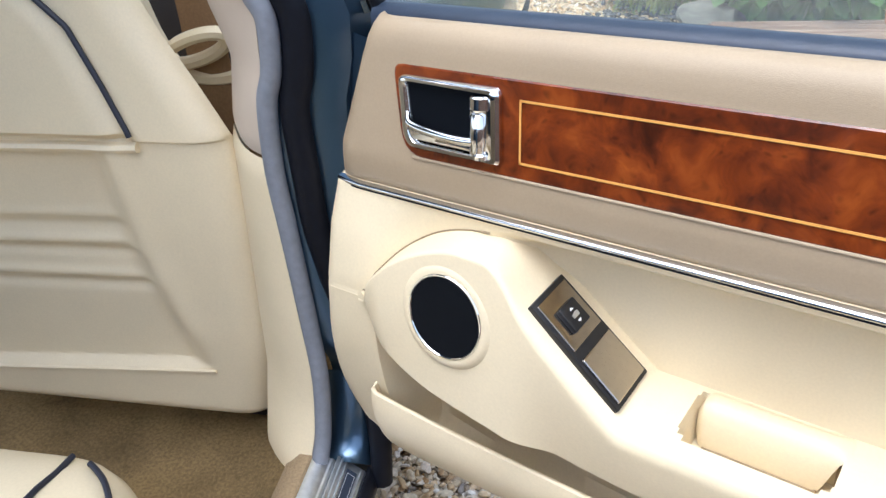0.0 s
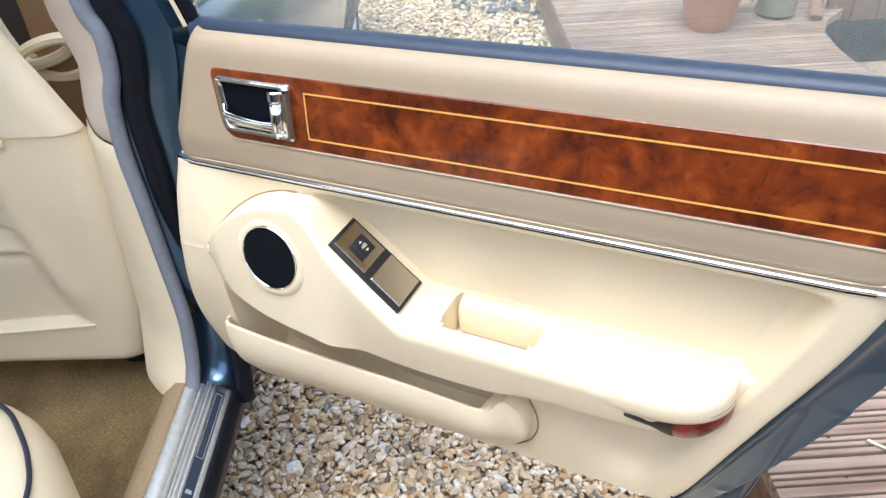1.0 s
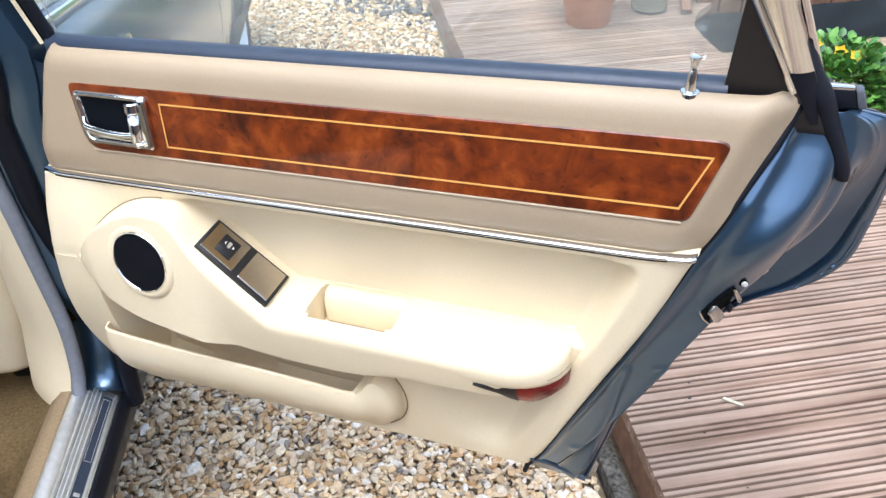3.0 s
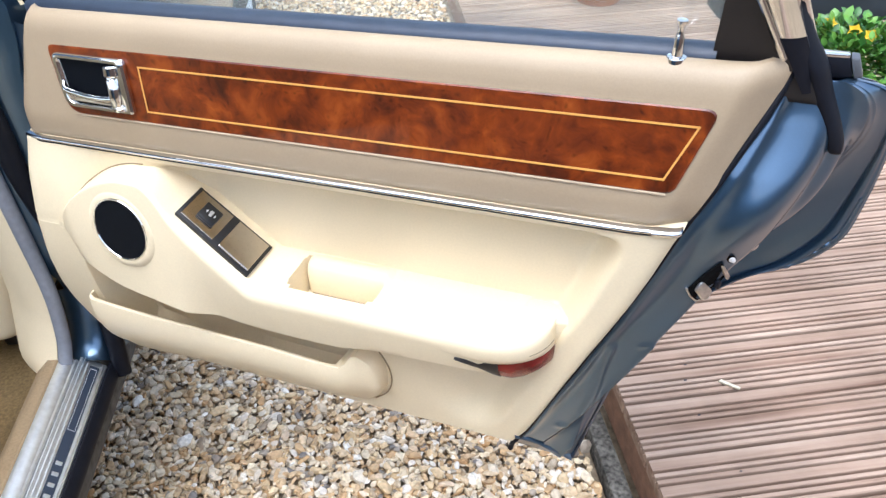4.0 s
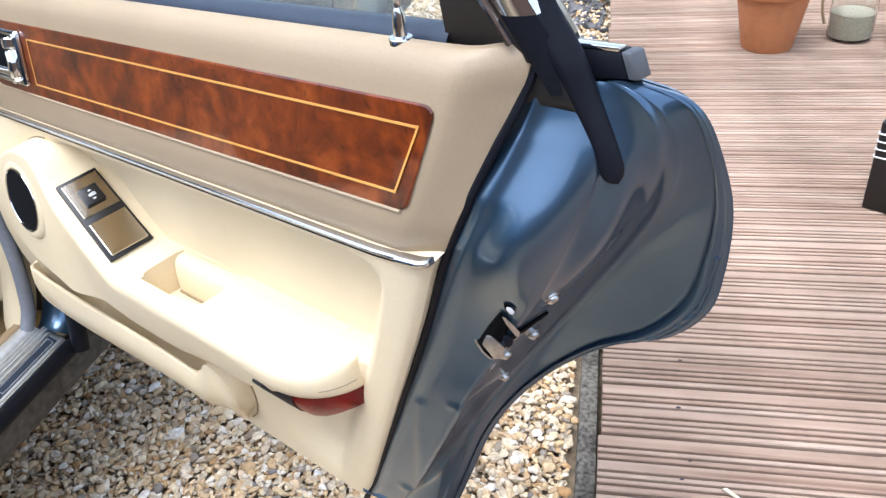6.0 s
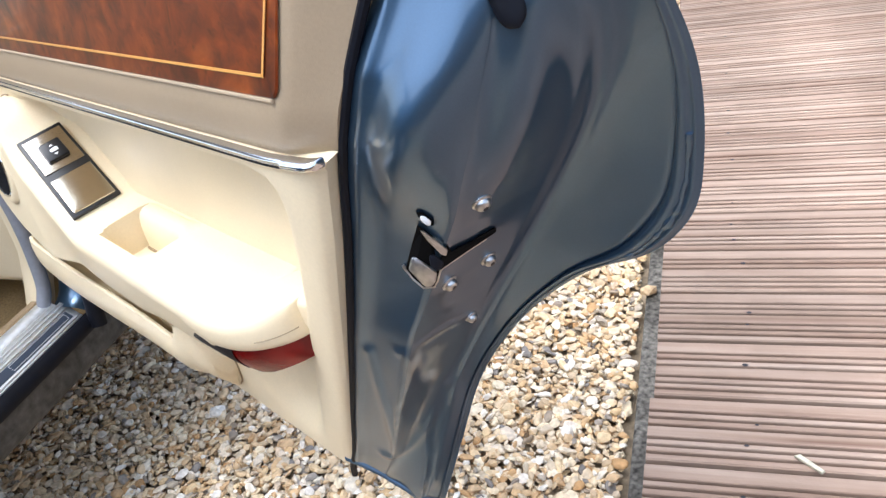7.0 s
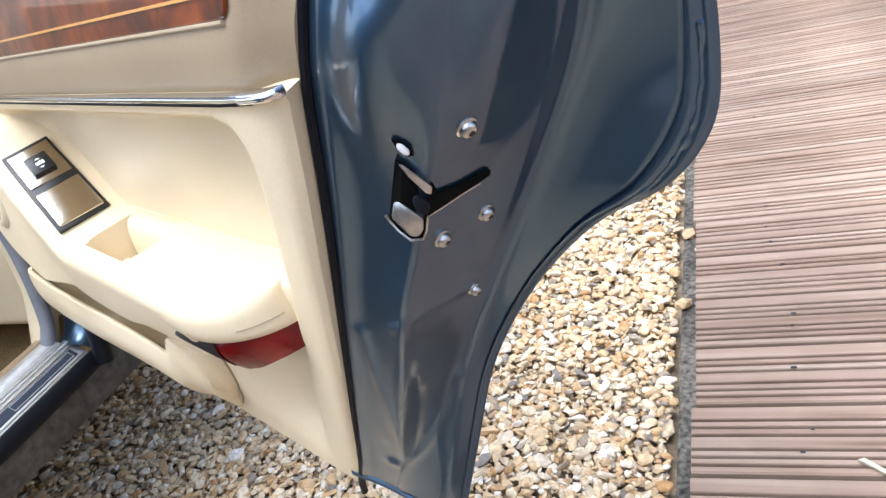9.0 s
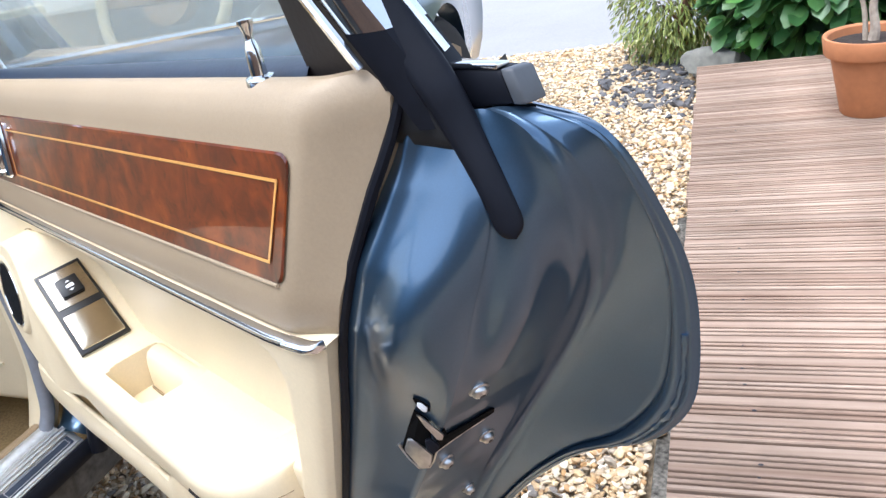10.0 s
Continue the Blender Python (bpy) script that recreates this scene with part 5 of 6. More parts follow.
part("sill_rubber", loft([[cp(a, b, z) for b, z in ((-0.002, 0.336), (-0.004, 0.342), (-0.008, 0.342), (-0.013, 0.338), (-0.0165, 0.331), (-0.0175, 0.325), (-0.015, 0.319), (-0.004, 0.315))] for a in (0.0, 0.3, A1)]), RUBBER, car, "black rubber seal along the sill")
part("sill_panel", loft([[cp(a, b, z) for b, z in ((-0.002, 0.335), (-0.006, 0.312), (-0.007, 0.300), (-0.003, 0.275), (0.004, 0.262), (0.020, 0.254), (0.12, 0.240))] for a in (-2.2, -1.2, 0.0, 0.5, A1)]), SILLDIRT, car, "dusty dark sill under the rubber")
part("sill_carpet", loft([[cp(a, b, z) for b, z in ((0.046, 0.345), (0.047, 0.366), (0.056, 0.374), (0.070, 0.372), (0.090, 0.352), (0.112, 0.300), (0.128, 0.235))] for a in (0.012, 0.03, 0.06, 0.2, 0.5, A1)]), SILLCLOTH, car, "brown carpeted inner sill")
rows = []
for i in range(40):
    a = -0.75 + (A1 + 0.75) * i / 39
    rows.append([cp(a, 0.115 + 0.85 * j / 29, 0.236 + 0.006 * noise.noise(Vector((a * 9, j * 0.5, 0))) + 0.02 * smooth01((0.19 - 0.115 - 0.85 * j / 29) / 0.06)) for j in range(30)])
part("floor_carpet", loft(rows), CARPET, car, "worn tan carpet with darker stains")

# ---- front seat, seen from behind
SEAT_EDGE = [(0.30, 0.165), (0.335, 0.152), (0.345, 0.146), (0.45, 0.126), (0.60, 0.122), (0.68, 0.126), (0.72, 0.133), (0.77, 0.160), (0.82, 0.190), (0.88, 0.220), (0.94, 0.245), (1.02, 0.285)]
PIPE = [(0.70, 0.228), (0.726, 0.233), (0.774, 0.250), (0.833, 0.274), (0.867, 0.308), (0.90, 0.36), (0.93, 0.50)]
PANEL = [(0.40, 0.195), (0.427, 0.203), (0.50, 0.224), (0.586, 0.249), (0.66, 0.258), (0.70, 0.262)]


def seat_depth(b, z):
    """How far towards the tail the seat back stands."""
    a = -0.066 - 0.10 * (z - 0.72) * (1 if z > 0.72 else 0.15)
    d = b - interp(z, SEAT_EDGE)
    r = 0.04
    if d < r:
        a -= 0.6 * (r - math.sqrt(max(0, r * r - (r - d) ** 2)))
    hem = z - (0.415 - 0.075 * max(0, b - 0.2))
    if z < 0.715 and hem > 0:
        e = b - interp(z, PANEL)
        k = smooth01(e / 0.040) * smooth01((0.712 - z) / 0.022) * smooth01(hem / 0.012)
        a -= 0.015 * k
        a += 0.006 * math.exp(-(e / 0.022) ** 2) * smooth01((z - 0.43) / 0.06) * smooth01((0.715 - z) / 0.02)
        for zf, amp in ((0.612, 0.0028), (0.578, 0.0050), (0.534, 0.0050)):
            w = (z - zf + (b - 0.25) * 0.03) / 0.008
            a += k * amp * (math.exp(-(w - 0.8) ** 2) - 0.9 * math.exp(-(w + 0.6) ** 2))
    elif z >= 0.715:
        e = b - interp(z, PIPE)
        a += 0.010 * smooth01(e / 0.03) + 0.004
        a -= 0.014 * (1 - smooth01((z - 0.715) / 0.012)) * smooth01(e / 0.01)
    if z < 0.36:
        a -= 0.05 * smooth01((0.36 - z) / 0.05) ** 2
    return a


rows = []
for i in range(210):
    z0 = 0.318 + (1.0 - 0.318) * i / 209
    line = []
    for j in range(64):
        q = (j / 63) ** 1.3
        z = z0 + (0.02 * smooth01((0.25 - q) / 0.25) if i == 0 else 0.02 * smooth01((0.25 - q) / 0.25) * max(0, 1 - i / 21))
        e = interp(z, SEAT_EDGE)
        b = e + (0.66 - e) * q
        line.append(cp(seat_depth(b, z), b, z))
    rows.append([cp(-0.22, interp(z0, SEAT_EDGE) + 0.11, z0)] + line + [cp(-0.20, 0.66, z0)])
front_seat = part("front_seat", loft(rows), CREAM, car, "cream leather front seat back with a pleated pocket")
pipe = [cp(seat_depth(b, z) + 0.003, b, z) for z, b in [(0.722 + 0.206 * i / 40, interp(0.722 + 0.206 * i / 40, PIPE)) for i in range(41)]]
part("piping", tube(pipe, 0.0032, 8), PIPING, front_seat, "navy piping on the headrest seam")
rim = [cp(seat_depth(b, 0.708) + 0.002, b, 0.7085 - (b - 0.24) * 0.02) for b in [0.228 + 0.42 * i / 30 for i in range(31)]]
part("pocket_welt", tube(rim, 0.0075, 8, flat=0.8), CREAM, front_seat, "cream welt at the top of the seat pocket")
hemline = [cp(seat_depth(b, 0.415 - 0.075 * (b - 0.2)) + 0.001, b, 0.415 - 0.075 * (b - 0.2)) for b in [0.2 + 0.44 * i / 30 for i in range(31)]]
part("hem_seam", tube(hemline, 0.0024, 6), CREAM, front_seat, "stitched hem of the seat back")
part("seat_rail", block([cp(a, b, z) for a, b, z in ((-0.5, 0.20, 0.24), (-0.16, 0.20, 0.24), (-0.16, 0.24, 0.24), (-0.5, 0.24, 0.24), (-0.5, 0.20, 0.30), (-0.16, 0.20, 0.30), (-0.16, 0.24, 0.30), (-0.5, 0.24, 0.30))], 0.006), BLACK, front_seat, "black seat rail")
part("seat_base", block([cp(a, b, z) for a, b, z in ((-0.7, 0.15, 0.30), (-0.19, 0.15, 0.30), (-0.19, 0.64, 0.30), (-0.7, 0.64, 0.30), (-0.7, 0.15, 0.46), (-0.19, 0.15, 0.46), (-0.19, 0.64, 0.46), (-0.7, 0.64, 0.46))], 0.03, 3), CREAM, front_seat, "cream seat cushion")

for ob in (front_seat, *front_seat.children):
    for v in ob.data.vertices:
        v.co += Vector((0, 0, 0.009 * smooth01((v.co.z - 0.42) / 0.25))) - CW * (0.005 * smooth01((v.co.z - 0.5) / 0.2))

# ---- rear seat cushion
OUT = curve_points([(0.165, 0.80, 0), (0.165, 0.55, 0), (0.164, 0.40, 0), (0.163, 0.30, 0), (0.165, 0.225, 0), (0.182, 0.188, 0), (0.212, 0.160, 0), (0.255, 0.130, 0), (0.305, 0.110, 0), (0.40, 0.100, 0), (0.60, 0.098, 0), (0.95, 0.098, 0)], 70)
CENTRE = Vector((0.6, 0.5, 0))
rows = []
for out_by, z in ((-0.25, 0.512), (-0.10, 0.516), (-0.05, 0.513), (-0.02, 0.506), (0.0, 0.498), (0.012, 0.484), (0.021, 0.462), (0.026, 0.43), (0.024, 0.38), (0.016, 0.32), (0.0, 0.26)):
    line = []
    for k, p in enumerate(OUT):
        t = (OUT[min(k + 1, 69)] - OUT[max(k - 1, 0)]).normalized()
        nrm = Vector((t.y, -t.x, 0))
        if nrm.dot(p - CENTRE) < 0:
            nrm.negate()
        q = p + nrm * out_by
        line.append(cp(q.x, q.y, z))
    rows.append(line)
rear_seat = part("rear_seat", loft(rows), CREAM, car, "cream leather rear seat cushion")
part("cushion_piping", tube([p + Vector((0, 0, 0.0042)) for p in rows[4][28:]], 0.0030, 8), PIPING, rear_seat, "navy piping along the cushion's edge")
part("cushion_piping", tube([cp(0.165 + 0.5 * k / 20, 0.226, 0.5030 + 0.0160 * smooth01(k / 3)) for k in range(21)], 0.0030, 8), PIPING, rear_seat, "navy piping over the cushion")

# ---- belt, guide loop and the far side of the cabin
web = curve_points([cp(-0.245, 0.228, 1.0), cp(-0.25, 0.222, 0.83), cp(-0.25, 0.220, 0.72), cp(-0.25, 0.198, 0.60), cp(-0.24, 0.18, 0.45)], 20)
rows = [[p + CW * 0.027 + CU * 0.001, p + CW * 0.0 + CU * 0.003, p - CW * 0.027 + CU * 0.001, p - CW * 0.027 - CU * 0.001, p + CW * 0.027 - CU * 0.001] for p in web]
part("seat_belt", loft(rows, closed_u=True), BELTWEB, car, "brown seat belt webbing")
loop = [cp(-0.232 + 0.010 * math.sin(t), 0.226 + 0.042 * math.cos(t), 0.768 + 0.016 * math.sin(t) + 0.014 * math.cos(t) * -1) for t in [2 * math.pi * k / 28 for k in range(28)]]
part("belt_guide", tube(loop, 0.0085, 8, closed=True), CREAM, car, "cream plastic belt guide loop")
arm = curve_points([cp(-0.262, 0.305, 0.82), cp(-0.258, 0.290, 0.772), cp(-0.256, 0.268, 0.736), cp(-0.256, 0.22, 0.724), cp(-0.258, 0.17, 0.734)], 16)
part("guide_arm", tube(arm, 0.012, 8), CREAM, car, "cream arm of the belt guide")
part("belt_button", lathe([(0.0001, 0.003), (0.006, 0.0025), (0.007, 0.0)], cp(-0.243, 0.212, 0.752), 14), WHITE, car, "pale button on the belt")
part("front_door_card", block([cp(a, b, z) for a, b, z in ((-1.15, 0.06, 0.34), (-0.16, 0.06, 0.34), (-0.16, 0.09, 0.34), (-1.15, 0.09, 0.34), (-1.15, 0.04, 0.74), (-0.16, 0.04, 0.86), (-0.16, 0.075, 0.86), (-1.15, 0.075, 0.74))], 0.01), BELTWEB, car, "brown front door card")
part("dashboard", block([cp(a, b, z) for a, b, z in ((-1.55, 0.10, 0.40), (-1.12, 0.10, 0.40), (-1.12, 1.4, 0.40), (-1.55, 1.4, 0.40), (-1.60, 0.06, 0.76), (-1.16, 0.08, 0.80), (-1.16, 1.4, 0.80), (-1.60, 1.4, 0.76))], 0.03, 3), BROWNBLACK, car, "dark dashboard")
part("transmission_tunnel", block([cp(a, b, z) for a, b, z in ((-1.2, 0.70, 0.22), (A1, 0.70, 0.22), (A1, 0.95, 0.22), (-1.2, 0.95, 0.22), (-1.2, 0.74, 0.42), (A1, 0.74, 0.34), (A1, 0.91, 0.34), (-1.2, 0.91, 0.42))], 0.02), CARPET, car, "carpeted tunnel")
part("far_cabin_side", block([cp(a, b, z) for a, b, z in ((-1.5, 1.40, 0.22), (A1, 1.40, 0.22), (A1, 1.46, 0.22), (-1.5, 1.46, 0.22), (-1.5, 1.40, 0.80), (A1, 1.40, 0.92), (A1, 1.46, 0.92), (-1.5, 1.46, 0.80))], 0.01), CREAM, car, "cream far side of the cabin")
wheel_c = cp(-0.93, 0.40, 0.84)
wn = (CU * 0.90 + Vector((0, 0, 0.42))).normalized()
wa = CW
wb = wn.cross(wa)
part("steering_wheel", tube([wheel_c + (wa * math.cos(t) + wb * math.sin(t)) * 0.19 for t in [2 * math.pi * k / 40 for k in range(40)]], 0.014, 10, closed=True), CREAM, car, "cream steering wheel rim")
part("steering_hub", tube([wheel_c - wn * 0.06, wheel_c - wn * 0.01], [0.06, 0.075], 16), BELTWEB, car, "brown steering wheel hub")
part("steering_spoke", block([wheel_c + wa * x + wb * y + wn * h for x, y, h in ((-0.185, -0.02, -0.02), (0.185, -0.02, -0.02), (0.185, 0.02, -0.02), (-0.185, 0.02, -0.02), (-0.185, -0.02, -0.005), (0.185, -0.02, -0.005), (0.185, 0.02, -0.005), (-0.185, 0.02, -0.005))], 0.004), BELTWEB, car, "brown spoke")

rows = []
for i in range(13):
    a = -0.72 + 1.22 * i / 12
    rows.append([cp(a, b, z - 0.05 * (2 * i / 12 - 1) ** 2) for b, z in ((0.250, 1.245), (0.24, 1.266), (0.29, 1.292), (0.5, 1.325), (0.8, 1.332), (1.2, 1.31), (1.36, 1.26), (1.34, 1.225), (0.8, 1.290), (0.3, 1.262))])
part("roof", loft(rows, closed_u=True, cap=True), PAINT, car, "blue-grey roof over the cabin")
# ---- outside of the car ahead of the open door: front door, wing, wheel


def belt_z(a):
    return 0.872 + 0.115 * a if a > -1.1 else 0.7455 + 0.05 * (a + 1.1)


def side_rows(a0, a1, n, taper=0.0, arch=None):
    out = []
    for i in range(n):
        a = a0 + (a1 - a0) * i / (n - 1)
        top = belt_z(a)
        pull = taper * smooth01((a0 - a) / max(0.01, (a0 - a1))) ** 2
        low = 0.30
        if arch:
            d = abs(a - arch[0])
            if d < arch[1]:
                low = max(low, 0.30 + math.sqrt(arch[1] ** 2 - d * d))
        line = [cp(a, 0.02 + pull, low)]
        for q in (0, 0.1, 0.2, 0.3, 0.4, 0.5, 0.6, 0.7, 0.78, 0.84, 0.88, 0.92, 0.945, 0.97, 0.985, 1.0):
            z = low + (top - low) * q
            zz = 0.30 + (top - 0.30) * ((z - 0.30) / (top - 0.30))
            bulge = interp((zz - 0.30) / (top - 0.30), [(0, 0.000), (0.2, -0.028), (0.45, -0.046), (0.7, -0.050), (0.84, -0.044), (0.92, -0.032), (0.97, -0.014), (1.0, 0.006)])
            line.append(cp(a, bulge + pull, z))
        line.append(cp(a, 0.020 + pull, top + 0.004))
        out.append(line)
    return out


front_door = part("front_door", loft(side_rows(-0.118, -1.12, 30)), PAINT, car, "closed blue-grey front door")
part("front_wing", loft(side_rows(-1.126, -2.35, 60, 0.16, (-1.60, 0.335))), PAINT, car, "blue-grey front wing")
part("bonnet", loft([[cp(a, b + 0.16 * smooth01((-1.126 - a) / 1.22) ** 2, belt_z(a) + 0.004 + h) for b, h in ((0.0, 0.0), (0.04, 0.022), (0.15, 0.045), (0.5, 0.06), (1.2, 0.05))] for a in [-1.13 - 0.06 * i for i in range(21)]]), PAINT, car, "blue-grey bonnet")
part("waist_trim", tube([cp(a, -0.022, belt_z(a) + 0.002) for a in [-0.10 - 0.051 * i for i in range(21)]], 0.0055, 8), CHROME, front_door, "chrome waist trim")
hb = block([cp(a, b, z) for a, b, z in ((-0.33, -0.046, 0.728), (-0.20, -0.046, 0.745), (-0.20, -0.064, 0.745), (-0.33, -0.064, 0.728), (-0.33, -0.046, 0.772), (-0.20, -0.046, 0.789), (-0.20, -0.062, 0.789), (-0.33, -0.062, 0.772))], 0.006)
part("door_handle", hb, CHROME, front_door, "chrome outer door handle")
part("front_window", prism([cp(-0.12, 0.006, 0.862), cp(-1.08, 0.006, 0.752), cp(-0.75, 0.14, 1.12), cp(-0.30, 0.15, 1.18), cp(-0.12, 0.15, 1.18)], CW * 0.004), GLASS, front_door, "clear front door glass", smooth=False).visible_shadow = False
part("front_window_frame", tube([cp(-0.105, 0.002, 0.862), cp(-0.105, 0.14, 1.20)], 0.014, 8), CHROME, front_door, "bright frame of the front window")
part("screen_pillar", tube([cp(-1.12, 0.01, 0.752), cp(-0.74, 0.15, 1.14), cp(-0.30, 0.17, 1.20)], 0.022, 8), PAINT, car, "blue-grey windscreen pillar")
part("door_mirror", block([cp(a, b, z) for a, b, z in ((-1.02, -0.02, 0.80), (-0.93, -0.02, 0.80), (-0.92, -0.17, 0.80), (-0.99, -0.17, 0.80), (-1.02, -0.02, 0.88), (-0.93, -0.02, 0.89), (-0.92, -0.16, 0.88), (-0.99, -0.16, 0.87))], 0.02, 3), PAINT, front_door, "blue-grey door mirror")
wc = cp(-1.60, 0.065, 0.30)
wheel = part("front_wheel", loft([[wc + (CU * math.cos(t) + Vector((0, 0, 1)) * math.sin(t)) * r - CW * o for t in [2 * math.pi * k / 40 for k in range(40)]] for r, o in ((0.20, -0.12), (0.28, -0.11), (0.305, -0.09), (0.310, -0.05), (0.305, 0.03), (0.285, 0.055), (0.23, 0.062), (0.205, 0.055))], closed_u=True), TYRE, car, "black front tyre")
part("wheel_rim", loft([[wc + (CU * math.cos(t) + Vector((0, 0, 1)) * math.sin(t)) * r - CW * o for t in [2 * math.pi * k / 40 for k in range(40)]] for r, o in ((0.206, 0.056), (0.20, 0.05), (0.18, 0.03), (0.10, 0.025), (0.06, 0.045), (0.0001, 0.048))], closed_u=True), ALU, wheel, "silver wheel rim")

# ---- tail of the car behind the open door
part("rear_quarter", loft(side_rows(0.74, 2.25, 50, -0.0, (1.16, 0.335))), PAINT, car, "blue-grey rear quarter panel")
part("rear_jamb", block([cp(a, b, z) for a, b, z in ((0.73, 0.0, 0.42), (0.80, -0.01, 0.42), (0.80, 0.16, 0.42), (0.73, 0.16, 0.42), (0.70, 0.02, 0.95), (0.78, -0.01, 0.95), (0.78, 0.16, 0.95), (0.70, 0.16, 0.95))], 0.01), PAINT, car, "blue-grey door jamb behind the open door")
part("rear_pillar", block([cp(a, b, z) for a, b, z in ((0.95, 0.01, 0.97), (1.30, 0.04, 0.98), (1.30, 0.10, 0.98), (0.95, 0.08, 0.97), (0.46, 0.25, 1.235), (0.60, 0.26, 1.23), (0.60, 0.30, 1.23), (0.46, 0.29, 1.235))], 0.01), PAINT, car, "blue-grey rear roof pillar")
part("boot_lid", loft([[cp(a, b, belt_z(min(a, 1.0)) + h - 0.06 * smooth01((a - 1.3) / 0.9)) for b, h in ((0.0, 0.0), (0.05, 0.02), (0.2, 0.03), (0.75, 0.04), (1.3, 0.03), (1.45, 0.02), (1.5, 0.0))] for a in [0.95 + 0.1 * i for i in range(14)]]), PAINT, car, "blue-grey boot lid")
part("far_rear_wing", block([cp(a, b, z) for a, b, z in ((1.1, 1.46, 0.30), (2.25, 1.46, 0.30), (2.25, 1.52, 0.30), (1.1, 1.52, 0.30), (1.1, 1.46, 0.96), (2.25, 1.46, 0.90), (2.25, 1.52, 0.90), (1.1, 1.52, 0.96))], 0.02), PAINT, car, "blue-grey far rear wing")
part("tail_panel", block([cp(a, b, z) for a, b, z in ((2.20, 0.0, 0.36), (2.26, 0.0, 0.36), (2.26, 1.5, 0.36), (2.20, 1.5, 0.36), (2.20, 0.0, 0.92), (2.25, 0.0, 0.92), (2.25, 1.5, 0.92), (2.20, 1.5, 0.92))], 0.02), PAINT, car, "blue-grey tail panel")
wc = cp(1.16, 0.065, 0.30)
wheel = part("rear_wheel", loft([[wc + (CU * math.cos(t) + Vector((0, 0, 1)) * math.sin(t)) * r - CW * o for t in [2 * math.pi * k / 40 for k in range(40)]] for r, o in ((0.20, -0.12), (0.28, -0.11), (0.305, -0.09), (0.310, -0.05), (0.305, 0.03), (0.285, 0.055), (0.23, 0.062), (0.205, 0.055))], closed_u=True), TYRE, car, "black rear tyre")
part("wheel_rim", loft([[wc + (CU * math.cos(t) + Vector((0, 0, 1)) * math.sin(t)) * r - CW * o for t in [2 * math.pi * k / 40 for k in range(40)]] for r, o in ((0.206, 0.056), (0.20, 0.05), (0.18, 0.03), (0.10, 0.025), (0.06, 0.045), (0.0001, 0.048))], closed_u=True), ALU, wheel, "silver wheel rim")

# ---------------------------------------------------------------- kerb and deck
kerb = block([kp(0.584, -1.6, -0.02), kp(0.619, -1.6, -0.02), kp(0.619, 1.42, -0.02), kp(0.584, 1.42, -0.02), kp(0.586, -1.6, 0.026), kp(0.619, -1.6, 0.026), kp(0.619, 1.42, 0.022), kp(0.586, 1.42, 0.022)], 0.004)
tagged(part("kerb", kerb, KERBSTONE), "dirty grey concrete edging beside the deck", "kerb", kind="structure")

POND = [(1.02, 1.62), (1.10, 1.53), (1.30, 1.462), (1.50, 1.445), (1.65, 1.448), (1.76, 1.475), (1.84, 1.54), (1.89, 1.64)]
deck = thing("deck", kp(1.2, 0.6, 0), "weathered grooved timber deck with pale pinkish boards", "deck", kind="structure")
GROOVES = (0.0125, 0.0245, 0.0365, 0.0585, 0.0710, 0.0830)
DECK_END = 3.4


def board_mesh(length, skew=0.0):
    """A grooved board along x, its top at z = 0."""
    prof = [(0.0012, -0.028), (0.0012, -0.002), (0.003, 0.0)]
    for g in GROOVES:
        prof += [(g - 0.0031, 0.0), (g - 0.0023, -0.0012), (g - 0.0020, -0.0115), (g + 0.0020, -0.0115), (g + 0.0023, -0.0012), (g + 0.0031, 0.0)]
    prof += [(BOARD - 0.0075, 0.0), (BOARD - 0.0055, -0.002), (BOARD - 0.0055, -0.028)]
    verts = [(x, y, z) for y, z in prof for x in (0.0,)] + [(length + skew * y / BOARD, y, z) for y, z in prof]
    n = len(prof)
    faces = [(i, i + 1, n + i + 1, n + i) for i in range(n - 1)] + [tuple(range(n))[::-1], tuple(range(n, 2 * n)), (0, n, 2 * n - 1, n - 1)]
    me = bpy.data.meshes.new("board")
    me.from_pydata(verts, [], faces)
    bm = bmesh.new()
    bm.from_mesh(me)
    bmesh.ops.recalc_face_normals(bm, faces=bm.faces)
    bm.to_mesh(me)
    bm.free()
    me.materials.append(DECKING)
    return me


def plank(me, d, s):
    ob = new("board", me)
    ob.parent = deck
    ob.matrix_parent_inverse = Matrix.Translation(-Vector(deck.location))
    ob.matrix_basis = Matrix.Translation(kp(d, s, DECK_TOP)) @ Matrix.Rotation(DECK_TURN, 4, "Z")
    return ob


board_rng = random.Random(4)
shared = {}
for i in range(-14, 23):
    s = 0.022 + BOARD * i
    mid = s + BOARD / 2
    if s + BOARD > 2.57:
        continue
    stops = [(DECK_EDGE + board_rng.uniform(-0.004, 0.003), DECK_END)]
    if POND[0][0] < mid < POND[-1][0]:
        near, then = interp(s, POND), interp(s + BOARD, POND)
        plank(board_mesh(near - stops[0][0], then - near), stops[0][0], s)
        stops = [(2.95, DECK_END)]
    for d0, d1 in stops:
        key = round(d1 - d0, 1) if (d1 == DECK_END and d0 < 1) else round(d1 - d0, 4)
        if key not in shared:
            shared[key] = board_mesh(d1 - d0)
        plank(shared[key], d0, s)
fascia = block([kp(DECK_EDGE + 0.004, -1.55, 0.03), kp(DECK_EDGE + 0.03, -1.55, 0.03), kp(DECK_EDGE + 0.03, 2.56, 0.03), kp(DECK_EDGE + 0.004, 2.56, 0.03),
                kp(DECK_EDGE + 0.004, -1.55, 0.1225), kp(DECK_EDGE + 0.03, -1.55, 0.1225), kp(DECK_EDGE + 0.03, 2.56, 0.1225), kp(DECK_EDGE + 0.004, 2.56, 0.1225)])
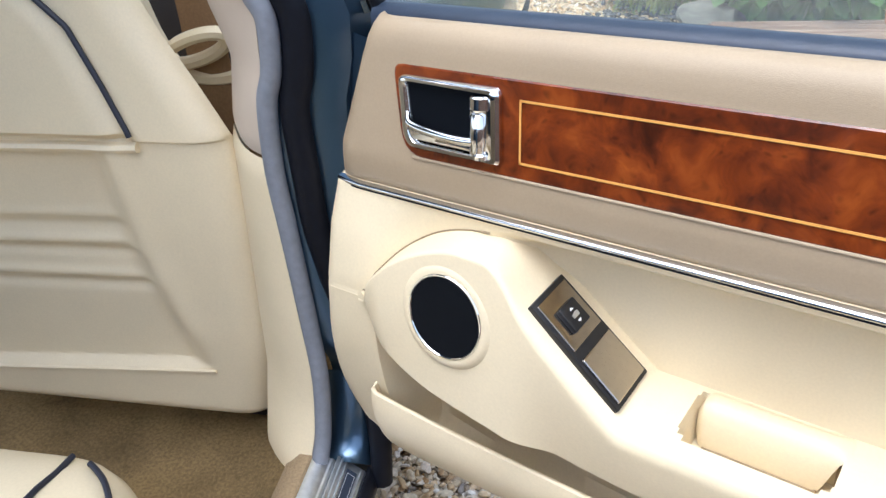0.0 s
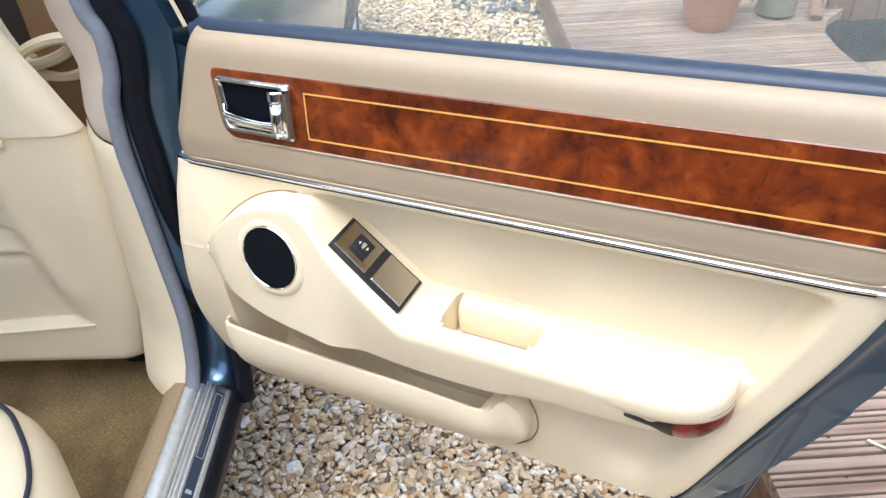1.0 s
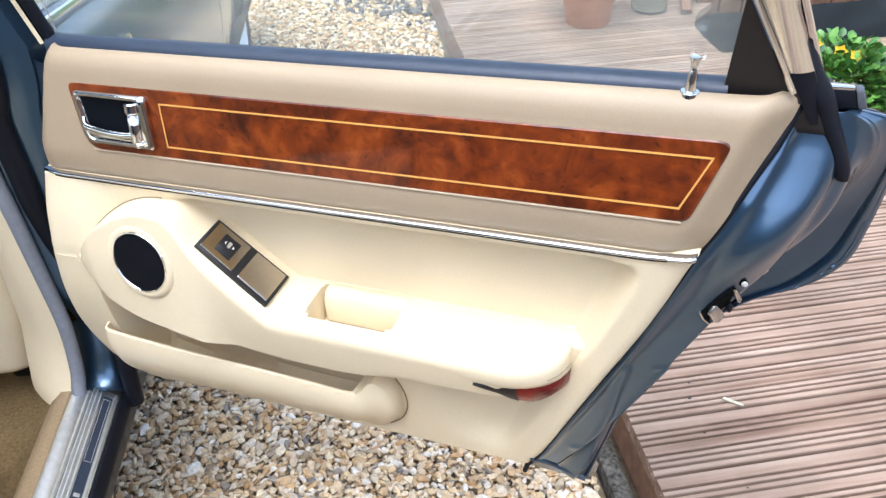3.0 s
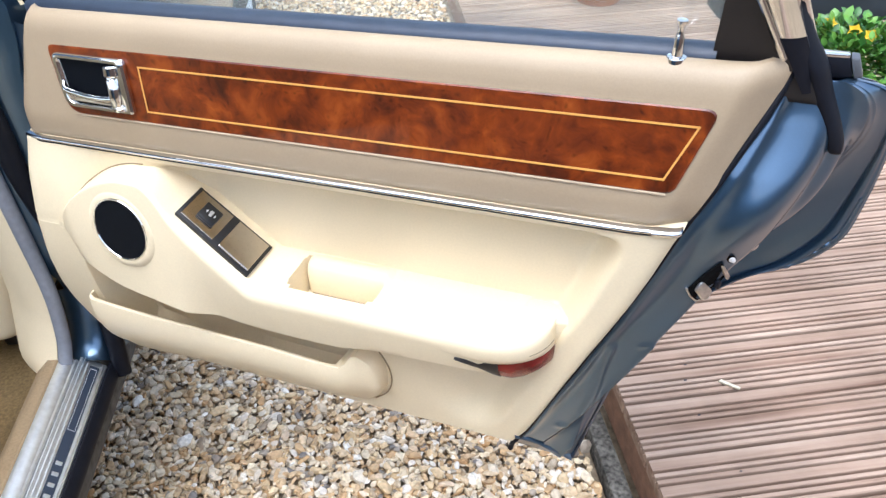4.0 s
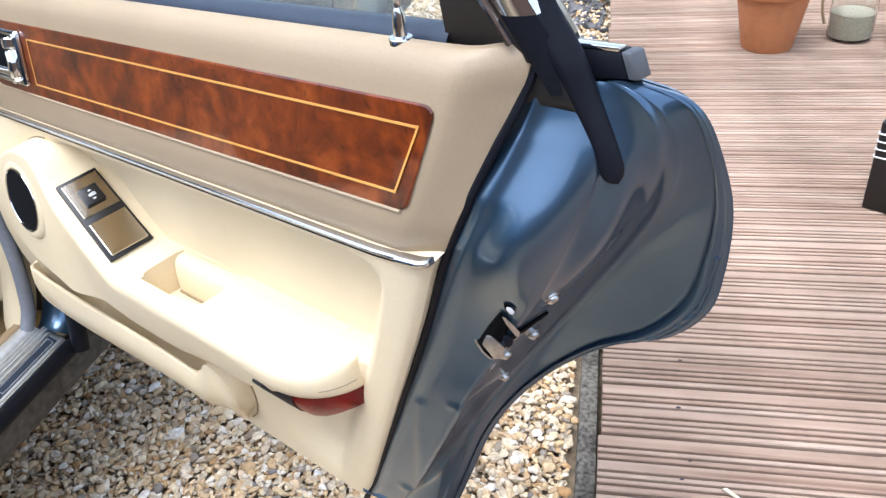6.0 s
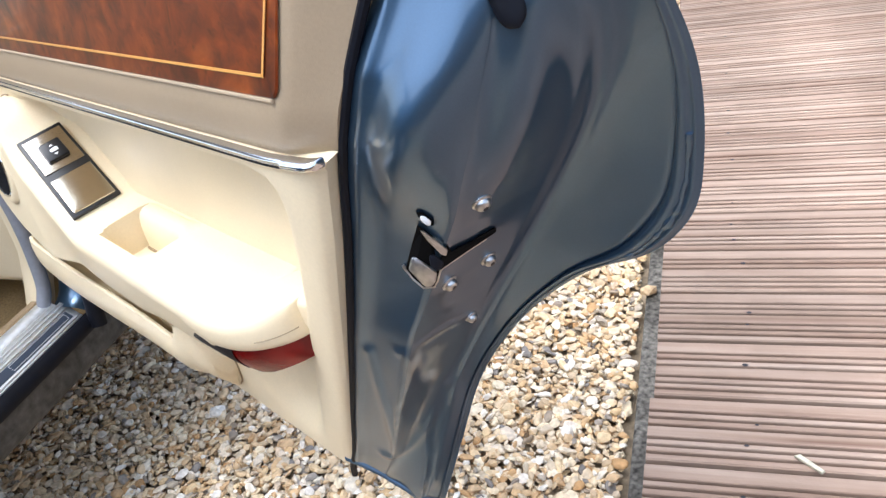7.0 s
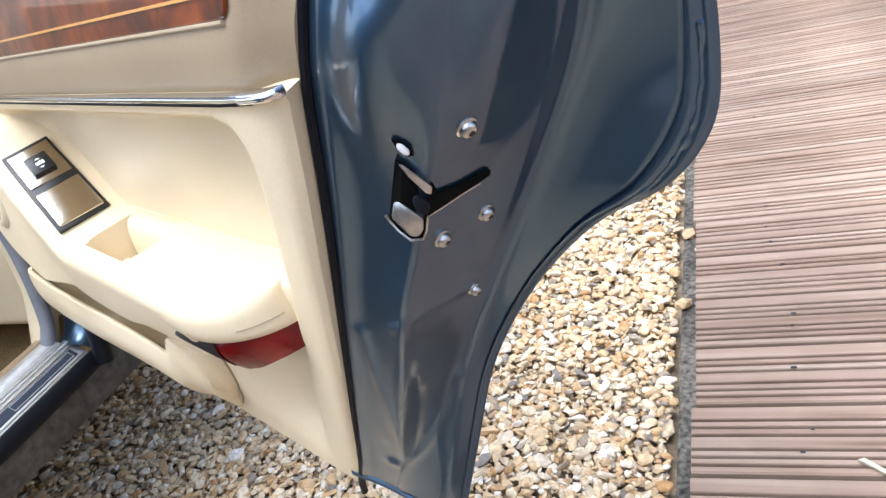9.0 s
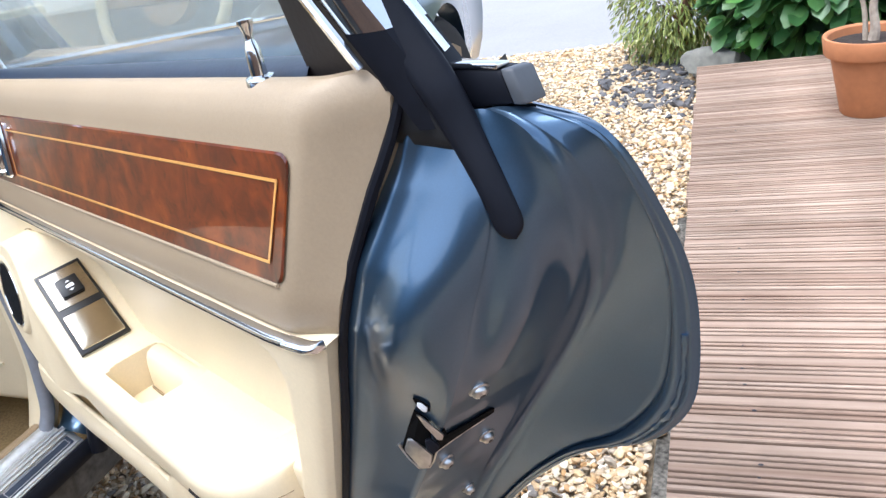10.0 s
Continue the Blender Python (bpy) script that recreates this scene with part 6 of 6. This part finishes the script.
part("fascia", fascia, SLATWOOD, deck, "dark timber fascia under the boards", smooth=False)
far_fascia = block([kp(DECK_EDGE + 0.03, 2.53, -0.02), kp(DECK_END, 2.53, -0.02), kp(DECK_END, 2.556, -0.02), kp(DECK_EDGE + 0.03, 2.556, -0.02), kp(DECK_EDGE + 0.03, 2.53, 0.1225), kp(DECK_END, 2.53, 0.1225), kp(DECK_END, 2.556, 0.1225), kp(DECK_EDGE + 0.03, 2.556, 0.1225)])
part("fascia", far_fascia, SLATWOOD, deck, smooth=False)
for d0, d1, s0, s1 in ((0.66, 1.38, -1.5, 2.52), (1.38, 3.38, -1.5, 0.98)):
    bearer = block([kp(d, s, z) for z in (0.02, 0.112) for d, s in ((d0, s0), (d1, s0), (d1, s1), (d0, s1))])
    part("bearer", bearer, SLATWOOD, deck, "dark timber bearers under the boards", smooth=False)
nail_rng = random.Random(8)
for i in range(-6, 20):
    for off in (0.030, 0.066):
        if nail_rng.random() < 0.35:
            continue
        c = kp(0.742 + nail_rng.uniform(-0.012, 0.012), 0.022 + BOARD * i + off + nail_rng.uniform(-0.006, 0.006), DECK_TOP + 0.0004)
        bm = bmesh.new()
        k = nail_rng.uniform(0.0014, 0.0027)
        bm.faces.new([bm.verts.new(c + DD * (1.6 * k * math.cos(t)) + DS * (k * math.sin(t))) for t in [2 * math.pi * j / 9 for j in range(9)]])
        part("nail_hole", bm, BROWNBLACK, deck, "dark nail hole", smooth=False)
chip = thing("wood_splinter", kp(0.805, 0.03, DECK_TOP), "pale wood splinter lying in a deck joint", "splinter")
part("splinter_body", prism([kp(0.790, 0.040, DECK_TOP + 0.001), kp(0.797, 0.043, DECK_TOP + 0.001), kp(0.822, 0.020, DECK_TOP + 0.001), kp(0.818, 0.017, DECK_TOP + 0.001)], Vector((0, 0, 0.004)), 0.0008), SAND, chip, smooth=False)

# ---- pond let into the deck
bm = bmesh.new()
bm.faces.new([bm.verts.new(kp(d, s, -0.05)) for d, s in [(1.40, 0.98), (1.40, 1.95), (2.95, 1.95), (2.95, 0.98)]])
tagged(part("water", clean(bm), WATER, smooth=False), "dark green still pond water", "water", kind="structure")
pond = thing("pond", kp(2.1, 1.45, 0), "sunken garden pond with timber slat sides and black liner", "pond", kind="structure")
rows = []
for s, d in POND:
    rows.append([kp(d + 0.004, s, 0.120), kp(d + 0.02, s, 0.04), kp(d + 0.03, s, -0.06)])
part("liner", loft(rows), LINER, pond, "black rubber pond liner")
rows = [[kp(1.5 + 1.4 * i / 20, POND[-1][0] - 0.02 - 0.05 * (1 - j / 4) + 0.012 * noise.noise(Vector((i * 0.7, j, 3))), -0.06 + 0.045 * j) for j in range(5)] for i in range(21)]
part("liner", loft(rows), LINER, pond, "wrinkled black pond liner")
for i in range(15):
    d = 1.56 + 0.092 * i
    c = [kp(d, 1.905, 0.05), kp(d + 0.086, 1.905, 0.05), kp(d + 0.086, 1.925, 0.05), kp(d, 1.925, 0.05), kp(d, 1.905, 0.30), kp(d + 0.086, 1.905, 0.30), kp(d + 0.086, 1.925, 0.30), kp(d, 1.925, 0.30)]
    part("slat", block(c, 0.003), SLATWOOD, pond, "brown upright pond slat", smooth=False)
part("rim_rail", tube(curve_points([kp(1.47, 1.80, 0.165), kp(1.50, 1.88, 0.20), kp(1.58, 1.915, 0.27), kp(1.75, 1.93, 0.305), kp(2.3, 1.93, 0.31), kp(2.9, 1.93, 0.31)], 24), 0.022, 8, flat=0.5), SLATWOOD, pond, "weathered rail along the pond's rim")

# ---------------------------------------------------------------- pots, jar, plants, box on the deck
flower_pot = thing("flower_pot", (0.055, 2.135, DECK_TOP), "terracotta flower pot holding a bare pale stem", "plant pot")
part("pot_body", lathe([(0.0001, 0.0000), (0.0739, 0.0000), (0.0773, 0.0050), (0.1075, 0.1680), (0.1084, 0.1714), (0.1226, 0.1730), (0.1252, 0.1781), (0.1294, 0.2201), (0.1277, 0.2251), (0.1210, 0.2251), (0.1159, 0.2201), (0.1142, 0.1974), (0.0001, 0.1932)], flower_pot.location, 40), TERRACOTTA, flower_pot)
part("soil", lathe([(0.1151, 0.1982), (0.0840, 0.2041), (0.0420, 0.2016), (0.0001, 0.2066)], flower_pot.location, 24), SOIL, flower_pot, "dark dry soil")
base = Vector((0.055, 2.135, DECK_TOP + 0.20))
part("stem", tube(curve_points([base, base + Vector((0.004, 0.0, 0.04)), base + Vector((-0.006, 0.004, 0.10)), base + Vector((0.01, 0, 0.17)), base + Vector((0.03, 0, 0.30))], 14), [0.016 - 0.0008 * i for i in range(14)], 8), BARKS, flower_pot, "pale peeling stem")
part("stem", tube(curve_points([base + Vector((-0.02, 0, 0)), base + Vector((-0.03, 0.01, 0.08)), base + Vector((-0.05, 0.01, 0.16)), base + Vector((-0.055, 0, 0.28))], 10), [0.008 - 0.0004 * i for i in range(10)], 7), BARKS, flower_pot, "thin pale stem")

jar = thing("glass_jar", (0.245, 2.315, DECK_TOP), "clear glass jar half full of sand with a rope handle", "jar")
jl = jar.location
part("jar_glass", lathe([(0.0001, 0.002), (0.058, 0.002), (0.066, 0.010), (0.068, 0.08), (0.066, 0.14), (0.052, 0.170), (0.046, 0.178), (0.046, 0.200), (0.049, 0.202), (0.049, 0.208), (0.044, 0.208), (0.043, 0.178), (0.049, 0.168), (0.063, 0.138), (0.065, 0.08), (0.063, 0.012), (0.055, 0.006), (0.0001, 0.006)], jl, 32), JARGLASS, jar, "clear glass body")
part("sand_fill", lathe([(0.0001, 0.0065), (0.054, 0.0065), (0.0622, 0.013), (0.0642, 0.08), (0.064, 0.085), (0.03, 0.088), (0.0001, 0.085)], jl, 28), SAND, jar, "pale sand filling")
part("rope_band", tube([jl + Vector((0.049 * math.cos(t), 0.049 * math.sin(t), 0.186)) for t in [2 * math.pi * k / 24 for k in range(24)]], 0.004, 6, closed=True), ROPE, jar, "jute rope round the neck")
part("rope_handle", tube(curve_points([jl + Vector((-0.05, -0.01, 0.185)), jl + Vector((-0.085, -0.02, 0.15)), jl + Vector((-0.088, -0.02, 0.09)), jl + Vector((-0.075, -0.015, 0.04))], 12), 0.0045, 6), ROPE, jar, "hanging rope handle")

crate = thing("planter_box", (0.74, 1.39, DECK_TOP), "black box with thin pale lines standing on the deck", "box")
BX, BY = Vector((0.9992, -0.0400, 0)), Vector((0.0400, 0.9992, 0))


def on_box(x, y, z):
    return Vector((0.589, 1.292, DECK_TOP + z)) + BX * x + BY * y


part("box_body", block([on_box(x, y, z) for z in (0.0, 0.20) for x, y in ((0.0, 0.0), (0.22, 0.0), (0.22, 0.12), (0.0, 0.12))], 0.006, 3), BROWNBLACK, crate)
for i in range(4):
    z = 0.122 + 0.017 * i
    part("pale_line", tube([on_box(0.215, -0.0006, z), on_box(0.006, -0.0006, z), on_box(0.001, 0.001, z), on_box(-0.0006, 0.006, z), on_box(-0.0006, 0.115, z)], 0.0018, 6), WHITE, crate, "thin pale line")


def leaf_cloud(rng, count, centre, size, length, droop, inside=0.35, broad=0.23):
    """Many bent leaves about a body, as one mesh: each leaf six vertices with a midrib."""
    verts, faces = [], []
    for _ in range(count):
        d = Vector((rng.gauss(0, 1), rng.gauss(0, 1), rng.gauss(0, 1))).normalized()
        r = inside + (1 - inside) * rng.random() ** 0.5
        wob = 1 + 0.25 * noise.noise(d * 2.2 + Vector(centre))
        p = Vector(centre) + Vector((d.x * size[0], d.y * size[1], d.z * size[2])) * r * wob
        axis = (d + Vector((rng.uniform(-0.7, 0.7), rng.uniform(-0.7, 0.7), rng.uniform(-0.3, 0.5) - droop))).normalized()
        side = axis.cross(Vector((rng.uniform(-0.4, 0.4), rng.uniform(-0.4, 0.4), 1))).normalized()
        up = side.cross(axis).normalized()
        L = length * rng.uniform(0.65, 1.2)
        w = L * rng.uniform(0.87, 1.17) * broad
        i = len(verts)
        verts += [p, p + axis * L * 0.35 + side * w + up * w * 0.35, p + axis * L * 0.35 - side * w + up * w * 0.35, p + axis * L * 0.4, p + axis * L * 0.75 + side * w * 0.8 - up * L * 0.05, p + axis * L * 0.75 - side * w * 0.8 - up * L * 0.05, p + axis * L - up * L * 0.16]
        faces += [(i, i + 3, i + 1), (i, i + 2, i + 3), (i + 1, i + 3, i + 4), (i + 3, i + 2, i + 5), (i + 3, i + 6, i + 4), (i + 3, i + 5, i + 6)]
    bm = bmesh.new()
    vs = [bm.verts.new(v) for v in verts]
    for f in faces:
        bm.faces.new([vs[k] for k in f])
    return bm


def shrub(name, label, centre, size, count, length, mat, seed, ground=0.0, droop=0.2, broad=0.23):
    rng = random.Random(seed)
    t = thing(name, (centre[0], centre[1], ground), label, "shrub")
    for k in range(5):
        foot = Vector((centre[0] + rng.uniform(-0.06, 0.06), centre[1] + rng.uniform(-0.06, 0.06), ground))
        tip = Vector(centre) + Vector((rng.uniform(-0.6, 0.6) * size[0], rng.uniform(-0.6, 0.6) * size[1], rng.uniform(-0.1, 0.6) * size[2]))
        part("branch", tube(curve_points([foot, foot.lerp(tip, 0.5) + Vector((0.02, 0.01, 0.03)), tip], 8), [0.012 - 0.001 * i for i in range(8)], 6), SLATWOOD, t)
    part("crown", leaf_cloud(rng, count, centre, size, length, droop, broad=broad), mat, t)
    return t


shrub("laurel_bush", "dense green laurel bush with large glossy leaves", tuple(kp(1.08, 2.90, 0.40)), (0.46, 0.36, 0.42), 2600, 0.105, LAUREL, 3, broad=0.33)
shrub("laurel_bush", "dense green laurel bush with large glossy leaves", tuple(kp(1.88, 2.92, 0.40)), (0.52, 0.36, 0.42), 2400, 0.105, LAUREL, 5, broad=0.33)
shrub("feathery_shrub", "yellow-green feathery shrub beside the driveway", tuple(kp(0.50, 3.25, 0.30)), (0.27, 0.26, 0.36), 4200, 0.045, CONIFER, 6, droop=0.5, broad=0.13)
rock = thing("rock", kp(0.70, 2.80, 0), "pale grey rock at the corner of the deck", "rock")
bm = bmesh.new()
bmesh.ops.create_icosphere(bm, subdivisions=3, radius=0.11)
for v in bm.verts:
    v.co *= 1 + 0.6 * noise.noise(v.co * 11) + 0.2 * noise.noise(v.co * 30)
    v.co = Vector((v.co.x * 1.3, v.co.y * 0.8, v.co.z * 0.8)) + kp(0.70, 2.80, 0.05)
part("rock_body", bm, ROCK, rock)

primrose = shrub("primrose_plant", "bright green primrose plant with a few yellow flowers", (0.86, 1.78, 0.145), (0.20, 0.17, 0.15), 3000, 0.034, PRIMROSE, 9, ground=-0.06, droop=-0.1, broad=0.34)
frng = random.Random(12)
for k in range(6):
    c = Vector((0.86 + frng.uniform(-0.16, 0.16), 1.72 + frng.uniform(-0.1, 0.1), 0.26 + frng.uniform(-0.03, 0.05)))
    bm = bmesh.new()
    mid = bm.verts.new(c)
    petals = []
    for j in range(10):
        t = 2 * math.pi * j / 10
        rr = 0.021 if j % 2 == 0 else 0.013
        petals.append(bm.verts.new(c + Vector((rr * math.cos(t), -0.004 + 0.4 * rr * math.sin(t), rr * math.sin(t) * 0.8 + 0.006))))
    for j in range(10):
        bm.faces.new((mid, petals[j], petals[(j + 1) % 10]))
    part("flower", bm, PETAL, primrose, "yellow primrose flower")

# ---------------------------------------------------------------- shingle, last
icosa = bmesh.new()
bmesh.ops.create_icosphere(icosa, subdivisions=2, radius=1.0)
BIG_V = np.array([v.co[:] for v in icosa.verts])
icosa.verts.index_update()
BIG_F = np.array([[v.index for v in f.verts] for f in icosa.faces])
icosa.free()
icosa = bmesh.new()
bmesh.ops.create_icosphere(icosa, subdivisions=1, radius=1.0)
SMALL_V = np.array([v.co[:] for v in icosa.verts])
icosa.verts.index_update()
SMALL_F = np.array([[v.index for v in f.verts] for f in icosa.faces])
icosa.free()


def shingle(name, label, seed, cell, lo, hi, base_v, base_f, keep, layer):
    """Thousands of worn stones, one mesh."""
    rng = np.random.default_rng(seed)
    d0, d1, s0, s1 = lo[0], hi[0], lo[1], hi[1]
    gd, gs = np.meshgrid(np.arange(d0, d1, cell), np.arange(s0, s1, cell))
    d = gd.ravel() + rng.uniform(-0.55, 0.55, gd.size) * cell
    s = gs.ravel() + rng.uniform(-0.55, 0.55, gs.size) * cell
    x, y = 0.868 * d - 0.497 * s, 0.497 * d + 0.868 * s
    ok = keep(x, y, d, s)
    x, y = x[ok], y[ok]
    n = len(x)
    shapes = []
    for k in range(24):
        w = rng.normal(0, 1, (6, 3))
        f = np.ones(len(base_v))
        for q in w:
            q = q / np.linalg.norm(q)
            f = np.minimum(f, rng.uniform(0.38, 0.80) / np.maximum(0.05, base_v @ q) * 1.0)
        f = np.clip(f, 0.5, 1.05) * (1 + rng.normal(0, 0.035, len(base_v)))
        shapes.append(base_v * f[:, None])
    shapes = np.array(shapes)[rng.integers(0, 24, n)]
    size = cell * rng.lognormal(-0.47, 0.32, n)
    size = np.clip(size, cell * 0.33, cell * 1.25)
    scale = np.stack([size * rng.uniform(1.0, 1.65, n), size * rng.uniform(0.75, 1.15, n), size * rng.uniform(0.40, 0.75, n)], 1)
    v = shapes * scale[:, None, :]
    turn = rng.uniform(0, 2 * np.pi, n)
    tip = rng.normal(0, 0.55, n)
    c, si = np.cos(tip)[:, None], np.sin(tip)[:, None]
    vy, vz = v[:, :, 1] * c - v[:, :, 2] * si, v[:, :, 1] * si + v[:, :, 2] * c
    c, si = np.cos(turn)[:, None], np.sin(turn)[:, None]
    vx, vy = v[:, :, 0] * c - vy * si, v[:, :, 0] * si + vy * c
    z = layer + rng.uniform(-0.005, 0.006, n)
    co = np.stack([vx + x[:, None], vy + y[:, None], vz + z[:, None]], 2).reshape(-1, 3)
    faces = (base_f[None] + (np.arange(n) * len(base_v))[:, None, None]).reshape(-1, 3)
    me = bpy.data.meshes.new(name)
    me.vertices.add(len(co))
    me.vertices.foreach_set("co", co.ravel())
    me.loops.add(faces.size)
    me.loops.foreach_set("vertex_index", faces.ravel().astype(np.int32))
    me.polygons.add(len(faces))
    me.polygons.foreach_set("loop_start", (np.arange(len(faces)) * 3).astype(np.int32))
    me.polygons.foreach_set("loop_total", np.full(len(faces), 3, np.int32))
    me.polygons.foreach_set("use_smooth", np.zeros(len(faces), bool))
    me.update(calc_edges=True)
    me.materials.append(STONES)
    ob = new(name, me)
    return tagged(ob, label, "gravel", kind="stuff")


def open_ground(x, y, d, s):
    return (d < 0.582) | (s > 2.58) | ((d < 0.616) & (s > 1.42))


def near_zone(x, y):
    return (x - 0.15) ** 2 + (y - 0.30) ** 2 < 0.82 ** 2


shingle("gravel", "mixed cream, orange and grey flint shingle", 1, 0.0108, (-1.4, -0.9), (0.57, 1.6), BIG_V, BIG_F, lambda x, y, d, s: near_zone(x, y) & (d < 0.582), 0.0)
shingle("gravel", "small stones between the shingle", 2, 0.0105, (-1.4, -0.9), (0.57, 1.6), SMALL_V, SMALL_F, lambda x, y, d, s: near_zone(x, y) & (d < 0.582), -0.009)
shingle("gravel", "mixed cream, orange and grey flint shingle further off", 3, 0.0138, (-1.9, -1.2), (1.6, 3.66), SMALL_V, SMALL_F, lambda x, y, d, s: (~near_zone(x, y)) & open_ground(x, y, d, s), -0.001)
rng = np.random.default_rng(5)
dark = shingle("gravel", "dark slate-grey stones by the corner of the deck", 11, 0.030, (-0.25, 1.9), (0.612, 3.6), SMALL_V, SMALL_F, lambda x, y, d, s: rng.random(len(x)) < np.clip(1.1 - 1.5 * np.hypot((d - 0.50) / 0.55, (s - 2.95) / 0.9), 0, 0.85), 0.004)
dark.data.materials[0] = SLATE
shingle("gravel", "few stones strayed onto the kerb", 7, 0.085, (0.585, -0.8), (0.612, 1.4), SMALL_V * 0.19, SMALL_F, lambda x, y, d, s: rng.random(len(x)) < 0.55, 0.031)
